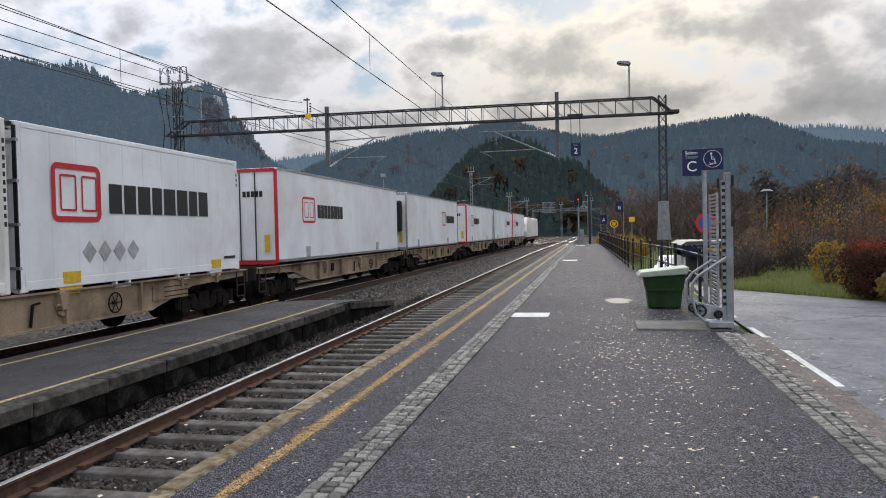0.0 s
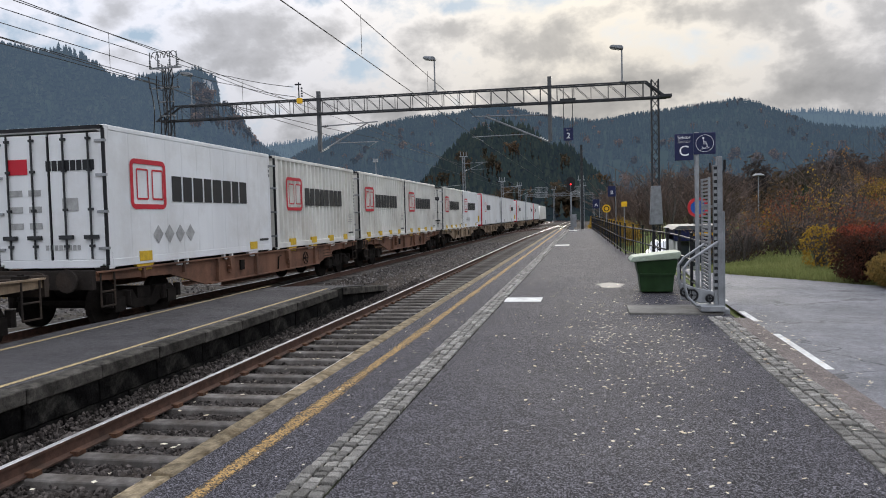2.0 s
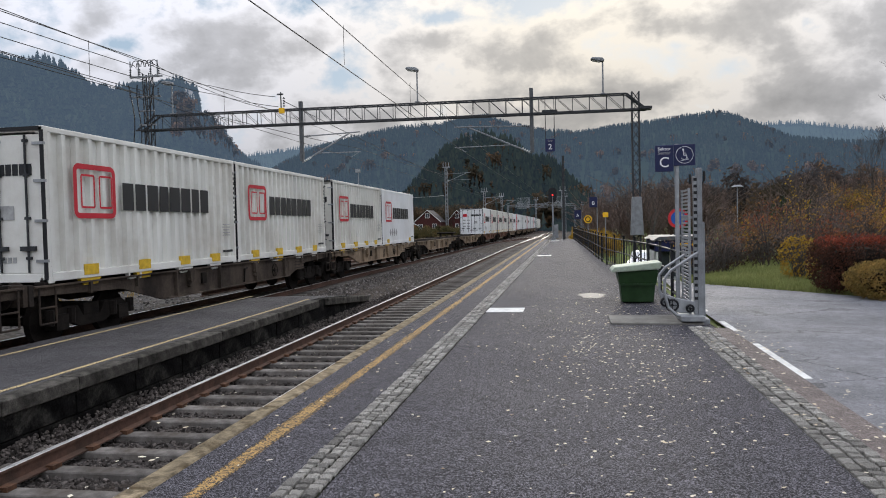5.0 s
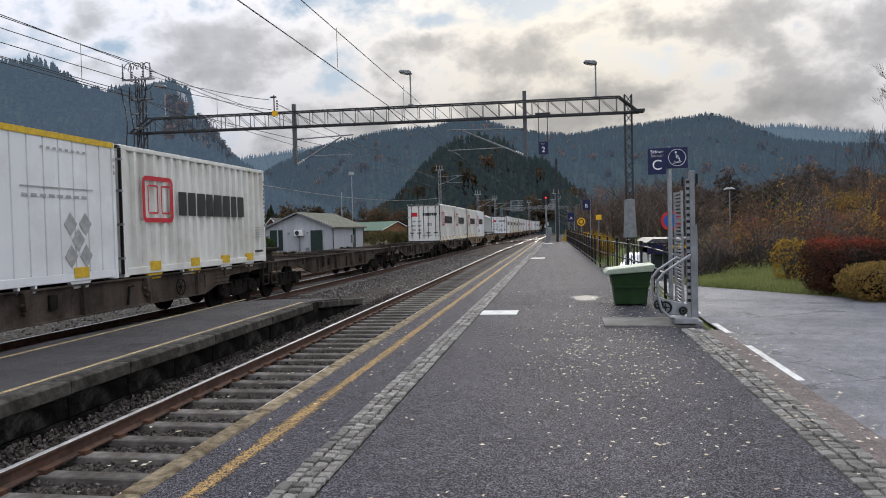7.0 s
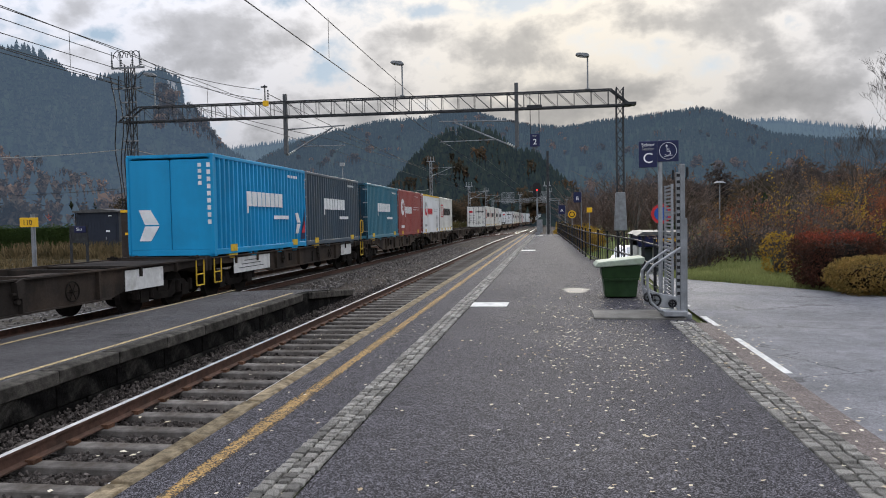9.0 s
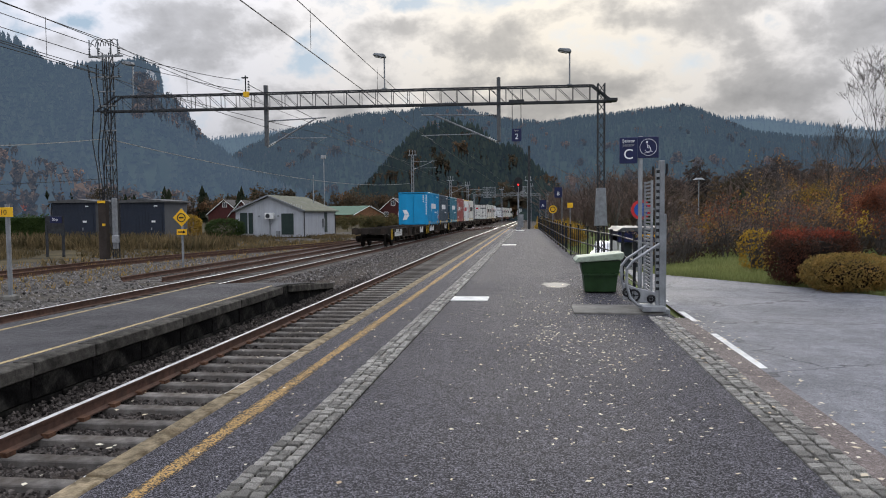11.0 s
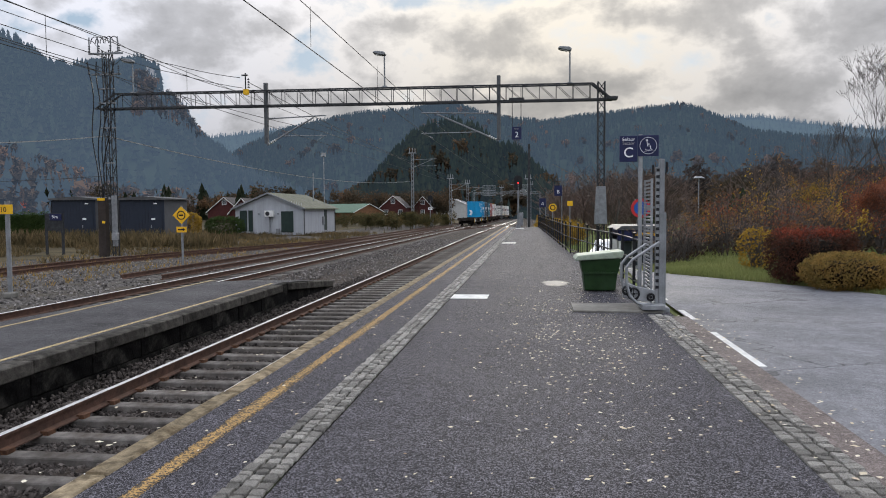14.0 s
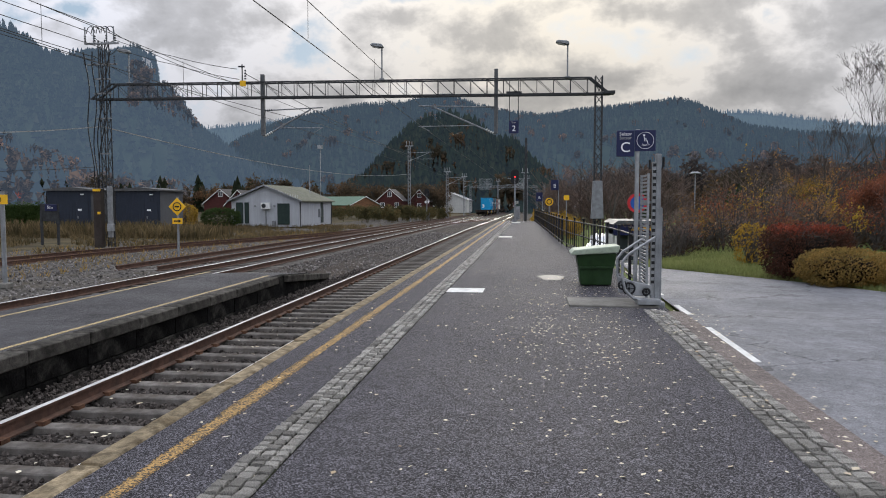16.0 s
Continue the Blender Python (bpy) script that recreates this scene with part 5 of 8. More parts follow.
def build_left_mast():
    m = thing("transformer_mast", pose(-20.75, GY, -0.6), "lattice mast with cables, insulators and dark cable cover", "mast")
    bm = bmesh.new()
    lattice(bm, (0, 0, 0), (-0.05, 0, 10.1), 0.34, 0.9, 0.009, 0.02)
    part("column", bm, M_DARK, m)
    bm = bmesh.new()
    box(bm, -0.3, -0.36, 1.45, 0.42, 0.3, 2.9)
    soften(bm, 0.02)
    part("cable_cover", bm, M_RUSTCOVER, m, "dark brown cable cover")
    bm = bmesh.new()
    box(bm, 0.24, -0.28, 1.75, 0.2, 0.2, 2.5)
    soften(bm, 0.02)
    part("grey_cover", bm, M_GALV, m)
    bm = bmesh.new()
    box(bm, 0.38, -0.5, 1.0, 0.3, 0.2, 0.36)
    soften(bm, 0.02)
    part("junction_box", bm, M_STEEL, m, "pale junction box")
    bm = bmesh.new()
    box(bm, -0.3, -0.53, 2.82, 0.4, 0.02, 0.12)
    part("warning_strip", bm, M_YSIGN, m, "yellow warning strip")
    bm = bmesh.new()
    box(bm, -0.2, -0.53, 1.7, 0.16, 0.02, 0.12)
    part("warning_label", bm, M_YSIGN, m, "small yellow warning label")
    for z, w, dz in ((8.9, 1.5, 0.07), (7.5, 0.9, 0.07), (9.9, 1.75, 0.08), (4.6, 0.5, 0.06), (8.2, 0.8, 0.06), (6.3, 0.8, 0.06)):
        bm = bmesh.new()
        box(bm, 0.05, -0.3, z, w, 0.1, dz)
        part("cross_arm", bm, M_GALV, m, "grey cross arm")
    for x in (-1.0, -0.45, 0.4, 0.85):
        bm = bmesh.new()
        rod(bm, (x * 0.8, -0.3, 9.9), (x * 0.8, -0.3, 10.7), 0.03)
        part("arrester", bm, M_GALV, m)
    bm = bmesh.new()
    for x in (-0.8, -0.3, 0.3, 0.75):
        insulator(bm, (x, -0.3, 9.9), (x, -0.3, 10.35), 0.06)
        insulator(bm, (x, -0.4, 8.9), (x, -0.4, 9.35), 0.05)
    part("insulator", bm, M_DARK, m)
    for x0, x1, k in ((-0.5, -0.75, 0.0), (-0.35, -0.3, 1.2), (-0.25, 0.55, 2.1), (-0.3, 0.15, 0.6)):
        bm = bmesh.new()
        last = Vector((x0 * 0.8, -0.42, 2.9))
        for i in range(1, 13):
            z = 2.9 + i * 0.55
            p = Vector((x0 + (x1 - x0) * i / 12 + 0.12 * math.sin(i * 0.9 + k), -0.42 - 0.04 * math.sin(i + k), z))
            rod(bm, last, p, 0.027, 6)
            last = p
        part("cable", bm, M_BLACK, m, "thick black cable")
    bm = bmesh.new()
    for k in range(5):
        c = Vector((-0.5 + k * 0.25, -0.3, 10.4))
        for i in range(7):
            a, b = radians(i * 26), radians((i + 1) * 26)
            rod(bm, c + Vector((0.22 * math.cos(a), 0, 0.32 * math.sin(a))), c + Vector((0.22 * math.cos(b), 0, 0.32 * math.sin(b))), 0.02, 5)
    part("jumper", bm, M_BLACK, m, "looped jumpers")


M_RUSTCOVER = material("brown_cover", (0.045, 0.035, 0.03), 0.7, 0.2, 0.3, 3, 40, 0.1)
build_left_mast()


def wire(pts, r, mat, label, sag=0.0, seg=10, name="overhead_wire"):
    """A hanging wire through points, with a sag in each span."""
    bm = bmesh.new()
    path = [Vector(pts[0])]
    for a, b in zip(pts, pts[1:]):
        a, b = Vector(a), Vector(b)
        for i in range(1, seg + 1):
            t = i / seg
            path.append(a.lerp(b, t) - Vector((0, 0, 4 * sag * t * (1 - t))))
    sweep(bm, [(-r, -r), (r, -r), (r, r), (-r, r)], path)
    return tagged(part(name, bm, mat), label, "wire", "overhead wires")


def overhead(x, base):
    """Contact wire, carrying wire and droppers over one track."""
    ys = [-20, GY, 92, 150, 205]
    zig = [0.25, -0.25, 0.25, -0.25, 0.2]
    z = [base - 0.0042 * max(0, y - GY) for y in ys]
    wire([(x + d, y, h) for d, y, h in zip(zig, ys, z)], 0.007, M_WIRE, "thin contact wire over the track")
    wire([(x + d, y, h + 0.88) for d, y, h in zip(zig, ys, z)], 0.0065, M_WIRE, "carrying wire over the track", sag=0.08)
    bm = bmesh.new()
    for i in range(18):
        t = (i + 0.5) / 18
        y = -20 + t * 112
        span = (y + 20) / (GY + 20) if y < GY else (y - GY) / (92 - GY)
        zz = base - 0.0042 * max(0, y - GY)
        bar(bm, (x, y, zz), (x, y, zz + 0.88 - 0.32 * span * (1 - span)), 0.008)
    tagged(part("droppers", bm, M_WIRE), "thin droppers of the overhead line", "wire", kind="stuff")


overhead(-4.45, 4.88)
overhead(-10.2, 4.95)
# feeder lines over the yard and the slack earth cable
for a, b, c in (((-20.49, -20, 10.1), (-20.49, GY, 10.0), (-14.3, GY + 1.5, 7.5)), ((-21.54, -20, 10.0), (-21.54, GY, 9.96), (-20.2, GY, 9.52)),
                ((-20.97, -20, 9.3), (-20.97, GY, 9.19), (-20.08, GY, 9.11)), ((-21.14, -20, 9.0), (-21.14, GY, 8.68), (-17.64, GY + 1.0, 7.39)),
                ((-21.44, -20, 8.8), (-21.44, GY, 8.55), (-20.6, GY, 8.5)), ((-20.2, GY, 9.52), (-17.3, GY, 8.69), (-14.02, GY, 7.99)), ((-20.08, GY, 9.11), (-17.2, GY, 8.28), (-13.9, GY, 7.5)),
                ((-17.64, GY + 1.0, 7.39), (-15.5, 52, 7.4), (-17.6, 104, 8.6)), ((-13.6, GY, 7.76), (-13.4, 60, 7.0), (-13.9, 120, 6.2))):
    wire([a, b, c], 0.013, M_WIRE, "dark feeder wire above the yard", sag=0.32 if a[1] < 0 else 0.06)
wire([(-34, 16, 5.6), (-21.0, GY, 5.35), (-17.3, 100, 5.6)], 0.022, M_WIRE2, "slack pale cable between two masts", sag=1.0, seg=16)
wire([(-70, 60, 5.5), (-21, GY + 0.2, 3.4)], 0.012, M_WIRE, "thin cable to the mast", sag=0.6)


def far_mast(x, y, h, reach, label="distant lattice mast with bracket arms"):
    m = thing("line_mast", pose(x, y, ground_z(x, y) - 0.05), label, "mast", "line masts")
    bm = bmesh.new()
    lattice(bm, (0, 0, 0), (0, 0, h), 0.32, 0.6, 0.02, 0.035)
    part("column", bm, M_GALV, m)
    bm = bmesh.new()
    s = 1 if reach > 0 else -1
    rod(bm, (0, 0, h - 1.0), (reach, 0, h - 0.9), 0.035)
    rod(bm, (0, 0, h - 2.2), (reach * 0.8, 0, h - 1.0), 0.04)
    rod(bm, (reach * 0.3, 0, h - 1.9), (reach, 0, h - 1.9), 0.025)
    part("bracket_arm", bm, M_GALV, m)
    bm = bmesh.new()
    insulator(bm, (s * 0.15, 0, h - 2.15), (s * 0.5, 0, h - 1.9), 0.08)
    part("insulator", bm, M_GLASSY, m)
    bm = bmesh.new()
    for dx in (-0.4, 0.0, 0.4):
        rod(bm, (dx, 0, h), (dx, 0, h + 0.7), 0.05)
    box(bm, 0, 0, h, 1.2, 0.12, 0.12)
    part("top_gear", bm, M_STEEL, m)
    return m


far_mast(-17.6, 104, 11.0, 3.6, "tall grey lattice mast with a box and top gear")
far_mast(-13.9, 120, 8.0, 3.2)
far_mast(-1.0, 120, 8.2, -3.0)
far_mast(-13.8, 150, 8.4, 3.4)
far_mast(-0.8, 150, 8.4, -3.4)
far_mast(-8.0, 178, 8.4, 3.0)
far_mast(4.0, 215, 8.4, -3.4)
# far lattice portal with signal screens
def build_portal():
    y = 186
    z = ground_z(-8, y)
    g = thing("signal_gantry", pose(0, y, z), "far grey gantry with mesh screens across the tracks", "gantry")
    bm = bmesh.new()
    for x in (-15.5, 1.5):
        lattice(bm, (x, 0, 0), (x, 0, 7.4), 0.35, 0.7, 0.025, 0.04)
    lattice(bm, (-15.5, 0, 7.2), (1.5, 0, 7.2), 0.5, 0.8, 0.025, 0.04)
    part("frame", bm, M_GALV, g)
    for x in (-11.5, -2.6):
        bm = bmesh.new()
        for i in range(12):
            bar(bm, (x - 1.6 + i * 0.29, -0.3, 6.6), (x - 1.6 + i * 0.29, -0.3, 9.2), 0.06)
        for zz in (6.6, 7.9, 9.2):
            bar(bm, (x - 1.6, -0.3, zz), (x + 1.6, -0.3, zz), 0.09)
        part("mesh_screen", bm, M_STEEL, g)


build_portal()


def signal(x, y, h, lit, label, plate=True):
    z = ground_z(x, y) if x < -2.8 or y > 66 else 0.0
    s = thing("rail_signal", pose(x, y, z), label, "signal", "railway signals")
    bm = bmesh.new()
    rod(bm, (0, 0, 0), (0, 0, h), 0.07, 8)
    box(bm, 0, 0, 0.12, 0.4, 0.4, 0.24)
    part("post", bm, M_GALV, s)
    bm = bmesh.new()
    prism(bm, [(0.36 * math.cos(radians(a)), h + 0.1 + (0.28 if a < 180 else -0.28) + 0.36 * math.sin(radians(a))) for a in range(0, 360, 24)], -0.06, 0.06, "y")
    part("head", bm, M_BLACK, s, "black oval signal head")
    bm = bmesh.new()
    rod(bm, (0, -0.07, h + 0.1), (0, -0.14, h + 0.1), 0.07, 12)
    part("lens", bm, M_SIGRED if lit else M_LENSDARK, s, "lit red lens" if lit else "unlit lens")
    if plate:
        bm = bmesh.new()
        box(bm, 0, -0.1, h - 1.25, 0.62, 0.02, 0.36)
        p = part("plate", bm, M_WHITE, s, "white identification plate")
        bm = bmesh.new()
        for i in range(2):
            box(bm, -0.1 + i * 0.2, -0.115, h - 1.25, 0.1, 0.01, 0.2)
        part("code_bars", bm, M_BLACK, p)
    bm = bmesh.new()
    box(bm, 0.25, 0, 0.75, 0.35, 0.3, 1.1)
    soften(bm, 0.02)
    part("cabinet", bm, M_GALV, s)


M_SIGRED = glow("signal_red_light", (1.0, 0.03, 0.03), 1.3)
M_LENSDARK = material("dark_lens", (0.05, 0.03, 0.03), 0.2, 0, 0.05, 4, 40, 0)
signal(-15.3, 106, 4.1, False, "unlit oval signal on a grey post")
signal(-1.35, 61.5, 3.7, True, "red-lit oval signal at the platform end", plate=False)
bm = bmesh.new()
s = thing("platform_mast", pose(-0.45, 63, 0), "slender dark mast at the platform end", "mast")
bar(bm, (0, 0, 0), (0, 0, 7.2), 0.2)
part("column", bm, M_DARK, s)


# ---- platform furniture ----
def letters(name, body, size, m, mat, parent, extrude=0.002, align="CENTER"):
    """Readable words, in the built-in font, as a mesh."""
    cu = bpy.data.curves.new(name, "FONT")
    cu.body, cu.size, cu.extrude, cu.align_x, cu.align_y = body, size, extrude, align, "CENTER"
    tmp = bpy.data.objects.new(name, cu)
    me = bpy.data.meshes.new_from_object(tmp)
    bpy.data.objects.remove(tmp)
    me.materials.clear()
    me.materials.append(mat)
    ob = new(name, me)
    ob.parent = parent
    ob.matrix_basis = m
    return ob


def sign_plate(parent, name, w, h, x, y, z, mat, label, depth=0.03):
    bm = bmesh.new()
    box(bm, x, y, z, w, depth, h)
    soften(bm, 0.006)
    return part(name, bm, mat, parent, label)


def build_sector_sign():
    s = thing("sector_sign", pose(1.87, 13.2, 0), "navy sector sign and lift pictogram on a grey post", "sign")
    bm = bmesh.new()
    rod(bm, (0, 0, 0), (0, 0, 2.9), 0.038, 12)
    box(bm, 0, 0, 0.02, 0.2, 0.2, 0.04)
    part("post", bm, M_STEEL, s)
    p = sign_plate(s, "sector_plate", 0.31, 0.46, -0.215, -0.05, 2.65, M_NAVY, "navy plate lettered Sektor C")
    letters("sector_word", "Sektor", 0.082, pose(-0.215, -0.069, 2.815, 90), M_WHITE, p)
    letters("sector_word_faint", "Sector", 0.08, pose(-0.215, -0.069, 2.745, 90), M_MARKGREY, p)
    letters("sector_letter", "C", 0.25, pose(-0.215, -0.069, 2.575, 90), M_WHITE, p)
    p = sign_plate(s, "lift_plate", 0.36, 0.37, 0.125, -0.05, 2.70, M_NAVY, "navy plate with a wheelchair pictogram")
    bm = bmesh.new()
    for i in range(32):
        a, b = radians(i * 11.25), radians((i + 1) * 11.25)
        bar(bm, (0.125 + 0.145 * math.cos(a), -0.07, 2.70 + 0.145 * math.sin(a)), (0.125 + 0.145 * math.cos(b), -0.07, 2.70 + 0.145 * math.sin(b)), 0.012, 0.006)
    for i in range(14):
        a, b = radians(-150 + i * 18), radians(-132 + i * 18)
        bar(bm, (0.115 + 0.05 * math.cos(a), -0.07, 2.67 + 0.05 * math.sin(a)), (0.115 + 0.05 * math.cos(b), -0.07, 2.67 + 0.05 * math.sin(b)), 0.012, 0.006)
    bar(bm, (0.105, -0.07, 2.765), (0.11, -0.07, 2.69), 0.024, 0.006)
    bar(bm, (0.11, -0.07, 2.69), (0.155, -0.07, 2.69), 0.02, 0.006)
    bar(bm, (0.155, -0.07, 2.69), (0.175, -0.07, 2.63), 0.02, 0.006)
    bar(bm, (0.105, -0.07, 2.735), (0.15, -0.07, 2.73), 0.014, 0.006)
    rod(bm, (0.103, -0.072, 2.79), (0.103, -0.066, 2.79), 0.018, 10)
    bar(bm, (0.06, -0.07, 2.60), (0.2, -0.07, 2.625), 0.016, 0.006)
    part("pictogram", bm, M_WHITE, p, "white wheelchair lift pictogram")


build_sector_sign()


def build_lift():
    """The wheelchair lift: grey post on a foot, folded slatted ramp, tube handrails, wheels on a carriage."""
    l = thing("wheelchair_lift", pose(1.78, 11.45, 0.03), "grey metal wheelchair lift with folded ramp and handrails", "lift")
    bm = bmesh.new()
    box(bm, 0.16, 0, 1.16, 0.075, 0.14, 2.32)
    box(bm, 0.2, 0.02, 0.75, 0.06, 0.16, 1.5)
    soften(bm, 0.008)
    post = part("post", bm, M_GALV, l, "grey box-section post")
    bm = bmesh.new()
    box(bm, 0, 0, 0, 0.05, 0.012, 0.045)
    slot = finish("slot", bm, M_BLACK)
    for i in range(19):
        piece("slot", slot, post, pose(0.1, -0.055, 0.35 + i * 0.1))
    bm = bmesh.new()
    box(bm, 0.1, 0.0, 1.15, 0.05, 0.09, 2.1)
    part("guide_rail", bm, M_STEEL, l)
    # folded ramp: slats between two stiles
    bm = bmesh.new()
    for y in (0.02, 0.72):
        box(bm, 0.02, y, 1.05, 0.035, 0.03, 1.95)
    ramp = part("ramp_stile", bm, M_STEEL, l)
    bm = bmesh.new()
    box(bm, 0, 0, 0, 0.02, 0.66, 0.028)
    slat = finish("ramp_slat", bm, M_STEEL)
    for i in range(34):
        piece("ramp_slat", slat, ramp, pose(0.02, 0.37, 0.12 + i * 0.057))
    bm = bmesh.new()
    box(bm, 0.04, 0.2, 1.58, 0.2, 0.03, 0.04)
    part("crossbar", bm, M_STEEL, l)
    bm = bmesh.new()
    box(bm, 0.02, 0.0, 0.06, 0.34, 0.55, 0.08)
    soften(bm, 0.006)
    part("base_plate", bm, M_STEEL, l)
    for y in (-0.12, 0.55):
        bm = bmesh.new()
        pts = [(0.12, y, 1.05), (-0.28, y, 0.78), (-0.37, y, 0.66), (-0.37, y, 0.42), (-0.32, y, 0.22), (-0.2, y, 0.1), (0.1, y, 0.08)]
        for a, b in zip(pts, pts[1:]):
            rod(bm, a, b, 0.022, 10)
        part("handrail", bm, M_STEEL, l, "bent tube handrail")
    bm = bmesh.new()
    for a0 in (0,):
        prism(bm, [(-0.42, 0.18), (-0.1, 0.12), (0.08, 0.14), (0.08, 0.3), (-0.2, 0.36), (-0.42, 0.44)], -0.06, -0.03, "y")
    soften(bm, 0.01)
    part("carriage_plate", bm, M_STEEL, l)
    for x, z, r in ((-0.26, 0.25, 0.085), (0.0, 0.2, 0.05), (-0.36, 0.3, 0.06)):
        bm = bmesh.new()
        hoop(bm, x, -0.1, z, r, 0.015)
        for a in (0, 90):
            d = Vector((r * math.cos(radians(a)), 0, r * math.sin(radians(a))))
            rod(bm, Vector((x, -0.1, z)) - d, Vector((x, -0.1, z)) + d, 0.006, 5)
        rod(bm, (x, -0.12, z), (x, -0.08, z), 0.02, 8)
        part("wheel", bm, M_BLACK, l, "small dark wheel")
    bm = bmesh.new()
    rod(bm, (0.19, 0, 2.05), (0.24, 0, 2.14), 0.012, 6)
    rod(bm, (0.24, 0, 2.12), (0.24, 0, 2.27), 0.02, 8)
    rod(bm, (0.08, 0.3, 2.1), (0.08, 0.3, 2.25), 0.018, 8)
    part("crank", bm, M_BLACK, l, "black crank handle")
    bm = bmesh.new()
    box(bm, 0.1, 0.02, -0.0, 0.36, 0.34, 0.1)
    soften(bm, 0.015)
    part("foot", bm, M_GALV, l)


build_lift()


def build_bin():
    b = thing("grit_bin", pose(1.26, 14.35, 0), "green plastic grit bin with a weathered pale lid", "bin")
    bm = bmesh.new()
    for z0, z1, w0, w1 in ((0.02, 0.36, 0.29, 0.325), (0.37, 0.64, 0.34, 0.38)):
        v = [bm.verts.new((sx * w, sy * (w * 0.9), z)) for z, w in ((z0, w0), (z1, w1)) for sx, sy in ((-1, -1), (1, -1), (1, 1), (-1, 1))]
        for f in ((3, 2, 1, 0), (4, 5, 6, 7), (0, 1, 5, 4), (1, 2, 6, 5), (2, 3, 7, 6), (3, 0, 4, 7)):
            bm.faces.new([v[i] for i in f])
    soften(bm, 0.02, 2)
    part("tub", bm, M_GREEN, b)
    bm = bmesh.new()
    prism(bm, [(-0.48, 0.60), (-0.49, 0.635), (-0.43, 0.70), (0.43, 0.79), (0.43, 0.73), (0.40, 0.655)], -0.40, 0.40, "y")
    soften(bm, 0.02, 2)
    part("lid", bm, M_LID, b, "pale weathered lid")
    bm = bmesh.new()
    box(bm, 0, -0.335, 0.37, 0.66, 0.02, 0.03)
    part("rim", bm, M_GREEN, b)
    for x in (-0.24, 0.3):
        bm = bmesh.new()
        box(bm, x, 0.3, 0.12, 0.06, 0.12, 0.24)
        part("foot", bm, M_BLACK, b)


build_bin()


def build_fence():
    """Black steel railing along the back of the platform."""
    f = thing("railing", Matrix(), "black steel railing along the platform edge", "railing")
    def at(y):
        return 2.0 if y < 18 else 2.0 - (y - 18) * 0.085 if y < 27 else max(0.32, 1.235 - (y - 27) * 0.024)
    bm = bmesh.new()
    bar(bm, (0, 0, 0), (0, 0, 1.08), 0.055)
    rod(bm, (0, 0, 1.08), (0, 0, 1.11), 0.045, 8)
    post = finish("post", bm, M_BLACK)
    bm = bmesh.new()
    bar(bm, (0, 0, 0.14), (0, 0, 1.0), 0.018)
    baluster = finish("baluster", bm, M_BLACK)
    ys = [13.0 + i * 1.9 for i in range(28)]
    n = 0
    for y in ys:
        piece("post", post, f, pose(at(y), y, 0))
    for a, b in zip(ys, ys[1:]):
        for z in (0.14, 0.98, 0.56):
            bm = bmesh.new()
            rod(bm, (at(a), a, z), (at(b), b, z), 0.02, 6)
            part("rail", bm, M_BLACK if z < 0.9 else M_DARK, f)
        if a > 17.5:
            k = 4 if a < 40 else 3
            for i in range(1, k):
                y = a + (b - a) * i / k
                piece("baluster", baluster, f, pose(at(y), y, 0))


build_fence()


def post_sign(x, y, z, h, build, label, category="sign", r=0.035):
    s = thing("post_sign", pose(x, y, z), label, category)
    bm = bmesh.new()
    rod(bm, (0, 0, 0), (0, 0, h), r, 8)
    part("post", bm, M_GALV, s)
    build(s, h)
    return s


def letter_plate(word):
    def build(s, h):
        p = sign_plate(s, "plate", 0.62, 0.85, -0.3, -0.05, h - 0.42, M_NAVY, "navy letter plate")
        letters("letter", word, 0.42, pose(-0.3, -0.07, h - 0.52, 90), M_WHITE, p)
    return build


def diamond(s, h):
    bm = bmesh.new()
    box(bm, 0, -0.05, 0, 0.53, 0.02, 0.53, Matrix.Translation((0, 0, h - 0.4)) @ pose(0, 0, 0, 0, 45, 0))
    p = part("diamond_plate", bm, M_YSIGN, s, "yellow diamond plate")
    bm = bmesh.new()
    hoop(bm, 0, -0.066, h - 0.4, 0.17, 0.022)
    part("ring", bm, M_BLACK, p, "black ring")
    bm = bmesh.new()
    box(bm, 0, -0.07, h - 0.4, 0.2, 0.008, 0.06)
    part("bar", bm, M_BLACK, p, "black bar")
    bm = bmesh.new()
    box(bm, 0, -0.05, h - 1.0, 0.44, 0.02, 0.24)
    q = part("arrow_plate", bm, M_YSIGN, s, "yellow arrow plate")
    bm = bmesh.new()
    box(bm, -0.04, -0.066, h - 1.0, 0.22, 0.008, 0.05)
    prism(bm, [(0.06, h - 1.07), (0.17, h - 1.0), (0.06, h - 0.93)], -0.07, -0.062, "y")
    part("arrow", bm, M_BLACK, q)


def speed_board(s, h):
    p = sign_plate(s, "plate", 0.56, 0.26, -0.08, -0.05, h - 0.22, M_YSIGN, "yellow board lettered 110")
    letters("number", "110", 0.2, pose(-0.12, -0.068, h - 0.23, 90), M_BLACK, p)
    bm = bmesh.new()
    box(bm, 0, 0, 0.06, 0.3, 0.3, 0.16)
    soften(bm, 0.03)
    part("foot", bm, M_CONC, s)


def small_yellow(s, h):
    sign_plate(s, "plate", 0.42, 0.38, 0, -0.05, h - 0.2, M_YSIGN, "small yellow plate")


def orange_disc(s, h):
    bm = bmesh.new()
    rod(bm, (0, -0.03, h - 0.3), (0, -0.05, h - 0.3), 0.34, 18)
    p = part("disc", bm, M_YSIGN, s, "round orange disc")
    bm = bmesh.new()
    hoop(bm, 0, -0.06, h - 0.3, 0.2, 0.035)
    part("ring", bm, M_BLACK, p)


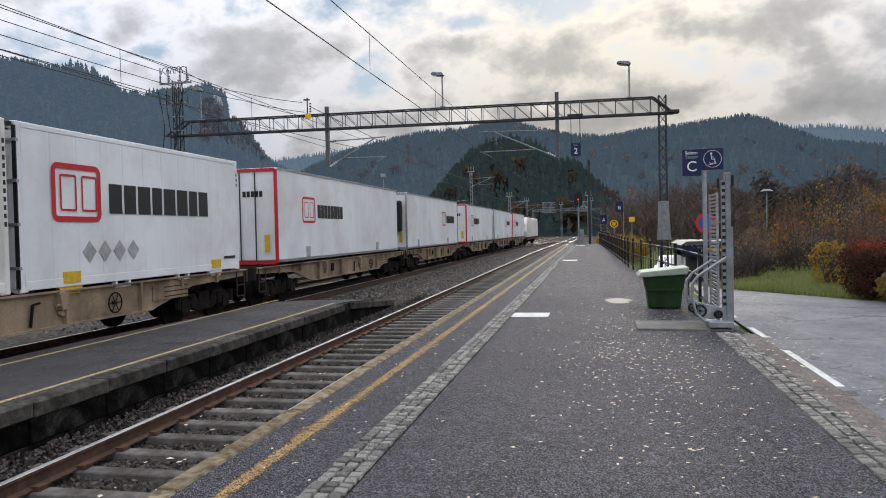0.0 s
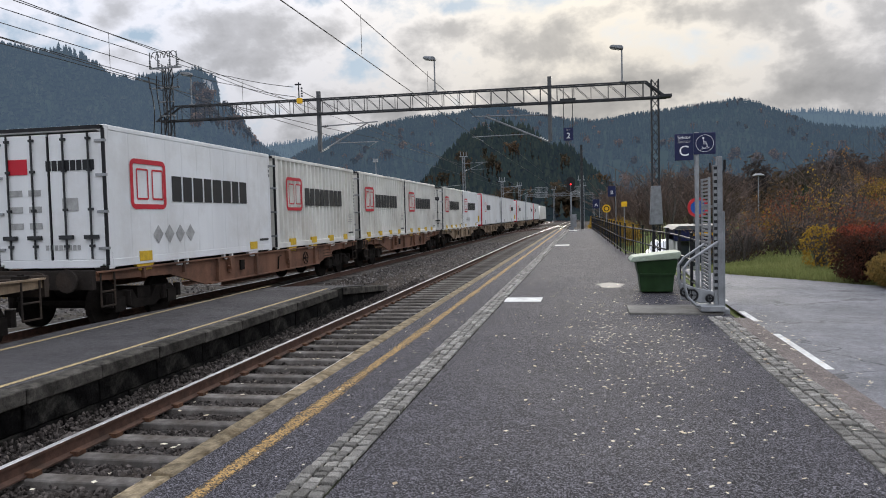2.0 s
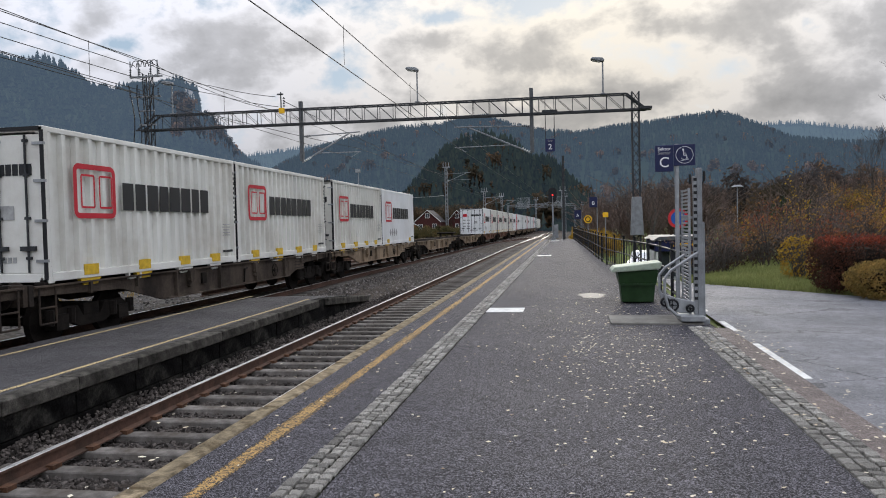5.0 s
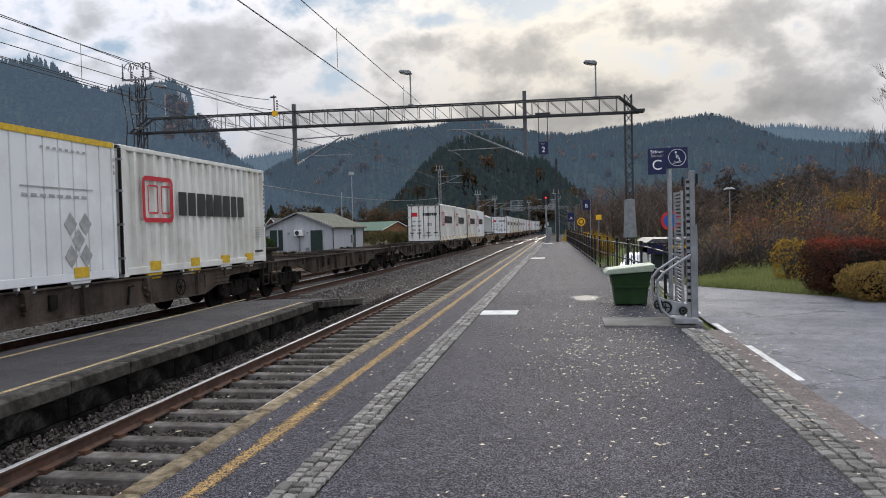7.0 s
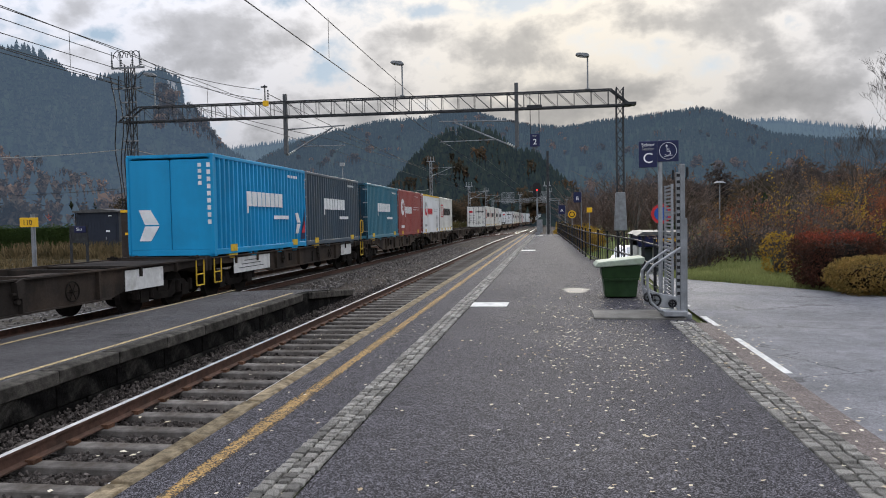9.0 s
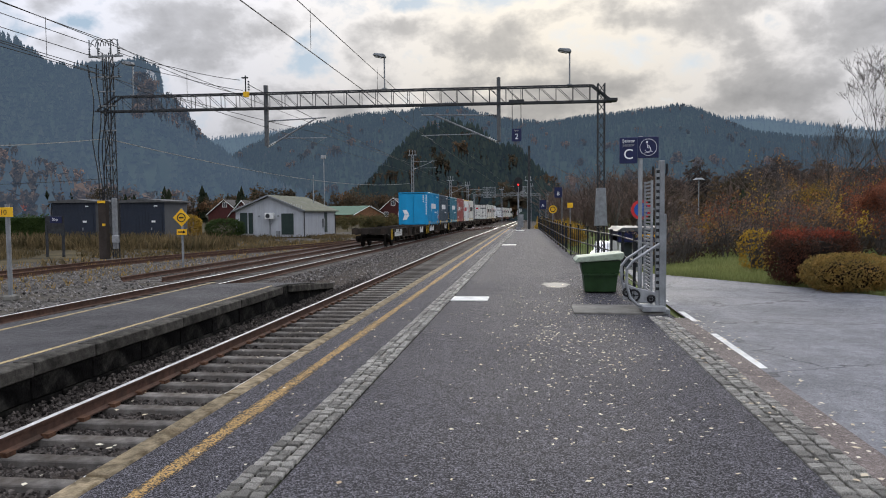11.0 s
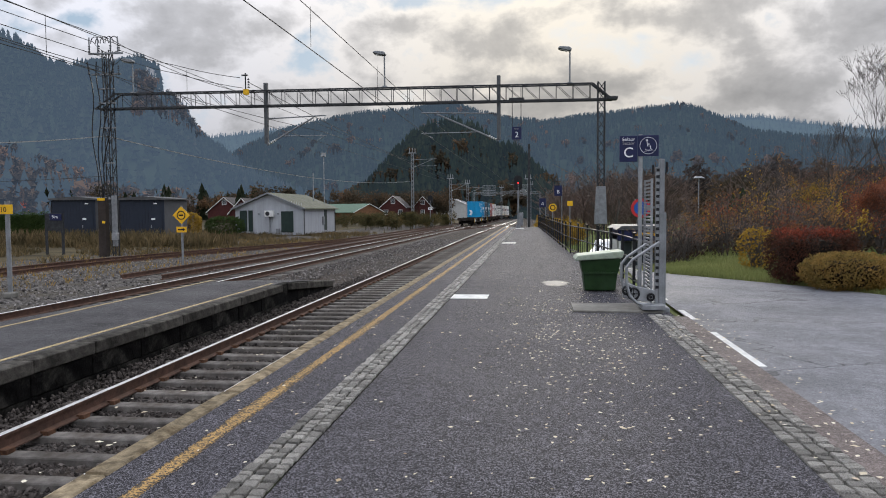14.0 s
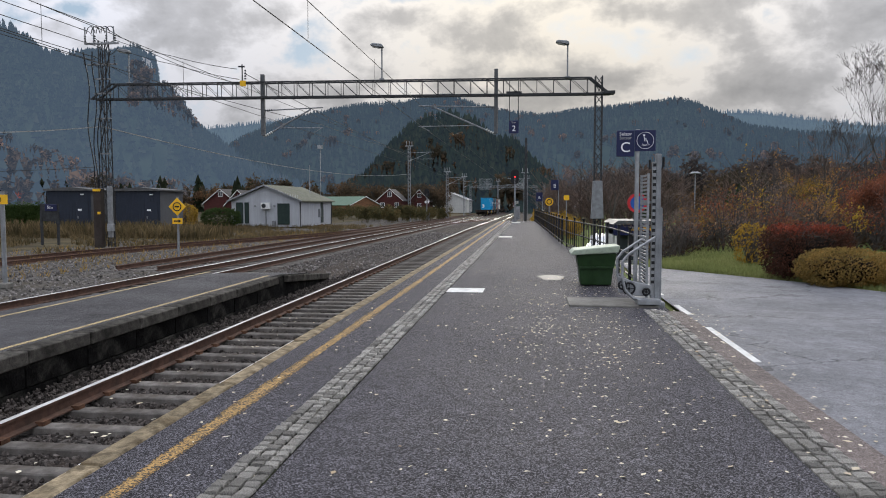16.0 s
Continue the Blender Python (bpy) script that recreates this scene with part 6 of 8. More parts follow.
post_sign(2.25, 60.2, -0.6, 4.1, letter_plate("B"), "navy sector B sign on a grey post")
post_sign(1.1, 70, -0.7, 3.3, letter_plate("A"), "navy sector A sign on a grey post")
post_sign(2.75, 56.9, -0.9, 3.1, small_yellow, "small yellow sign on a post")
post_sign(1.55, 62, -0.9, 2.9, orange_disc, "orange warning disc on a post")
post_sign(-14.65, 28.6, ground_z(-14.65, 28.6), 2.6, diamond, "yellow diamond speed sign with arrow plate", r=0.05)
post_sign(-14.2, 17.95, ground_z(-14.2, 17.95), 2.62, speed_board, "yellow speed board lettered 110", r=0.06)


def build_track_sign():
    s = thing("track_number_sign", pose(-0.8, GY, 4.8), "navy hanging track sign lettered 2", "sign")
    p = sign_plate(s, "plate", 0.44, 0.58, 0, -0.1, 0.27, M_NAVY, "navy plate")
    letters("number", "2", 0.36, pose(0, -0.12, 0.19, 90), M_WHITE, p)
    letters("word", "Spor", 0.11, pose(0, -0.12, 0.47, 90), M_MARKGREY, p)
    bm = bmesh.new()
    for x in (-0.2, 0.2):
        rod(bm, (x, -0.1, 0.56), (x, -0.1, 2.35), 0.018, 6)
    box(bm, 0, -0.1, 1.82, 0.7, 0.12, 0.1)
    part("hanger", bm, M_DARK, s)


build_track_sign()


def build_name_sign():
    s = thing("station_name_sign", pose(-24.9, 34.6, -0.6), "low navy station sign lettered Sira on two posts", "sign")
    bm = bmesh.new()
    for x in (-0.32, 0.6):
        box(bm, x, 0.05, 0.85, 0.12, 0.08, 1.7)
    part("post", bm, M_DARK, s)
    p = sign_plate(s, "plate", 0.66, 0.34, 0.25, 0.0, 1.95, M_NAVY, "navy name plate")
    letters("name", "Sira", 0.22, pose(0.22, -0.02, 1.96, 90), M_WHITE, p)
    bm = bmesh.new()
    box(bm, 0.14, 0.05, 1.7, 1.04, 0.04, 0.9)
    part("backing", bm, M_DARK, s)


build_name_sign()


def build_noparking():
    s = thing("no_stopping_sign", pose(3.35, 23.5, -0.5), "round blue and red road sign on a post", "sign")
    bm = bmesh.new()
    rod(bm, (0, 0, 0), (0, 0, 2.5), 0.035, 8)
    part("post", bm, M_GALV, s)
    bm = bmesh.new()
    rod(bm, (0, -0.03, 2.1), (0, -0.05, 2.1), 0.31, 24)
    part("rim", bm, M_RED, s, "red rim")
    bm = bmesh.new()
    rod(bm, (0, -0.05, 2.1), (0, -0.06, 2.1), 0.22, 24)
    part("disc", bm, M_BLUE, s, "blue disc")


build_noparking()


# ---- buildings ----
# one cladding in two painted tones: front in shade, other walls lit
M_SHED = material("shaded_grey_cladding", (0.02, 0.026, 0.04), 0.6, 0, 0.12, 2, 40, 0.08)
M_SHEDL = material("lit_grey_cladding", (0.075, 0.078, 0.085), 0.65, 0, 0.12, 2, 40, 0.08)
M_FELT = material("roof_felt", (0.09, 0.09, 0.09), 0.9, 0, 0.2, 3, 50, 0.2)
M_HUTW = material("pale_grey_boards", (0.40, 0.415, 0.44), 0.75, 0, 0.1, 2, 50, 0.1, (0.33, 0.33, 0.33), 0.4, streak=True)
M_HUTROOF = material("mossy_grey_roof", (0.115, 0.12, 0.085), 0.9, 0, 0.25, 2, 40, 0.3, (0.16, 0.16, 0.15), 0.6)
M_HDOOR = material("dark_green_door", (0.02, 0.035, 0.03), 0.6, 0, 0.15, 3, 40, 0.05)
M_REDWOOD = material("barn_red_boards", (0.062, 0.017, 0.015), 0.8, 0, 0.2, 2, 40, 0.15)
M_ROOFRED = material("red_tiles", (0.22, 0.06, 0.045), 0.85, 0, 0.25, 3, 30, 0.3)
M_ROOFGREEN = material("green_sheet_roof", (0.10, 0.16, 0.11), 0.7, 0, 0.15, 2, 30, 0.1)
M_ROOFDARK = material("dark_tiles", (0.06, 0.055, 0.055), 0.85, 0, 0.25, 3, 30, 0.3)
M_PANE = material("window_glass", (0.05, 0.06, 0.07), 0.1, 0, 0.05, 3, 30, 0, spec=0.6)
M_TRIM = material("white_trim", (0.7, 0.7, 0.68), 0.7, 0, 0.06, 3, 40, 0)
M_OCHRE = material("weathered_timber", (0.2, 0.10, 0.05), 0.85, 0, 0.3, 2, 40, 0.2)
M_PALE = material("cream_cladding", (0.5, 0.5, 0.48), 0.8, 0, 0.1, 2, 40, 0.05)


def build_shed(x, y, label):
    s = thing("equipment_shed", pose(x, y, ground_z(x, y) - 0.03), label, "shed", "equipment sheds")
    bm = bmesh.new()
    box(bm, 0, 1.7, 1.6, 3.5, 3.5, 3.2)
    part("wall", bm, M_SHEDL, s)
    bm = bmesh.new()
    for i in range(14):
        box(bm, -1.62 + i * 0.25, -0.065, 1.62, 0.235, 0.03, 3.1)
    part("front_cladding", bm, M_SHED, s, "vertical cladding in a painted shaded tone")
    bm = bmesh.new()
    prism(bm, [(-1.95, 3.17), (1.95, 3.17), (1.95, 3.27), (0.2, 3.45), (-1.95, 3.31)], -0.25, 3.75, "y")
    part("roof", bm, M_FELT, s)
    bm = bmesh.new()
    box(bm, 1.1, -0.1, 1.25, 0.95, 0.05, 2.2)
    soften(bm, 0.01)
    d = part("door", bm, M_SHED, s, "dark steel door")
    bm = bmesh.new()
    box(bm, 0.75, -0.15, 1.2, 0.05, 0.06, 0.2)
    part("handle", bm, M_STEEL, d)
    bm = bmesh.new()
    box(bm, 0.9, -0.14, 1.75, 0.3, 0.02, 0.14)
    box(bm, 1.1, -0.14, 2.9, 0.26, 0.02, 0.08)
    part("notice", bm, M_WHITE, s, "small white notices")
    bm = bmesh.new()
    rod(bm, (-1.78, -0.1, 0.1), (-1.78, -0.1, 3.15), 0.04, 8)
    part("downpipe", bm, M_BLACK, s)


build_shed(-34.3, 50.3, "dark grey clad equipment shed in dry grass")
build_shed(-29.0, 50.6, "dark grey clad equipment shed beside the cable mast")


def gabled(name, x, y, w, d, eave, peak, wallm, roofm, label, rz=0, over=0.35, trim=None, windows=(), group="", category="house"):
    """A house with its ridge along its own y: walls, two roof slopes, barge boards, windows with panes."""
    h = thing(name, pose(x, y, ground_z(x, y) - 0.06, 0, 0, rz), label, category, group)
    bm = bmesh.new()
    prism(bm, [(-w / 2, 0), (w / 2, 0), (w / 2, eave), (0, peak - 0.08), (-w / 2, eave)], 0, d, "y")
    part("wall", bm, wallm, h)
    k = (peak - eave) / (w / 2)
    for s in (-1, 1):
        bm = bmesh.new()
        prism(bm, [(0, peak), (s * (w / 2 + over), eave - k * over), (s * (w / 2 + over), eave - k * over + 0.12), (0, peak + 0.12)], -over, d + over, "y")
        part("roof", bm, roofm, h)
        bm = bmesh.new()
        prism(bm, [(0, peak - 0.02), (s * (w / 2 + over), eave - k * over - 0.02), (s * (w / 2 + over), eave - k * over + 0.14), (0, peak + 0.14)], -over - 0.05, -over - 0.004, "y")
        part("barge_board", bm, trim or M_TRIM, h)
    for side, a, z, ww, hh in windows:
        win = part("window", frame_mesh(side, a, z, ww, hh, w, d), M_TRIM, h, "white framed window")
        bm = bmesh.new()
        if side == "f":
            box(bm, a, -0.03, z, ww - 0.12, 0.03, hh - 0.12)
        else:
            box(bm, w / 2 + 0.03, a, z, 0.03, ww - 0.12, hh - 0.12)
        part("pane", bm, M_PANE, win, "dark pane")
    return h


def frame_mesh(side, a, z, ww, hh, w, d):
    bm = bmesh.new()
    for da, dz, sa, sz in ((-ww / 2, 0, 0.1, hh), (ww / 2, 0, 0.1, hh), (0, hh / 2, ww, 0.1), (0, -hh / 2, ww, 0.1), (0, 0, 0.05, hh)):
        if side == "f":
            box(bm, a + da, -0.04, z + dz, sa, 0.06, sz)
        else:
            box(bm, w / 2 + 0.04, a + da, z + dz, 0.06, sa, sz)
    return bm


def build_hut():
    h = gabled("station_hut", -26.3, 69.3, 7.0, 11.5, 2.65, 4.1, M_HUTW, M_HUTROOF, "pale grey boarded hut with a mossy gable roof", trim=M_GALV, category="hut")
    for x, w2, z in ((-2.65, 0.75, 1.3), (-1.9, 0.45, 1.3), (1.9, 1.25, 1.2)):
        bm = bmesh.new()
        box(bm, x, -0.04, z + 0.1, w2, 0.06, 2.1)
        soften(bm, 0.01)
        d = part("door", bm, M_HDOOR, h, "dark green door")
    bm = bmesh.new()
    for i in range(28):
        box(bm, -3.38 + i * 0.25, -0.012, 3.05, 0.025, 0.024, max(0.05, 0.7 + 1.0 - abs(-3.38 + i * 0.25) * 0.42) * 0.9)
    for i in range(28):
        box(bm, -3.38 + i * 0.25, -0.01, 1.3, 0.02, 0.02, 2.55)
    part("batten", bm, M_HUTW, h)
    bm = bmesh.new()
    box(bm, 0.15, -0.28, 2.12, 0.9, 0.36, 0.62)
    soften(bm, 0.03)
    u = part("air_conditioner", bm, M_TRIM, h, "white air conditioner")
    bm = bmesh.new()
    rod(bm, (0.02, -0.47, 2.12), (0.02, -0.49, 2.12), 0.22, 16)
    part("fan_grille", bm, M_DARK, u)
    bm = bmesh.new()
    for x in (-1.0, 1.0):
        rod(bm, (x, -0.05, 2.1), (x, -0.2, 2.1), 0.09, 8)
    rod(bm, (0.1, -0.1, 0.1), (0.1, -0.1, 1.8), 0.06, 6)
    box(bm, 0.95, -0.15, 0.35, 0.3, 0.25, 0.55)
    part("fittings", bm, M_GALV, h)
    bm = bmesh.new()
    box(bm, 3.53, 7.8, 1.35, 0.06, 0.9, 2.2)
    part("side_door", bm, M_HDOOR, h)
    bm = bmesh.new()
    box(bm, 3.6, 6.7, 1.3, 0.18, 0.5, 0.9)
    soften(bm, 0.02)
    part("meter_box", bm, M_GALV, h)
    bm = bmesh.new()
    rod(bm, (3.62, 11.2, 0), (3.62, 11.2, 2.6), 0.05, 6)
    rod(bm, (3.62, 0.05, 0), (3.62, 0.05, 2.6), 0.04, 6)
    part("downpipe", bm, M_BLACK, h)
    bm = bmesh.new()
    rod(bm, (1.8, 9, 3.2), (1.8, 9, 6.6), 0.05, 6)
    rod(bm, (2.6, 10.5, 3.0), (2.6, 10.5, 8.6), 0.05, 6)
    box(bm, 2.6, 10.4, 8.7, 0.5, 0.4, 0.4)
    part("aerial", bm, M_STEEL, h, "thin aerial poles on the roof")


build_hut()
gabled("outbuilding", -40.0, 172, 11, 15, 2.2, 4.2, M_OCHRE, M_ROOFGREEN, "weathered timber barn with a green sheet roof", rz=62)
gabled("house", -38.5, 195, 7, 9, 3.6, 6.6, M_REDWOOD, M_ROOFDARK, "dark red timber house with white trim", windows=(("f", 0, 5.2, 1.1, 1.3), ("f", -2, 2.2, 1.1, 1.3), ("f", 2, 2.2, 1.1, 1.3)))
gabled("house", -31.5, 203, 5.5, 8, 3.6, 6.6, M_REDWOOD, M_ROOFDARK, "narrow dark red house beside a mast", windows=(("f", 0, 5.0, 1.0, 1.2), ("f", 0, 2.2, 1.0, 1.2)))
gabled("house", -52.5, 125, 4.6, 8, 2.2, 4.7, M_REDWOOD, M_ROOFDARK, "small red timber house with white barge boards", windows=(("f", 0, 3.2, 0.8, 0.9),))
gabled("house", -67.0, 150, 7.5, 12, 2.4, 5.4, M_REDWOOD, M_ROOFDARK, "red timber house with a dark steep roof", windows=(("f", 0, 4.4, 0.9, 1.1),))
gabled("house", -118.0, 165, 8, 13, 2.8, 6.2, M_REDWOOD, M_ROOFRED, "low red house with a red tiled roof", rz=70)
gabled("house", -146.0, 175, 9, 12, 3.6, 7.6, M_PALE, M_ROOFDARK, "white timber house with a dark roof", windows=(("f", 0, 4.6, 1.0, 1.2),))
gabled("house", -152.0, 165, 9, 12, 3.4, 7.0, M_PALE, M_ROOFDARK, "white gabled house behind the hedge", rz=30)
gabled("warehouse", -25.0, 222, 11, 20, 4.0, 6.4, M_PALE, M_GALV, "pale sheet-clad warehouse by the bend", category="warehouse")


def build_kiosk():
    x, y = 5.75, 40.0
    k = thing("kiosk", pose(x, y, ground_z(x, y)), "small shop pavilion with a dark fascia and canopy", "kiosk")
    bm = bmesh.new()
    box(bm, 0, 2, 0.95, 2.6, 4, 1.9)
    part("wall", bm, M_PALE, k)
    bm = bmesh.new()
    prism(bm, [(-1.3, 1.6), (1.4, 1.6), (1.4, 2.2), (-1.3, 2.2)], -0.6, 4.2, "y")
    soften(bm, 0.03)
    f = part("fascia", bm, M_NAVY, k, "dark fascia")
    bm = bmesh.new()
    prism(bm, [(-1.4, 2.21), (1.5, 2.21), (1.35, 2.4), (-1.1, 2.4)], -0.7, 4.3, "y")
    part("roof", bm, M_POST, k)
    bm = bmesh.new()
    for i in range(5):
        box(bm, -0.45 + i * 0.24 + (0.12 if i > 3 else 0), -0.62, 1.95, 0.18, 0.02, 0.18)
    part("sign_bars", bm, M_YSIGN, f, "yellow sign blocks")
    for dx in (-0.85, 0.0, 0.85):
        bm = bmesh.new()
        box(bm, dx, -0.03, 0.9, 0.66, 0.05, 1.3)
        p = part("window", bm, M_PANE, k, "dark shop window")
    bm = bmesh.new()
    for dx in (-1.2, 1.3):
        rod(bm, (dx, -0.5, 0), (dx, -0.5, 1.6), 0.05, 8)
    part("canopy_post", bm, M_TRIM, k)
    bm = bmesh.new()
    box(bm, 0.1, 1.0, 2.58, 0.4, 0.4, 0.3)
    part("vent", bm, M_DARK, k)


build_kiosk()


def build_car(x, y, rz, mat, label):
    c = thing("parked_car", pose(x, y, ground_z(x, y) + 0.06, 0, 0, rz), label, "car", "parked cars")
    bm = bmesh.new()
    prism(bm, [(-2.1, 0.3), (-2.15, 0.75), (-1.2, 0.9), (1.9, 0.95), (2.1, 0.8), (2.1, 0.3)], -0.88, 0.88, "y")
    soften(bm, 0.07, 2)
    part("body", bm, mat, c)
    bm = bmesh.new()
    prism(bm, [(-1.15, 0.9), (-0.45, 1.42), (1.1, 1.46), (1.85, 0.95)], -0.76, 0.76, "y")
    soften(bm, 0.05, 2)
    part("cabin", bm, mat, c)
    bm = bmesh.new()
    for s in (-1, 1):
        prism(bm, [(-0.95, 0.95), (-0.4, 1.35), (1.0, 1.38), (1.5, 0.98)], s * 0.765 - 0.01, s * 0.765 + 0.01, "y")
    part("side_window", bm, M_PANE, c)
    for wx in (-1.35, 1.3):
        for s in (-1, 1):
            bm = bmesh.new()
            rod(bm, (wx, s * 0.72, 0.31), (wx, s * 0.9, 0.31), 0.31, 16)
            w = part("wheel", bm, M_BLACK, c)
            bm = bmesh.new()
            rod(bm, (wx, s * 0.88, 0.31), (wx, s * 0.915, 0.31), 0.19, 12)
            part("rim", bm, M_STEEL, w)


build_car(4.9, 50, 78, material("white_car_paint", (0.7, 0.71, 0.72), 0.25, 0, 0.04, 3, 30, 0), "white car parked below the railing")
build_car(8.6, 62, 80, material("silver_car_paint", (0.4, 0.42, 0.43), 0.3, 0.4, 0.04, 3, 30, 0), "silver car parked by the kiosk")
# round-topped street lamp behind the bushes
s = thing("street_lamp", pose(13.5, 62, ground_z(13.5, 62)), "tall grey street lamp beyond the thicket", "lamp")
bm = bmesh.new()
rod(bm, (0, 0, 0), (0, 0, 6.0), 0.045, 8)
part("pole", bm, M_GALV, s)
bm = bmesh.new()
rod(bm, (0, 0, 6.0), (0, 0, 6.15), 0.5, 12, 0.25)
part("head", bm, M_GALV, s)


# ---- hills and woods ----
class Soup:
    """Many small pieces gathered into one mesh."""

    def __init__(self):
        self.v, self.f = [], []

    def tri(self, a, b, c):
        k = len(self.v)
        self.v += [tuple(a), tuple(b), tuple(c)]
        self.f.append((k, k + 1, k + 2))

    def quad(self, a, b, c, d):
        k = len(self.v)
        self.v += [tuple(a), tuple(b), tuple(c), tuple(d)]
        self.f.append((k, k + 1, k + 2, k + 3))

    def tube(self, a, b, r1, r2, n=4):
        a, b = Vector(a), Vector(b)
        d = (b - a).normalized()
        s = d.orthogonal().normalized()
        u = d.cross(s)
        k = len(self.v)
        for p, r in ((a, r1), (b, r2)):
            for i in range(n):
                t = 2 * math.pi * i / n
                self.v.append(tuple(p + (s * math.cos(t) + u * math.sin(t)) * r))
        for i in range(n):
            j = (i + 1) % n
            self.f.append((k + i, k + j, k + n + j, k + n + i))

    def leaf(self, p, size):
        p = Vector(p)
        d = Vector((random.gauss(0, 1), random.gauss(0, 1), random.gauss(0, 1))).normalized()
        s = d.orthogonal().normalized()
        e = d.cross(s)
        l, w = size * random.uniform(0.7, 1.3), size * random.uniform(0.35, 0.6)
        self.quad(p - s * l * 0.5, p + e * w * 0.5, p + s * l * 0.5, p - e * w * 0.5)

    def spruce(self, x, y, z, h, w):
        """A ragged cone of drooping tiers."""
        for t in range(4):
            z0, z1 = z + h * (0.06 + 0.23 * t), z + h * (0.36 + 0.215 * t)
            r = w * (1 - 0.22 * t) * random.uniform(0.85, 1.1)
            k = len(self.v)
            n, a0 = 6, random.uniform(0, 6)
            for i in range(n):
                a = a0 + 2 * math.pi * i / n
                rr = r * random.uniform(0.65, 1.2)
                self.v.append((x + rr * math.cos(a), y + rr * math.sin(a), z0 + random.uniform(-0.04, 0.05) * h))
            self.v.append((x, y, min(z1, z + h)))
            self.f += [(k + i, k + (i + 1) % n, k + n) for i in range(n)]

    def crown(self, x, y, z, h, w, n, size):
        """A broadleaf crown of clumps with gaps."""
        lobes = [(random.gauss(0, 0.3) * w, random.gauss(0, 0.3) * w, random.uniform(0.3, 0.82) * h, random.uniform(0.4, 0.65) * w) for _ in range(6)]
        for _ in range(n):
            lx, ly, lz, lr = random.choice(lobes)
            d = Vector((random.gauss(0, 1), random.gauss(0, 1), random.gauss(0, 0.8))).normalized() * lr * random.random() ** 0.4
            p = Vector((x + lx, y + ly, z + lz)) + d
            a, b, c = (Vector((random.gauss(0, 1), random.gauss(0, 1), random.gauss(0, 1))).normalized() * size * random.uniform(0.6, 1.2) for _ in range(3))
            self.tri(p + a, p + b, p + c)

    def mesh(self, name, mat):
        me = bpy.data.meshes.new(name)
        me.from_pydata(self.v, [], self.f)
        me.materials.append(mat)
        return me

    def stuff(self, name, mat, label, category):
        return tagged(new(name, self.mesh(name, mat)), label, category, kind="stuff")


# air haze painted into far slopes as blue glow, stronger with distance
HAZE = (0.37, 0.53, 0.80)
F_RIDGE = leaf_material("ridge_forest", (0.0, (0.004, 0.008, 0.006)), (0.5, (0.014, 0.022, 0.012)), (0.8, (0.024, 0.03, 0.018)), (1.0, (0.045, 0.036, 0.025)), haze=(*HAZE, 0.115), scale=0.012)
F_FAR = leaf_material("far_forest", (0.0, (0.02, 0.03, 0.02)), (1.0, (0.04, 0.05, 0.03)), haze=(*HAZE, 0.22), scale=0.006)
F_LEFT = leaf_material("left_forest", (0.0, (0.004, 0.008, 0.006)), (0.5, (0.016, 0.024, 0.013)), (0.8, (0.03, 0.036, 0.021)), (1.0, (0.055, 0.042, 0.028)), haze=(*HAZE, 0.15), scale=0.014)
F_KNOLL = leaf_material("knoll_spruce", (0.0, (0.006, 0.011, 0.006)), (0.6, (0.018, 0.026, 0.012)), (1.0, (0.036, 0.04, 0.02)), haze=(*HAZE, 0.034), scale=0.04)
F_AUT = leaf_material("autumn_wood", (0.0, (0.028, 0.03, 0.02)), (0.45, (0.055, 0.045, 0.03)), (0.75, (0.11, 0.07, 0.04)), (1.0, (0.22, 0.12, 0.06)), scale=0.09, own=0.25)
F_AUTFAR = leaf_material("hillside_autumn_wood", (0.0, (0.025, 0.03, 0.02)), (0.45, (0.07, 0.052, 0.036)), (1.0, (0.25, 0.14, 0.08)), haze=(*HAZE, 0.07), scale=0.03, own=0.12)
F_SPURG = leaf_material("village_spruce_green", (0.0, (0.012, 0.02, 0.01)), (1.0, (0.03, 0.036, 0.016)), scale=0.03)
F_SCRUB = leaf_material("green_brown_scrub", (0.0, (0.03, 0.035, 0.016)), (0.6, (0.08, 0.07, 0.03)), (1.0, (0.2, 0.13, 0.05)), scale=0.1)
F_AUTN = leaf_material("autumn_brown", (0.0, (0.09, 0.062, 0.04)), (0.5, (0.21, 0.12, 0.055)), (1.0, (0.42, 0.22, 0.07)), scale=0.1)
F_BARE = leaf_material("bare_twig_haze", (0.0, (0.085, 0.07, 0.066)), (1.0, (0.20, 0.14, 0.11)), scale=0.03)
F_WOOD = leaf_material("grey_brown_woods", (0.0, (0.045, 0.042, 0.042)), (0.6, (0.085, 0.066, 0.056)), (1.0, (0.16, 0.10, 0.06)), scale=0.05, own=0.3)
F_RUST = leaf_material("rust_leaves", (0.0, (0.085, 0.042, 0.03)), (0.6, (0.20, 0.075, 0.042)), (1.0, (0.34, 0.11, 0.05)), scale=0.8, own=0.4)
F_GOLD = leaf_material("golden_leaves", (0.0, (0.13, 0.09, 0.02)), (0.6, (0.33, 0.20, 0.03)), (1.0, (0.42, 0.30, 0.05)), scale=0.5)
F_OLIVE = leaf_material("olive_shrub", (0.0, (0.11, 0.09, 0.03)), (0.5, (0.26, 0.175, 0.055)), (1.0, (0.44, 0.26, 0.08)), scale=1.5)
F_RUSSET = leaf_material("russet_shrub", (0.0, (0.025, 0.016, 0.012)), (0.6, (0.075, 0.036, 0.024)), (1.0, (0.17, 0.055, 0.032)), scale=2.5)
F_REDTOP = leaf_material("red_shrub_top", (0.0, (0.05, 0.02, 0.014)), (0.5, (0.16, 0.04, 0.025)), (1.0, (0.36, 0.08, 0.04)), scale=2.5)
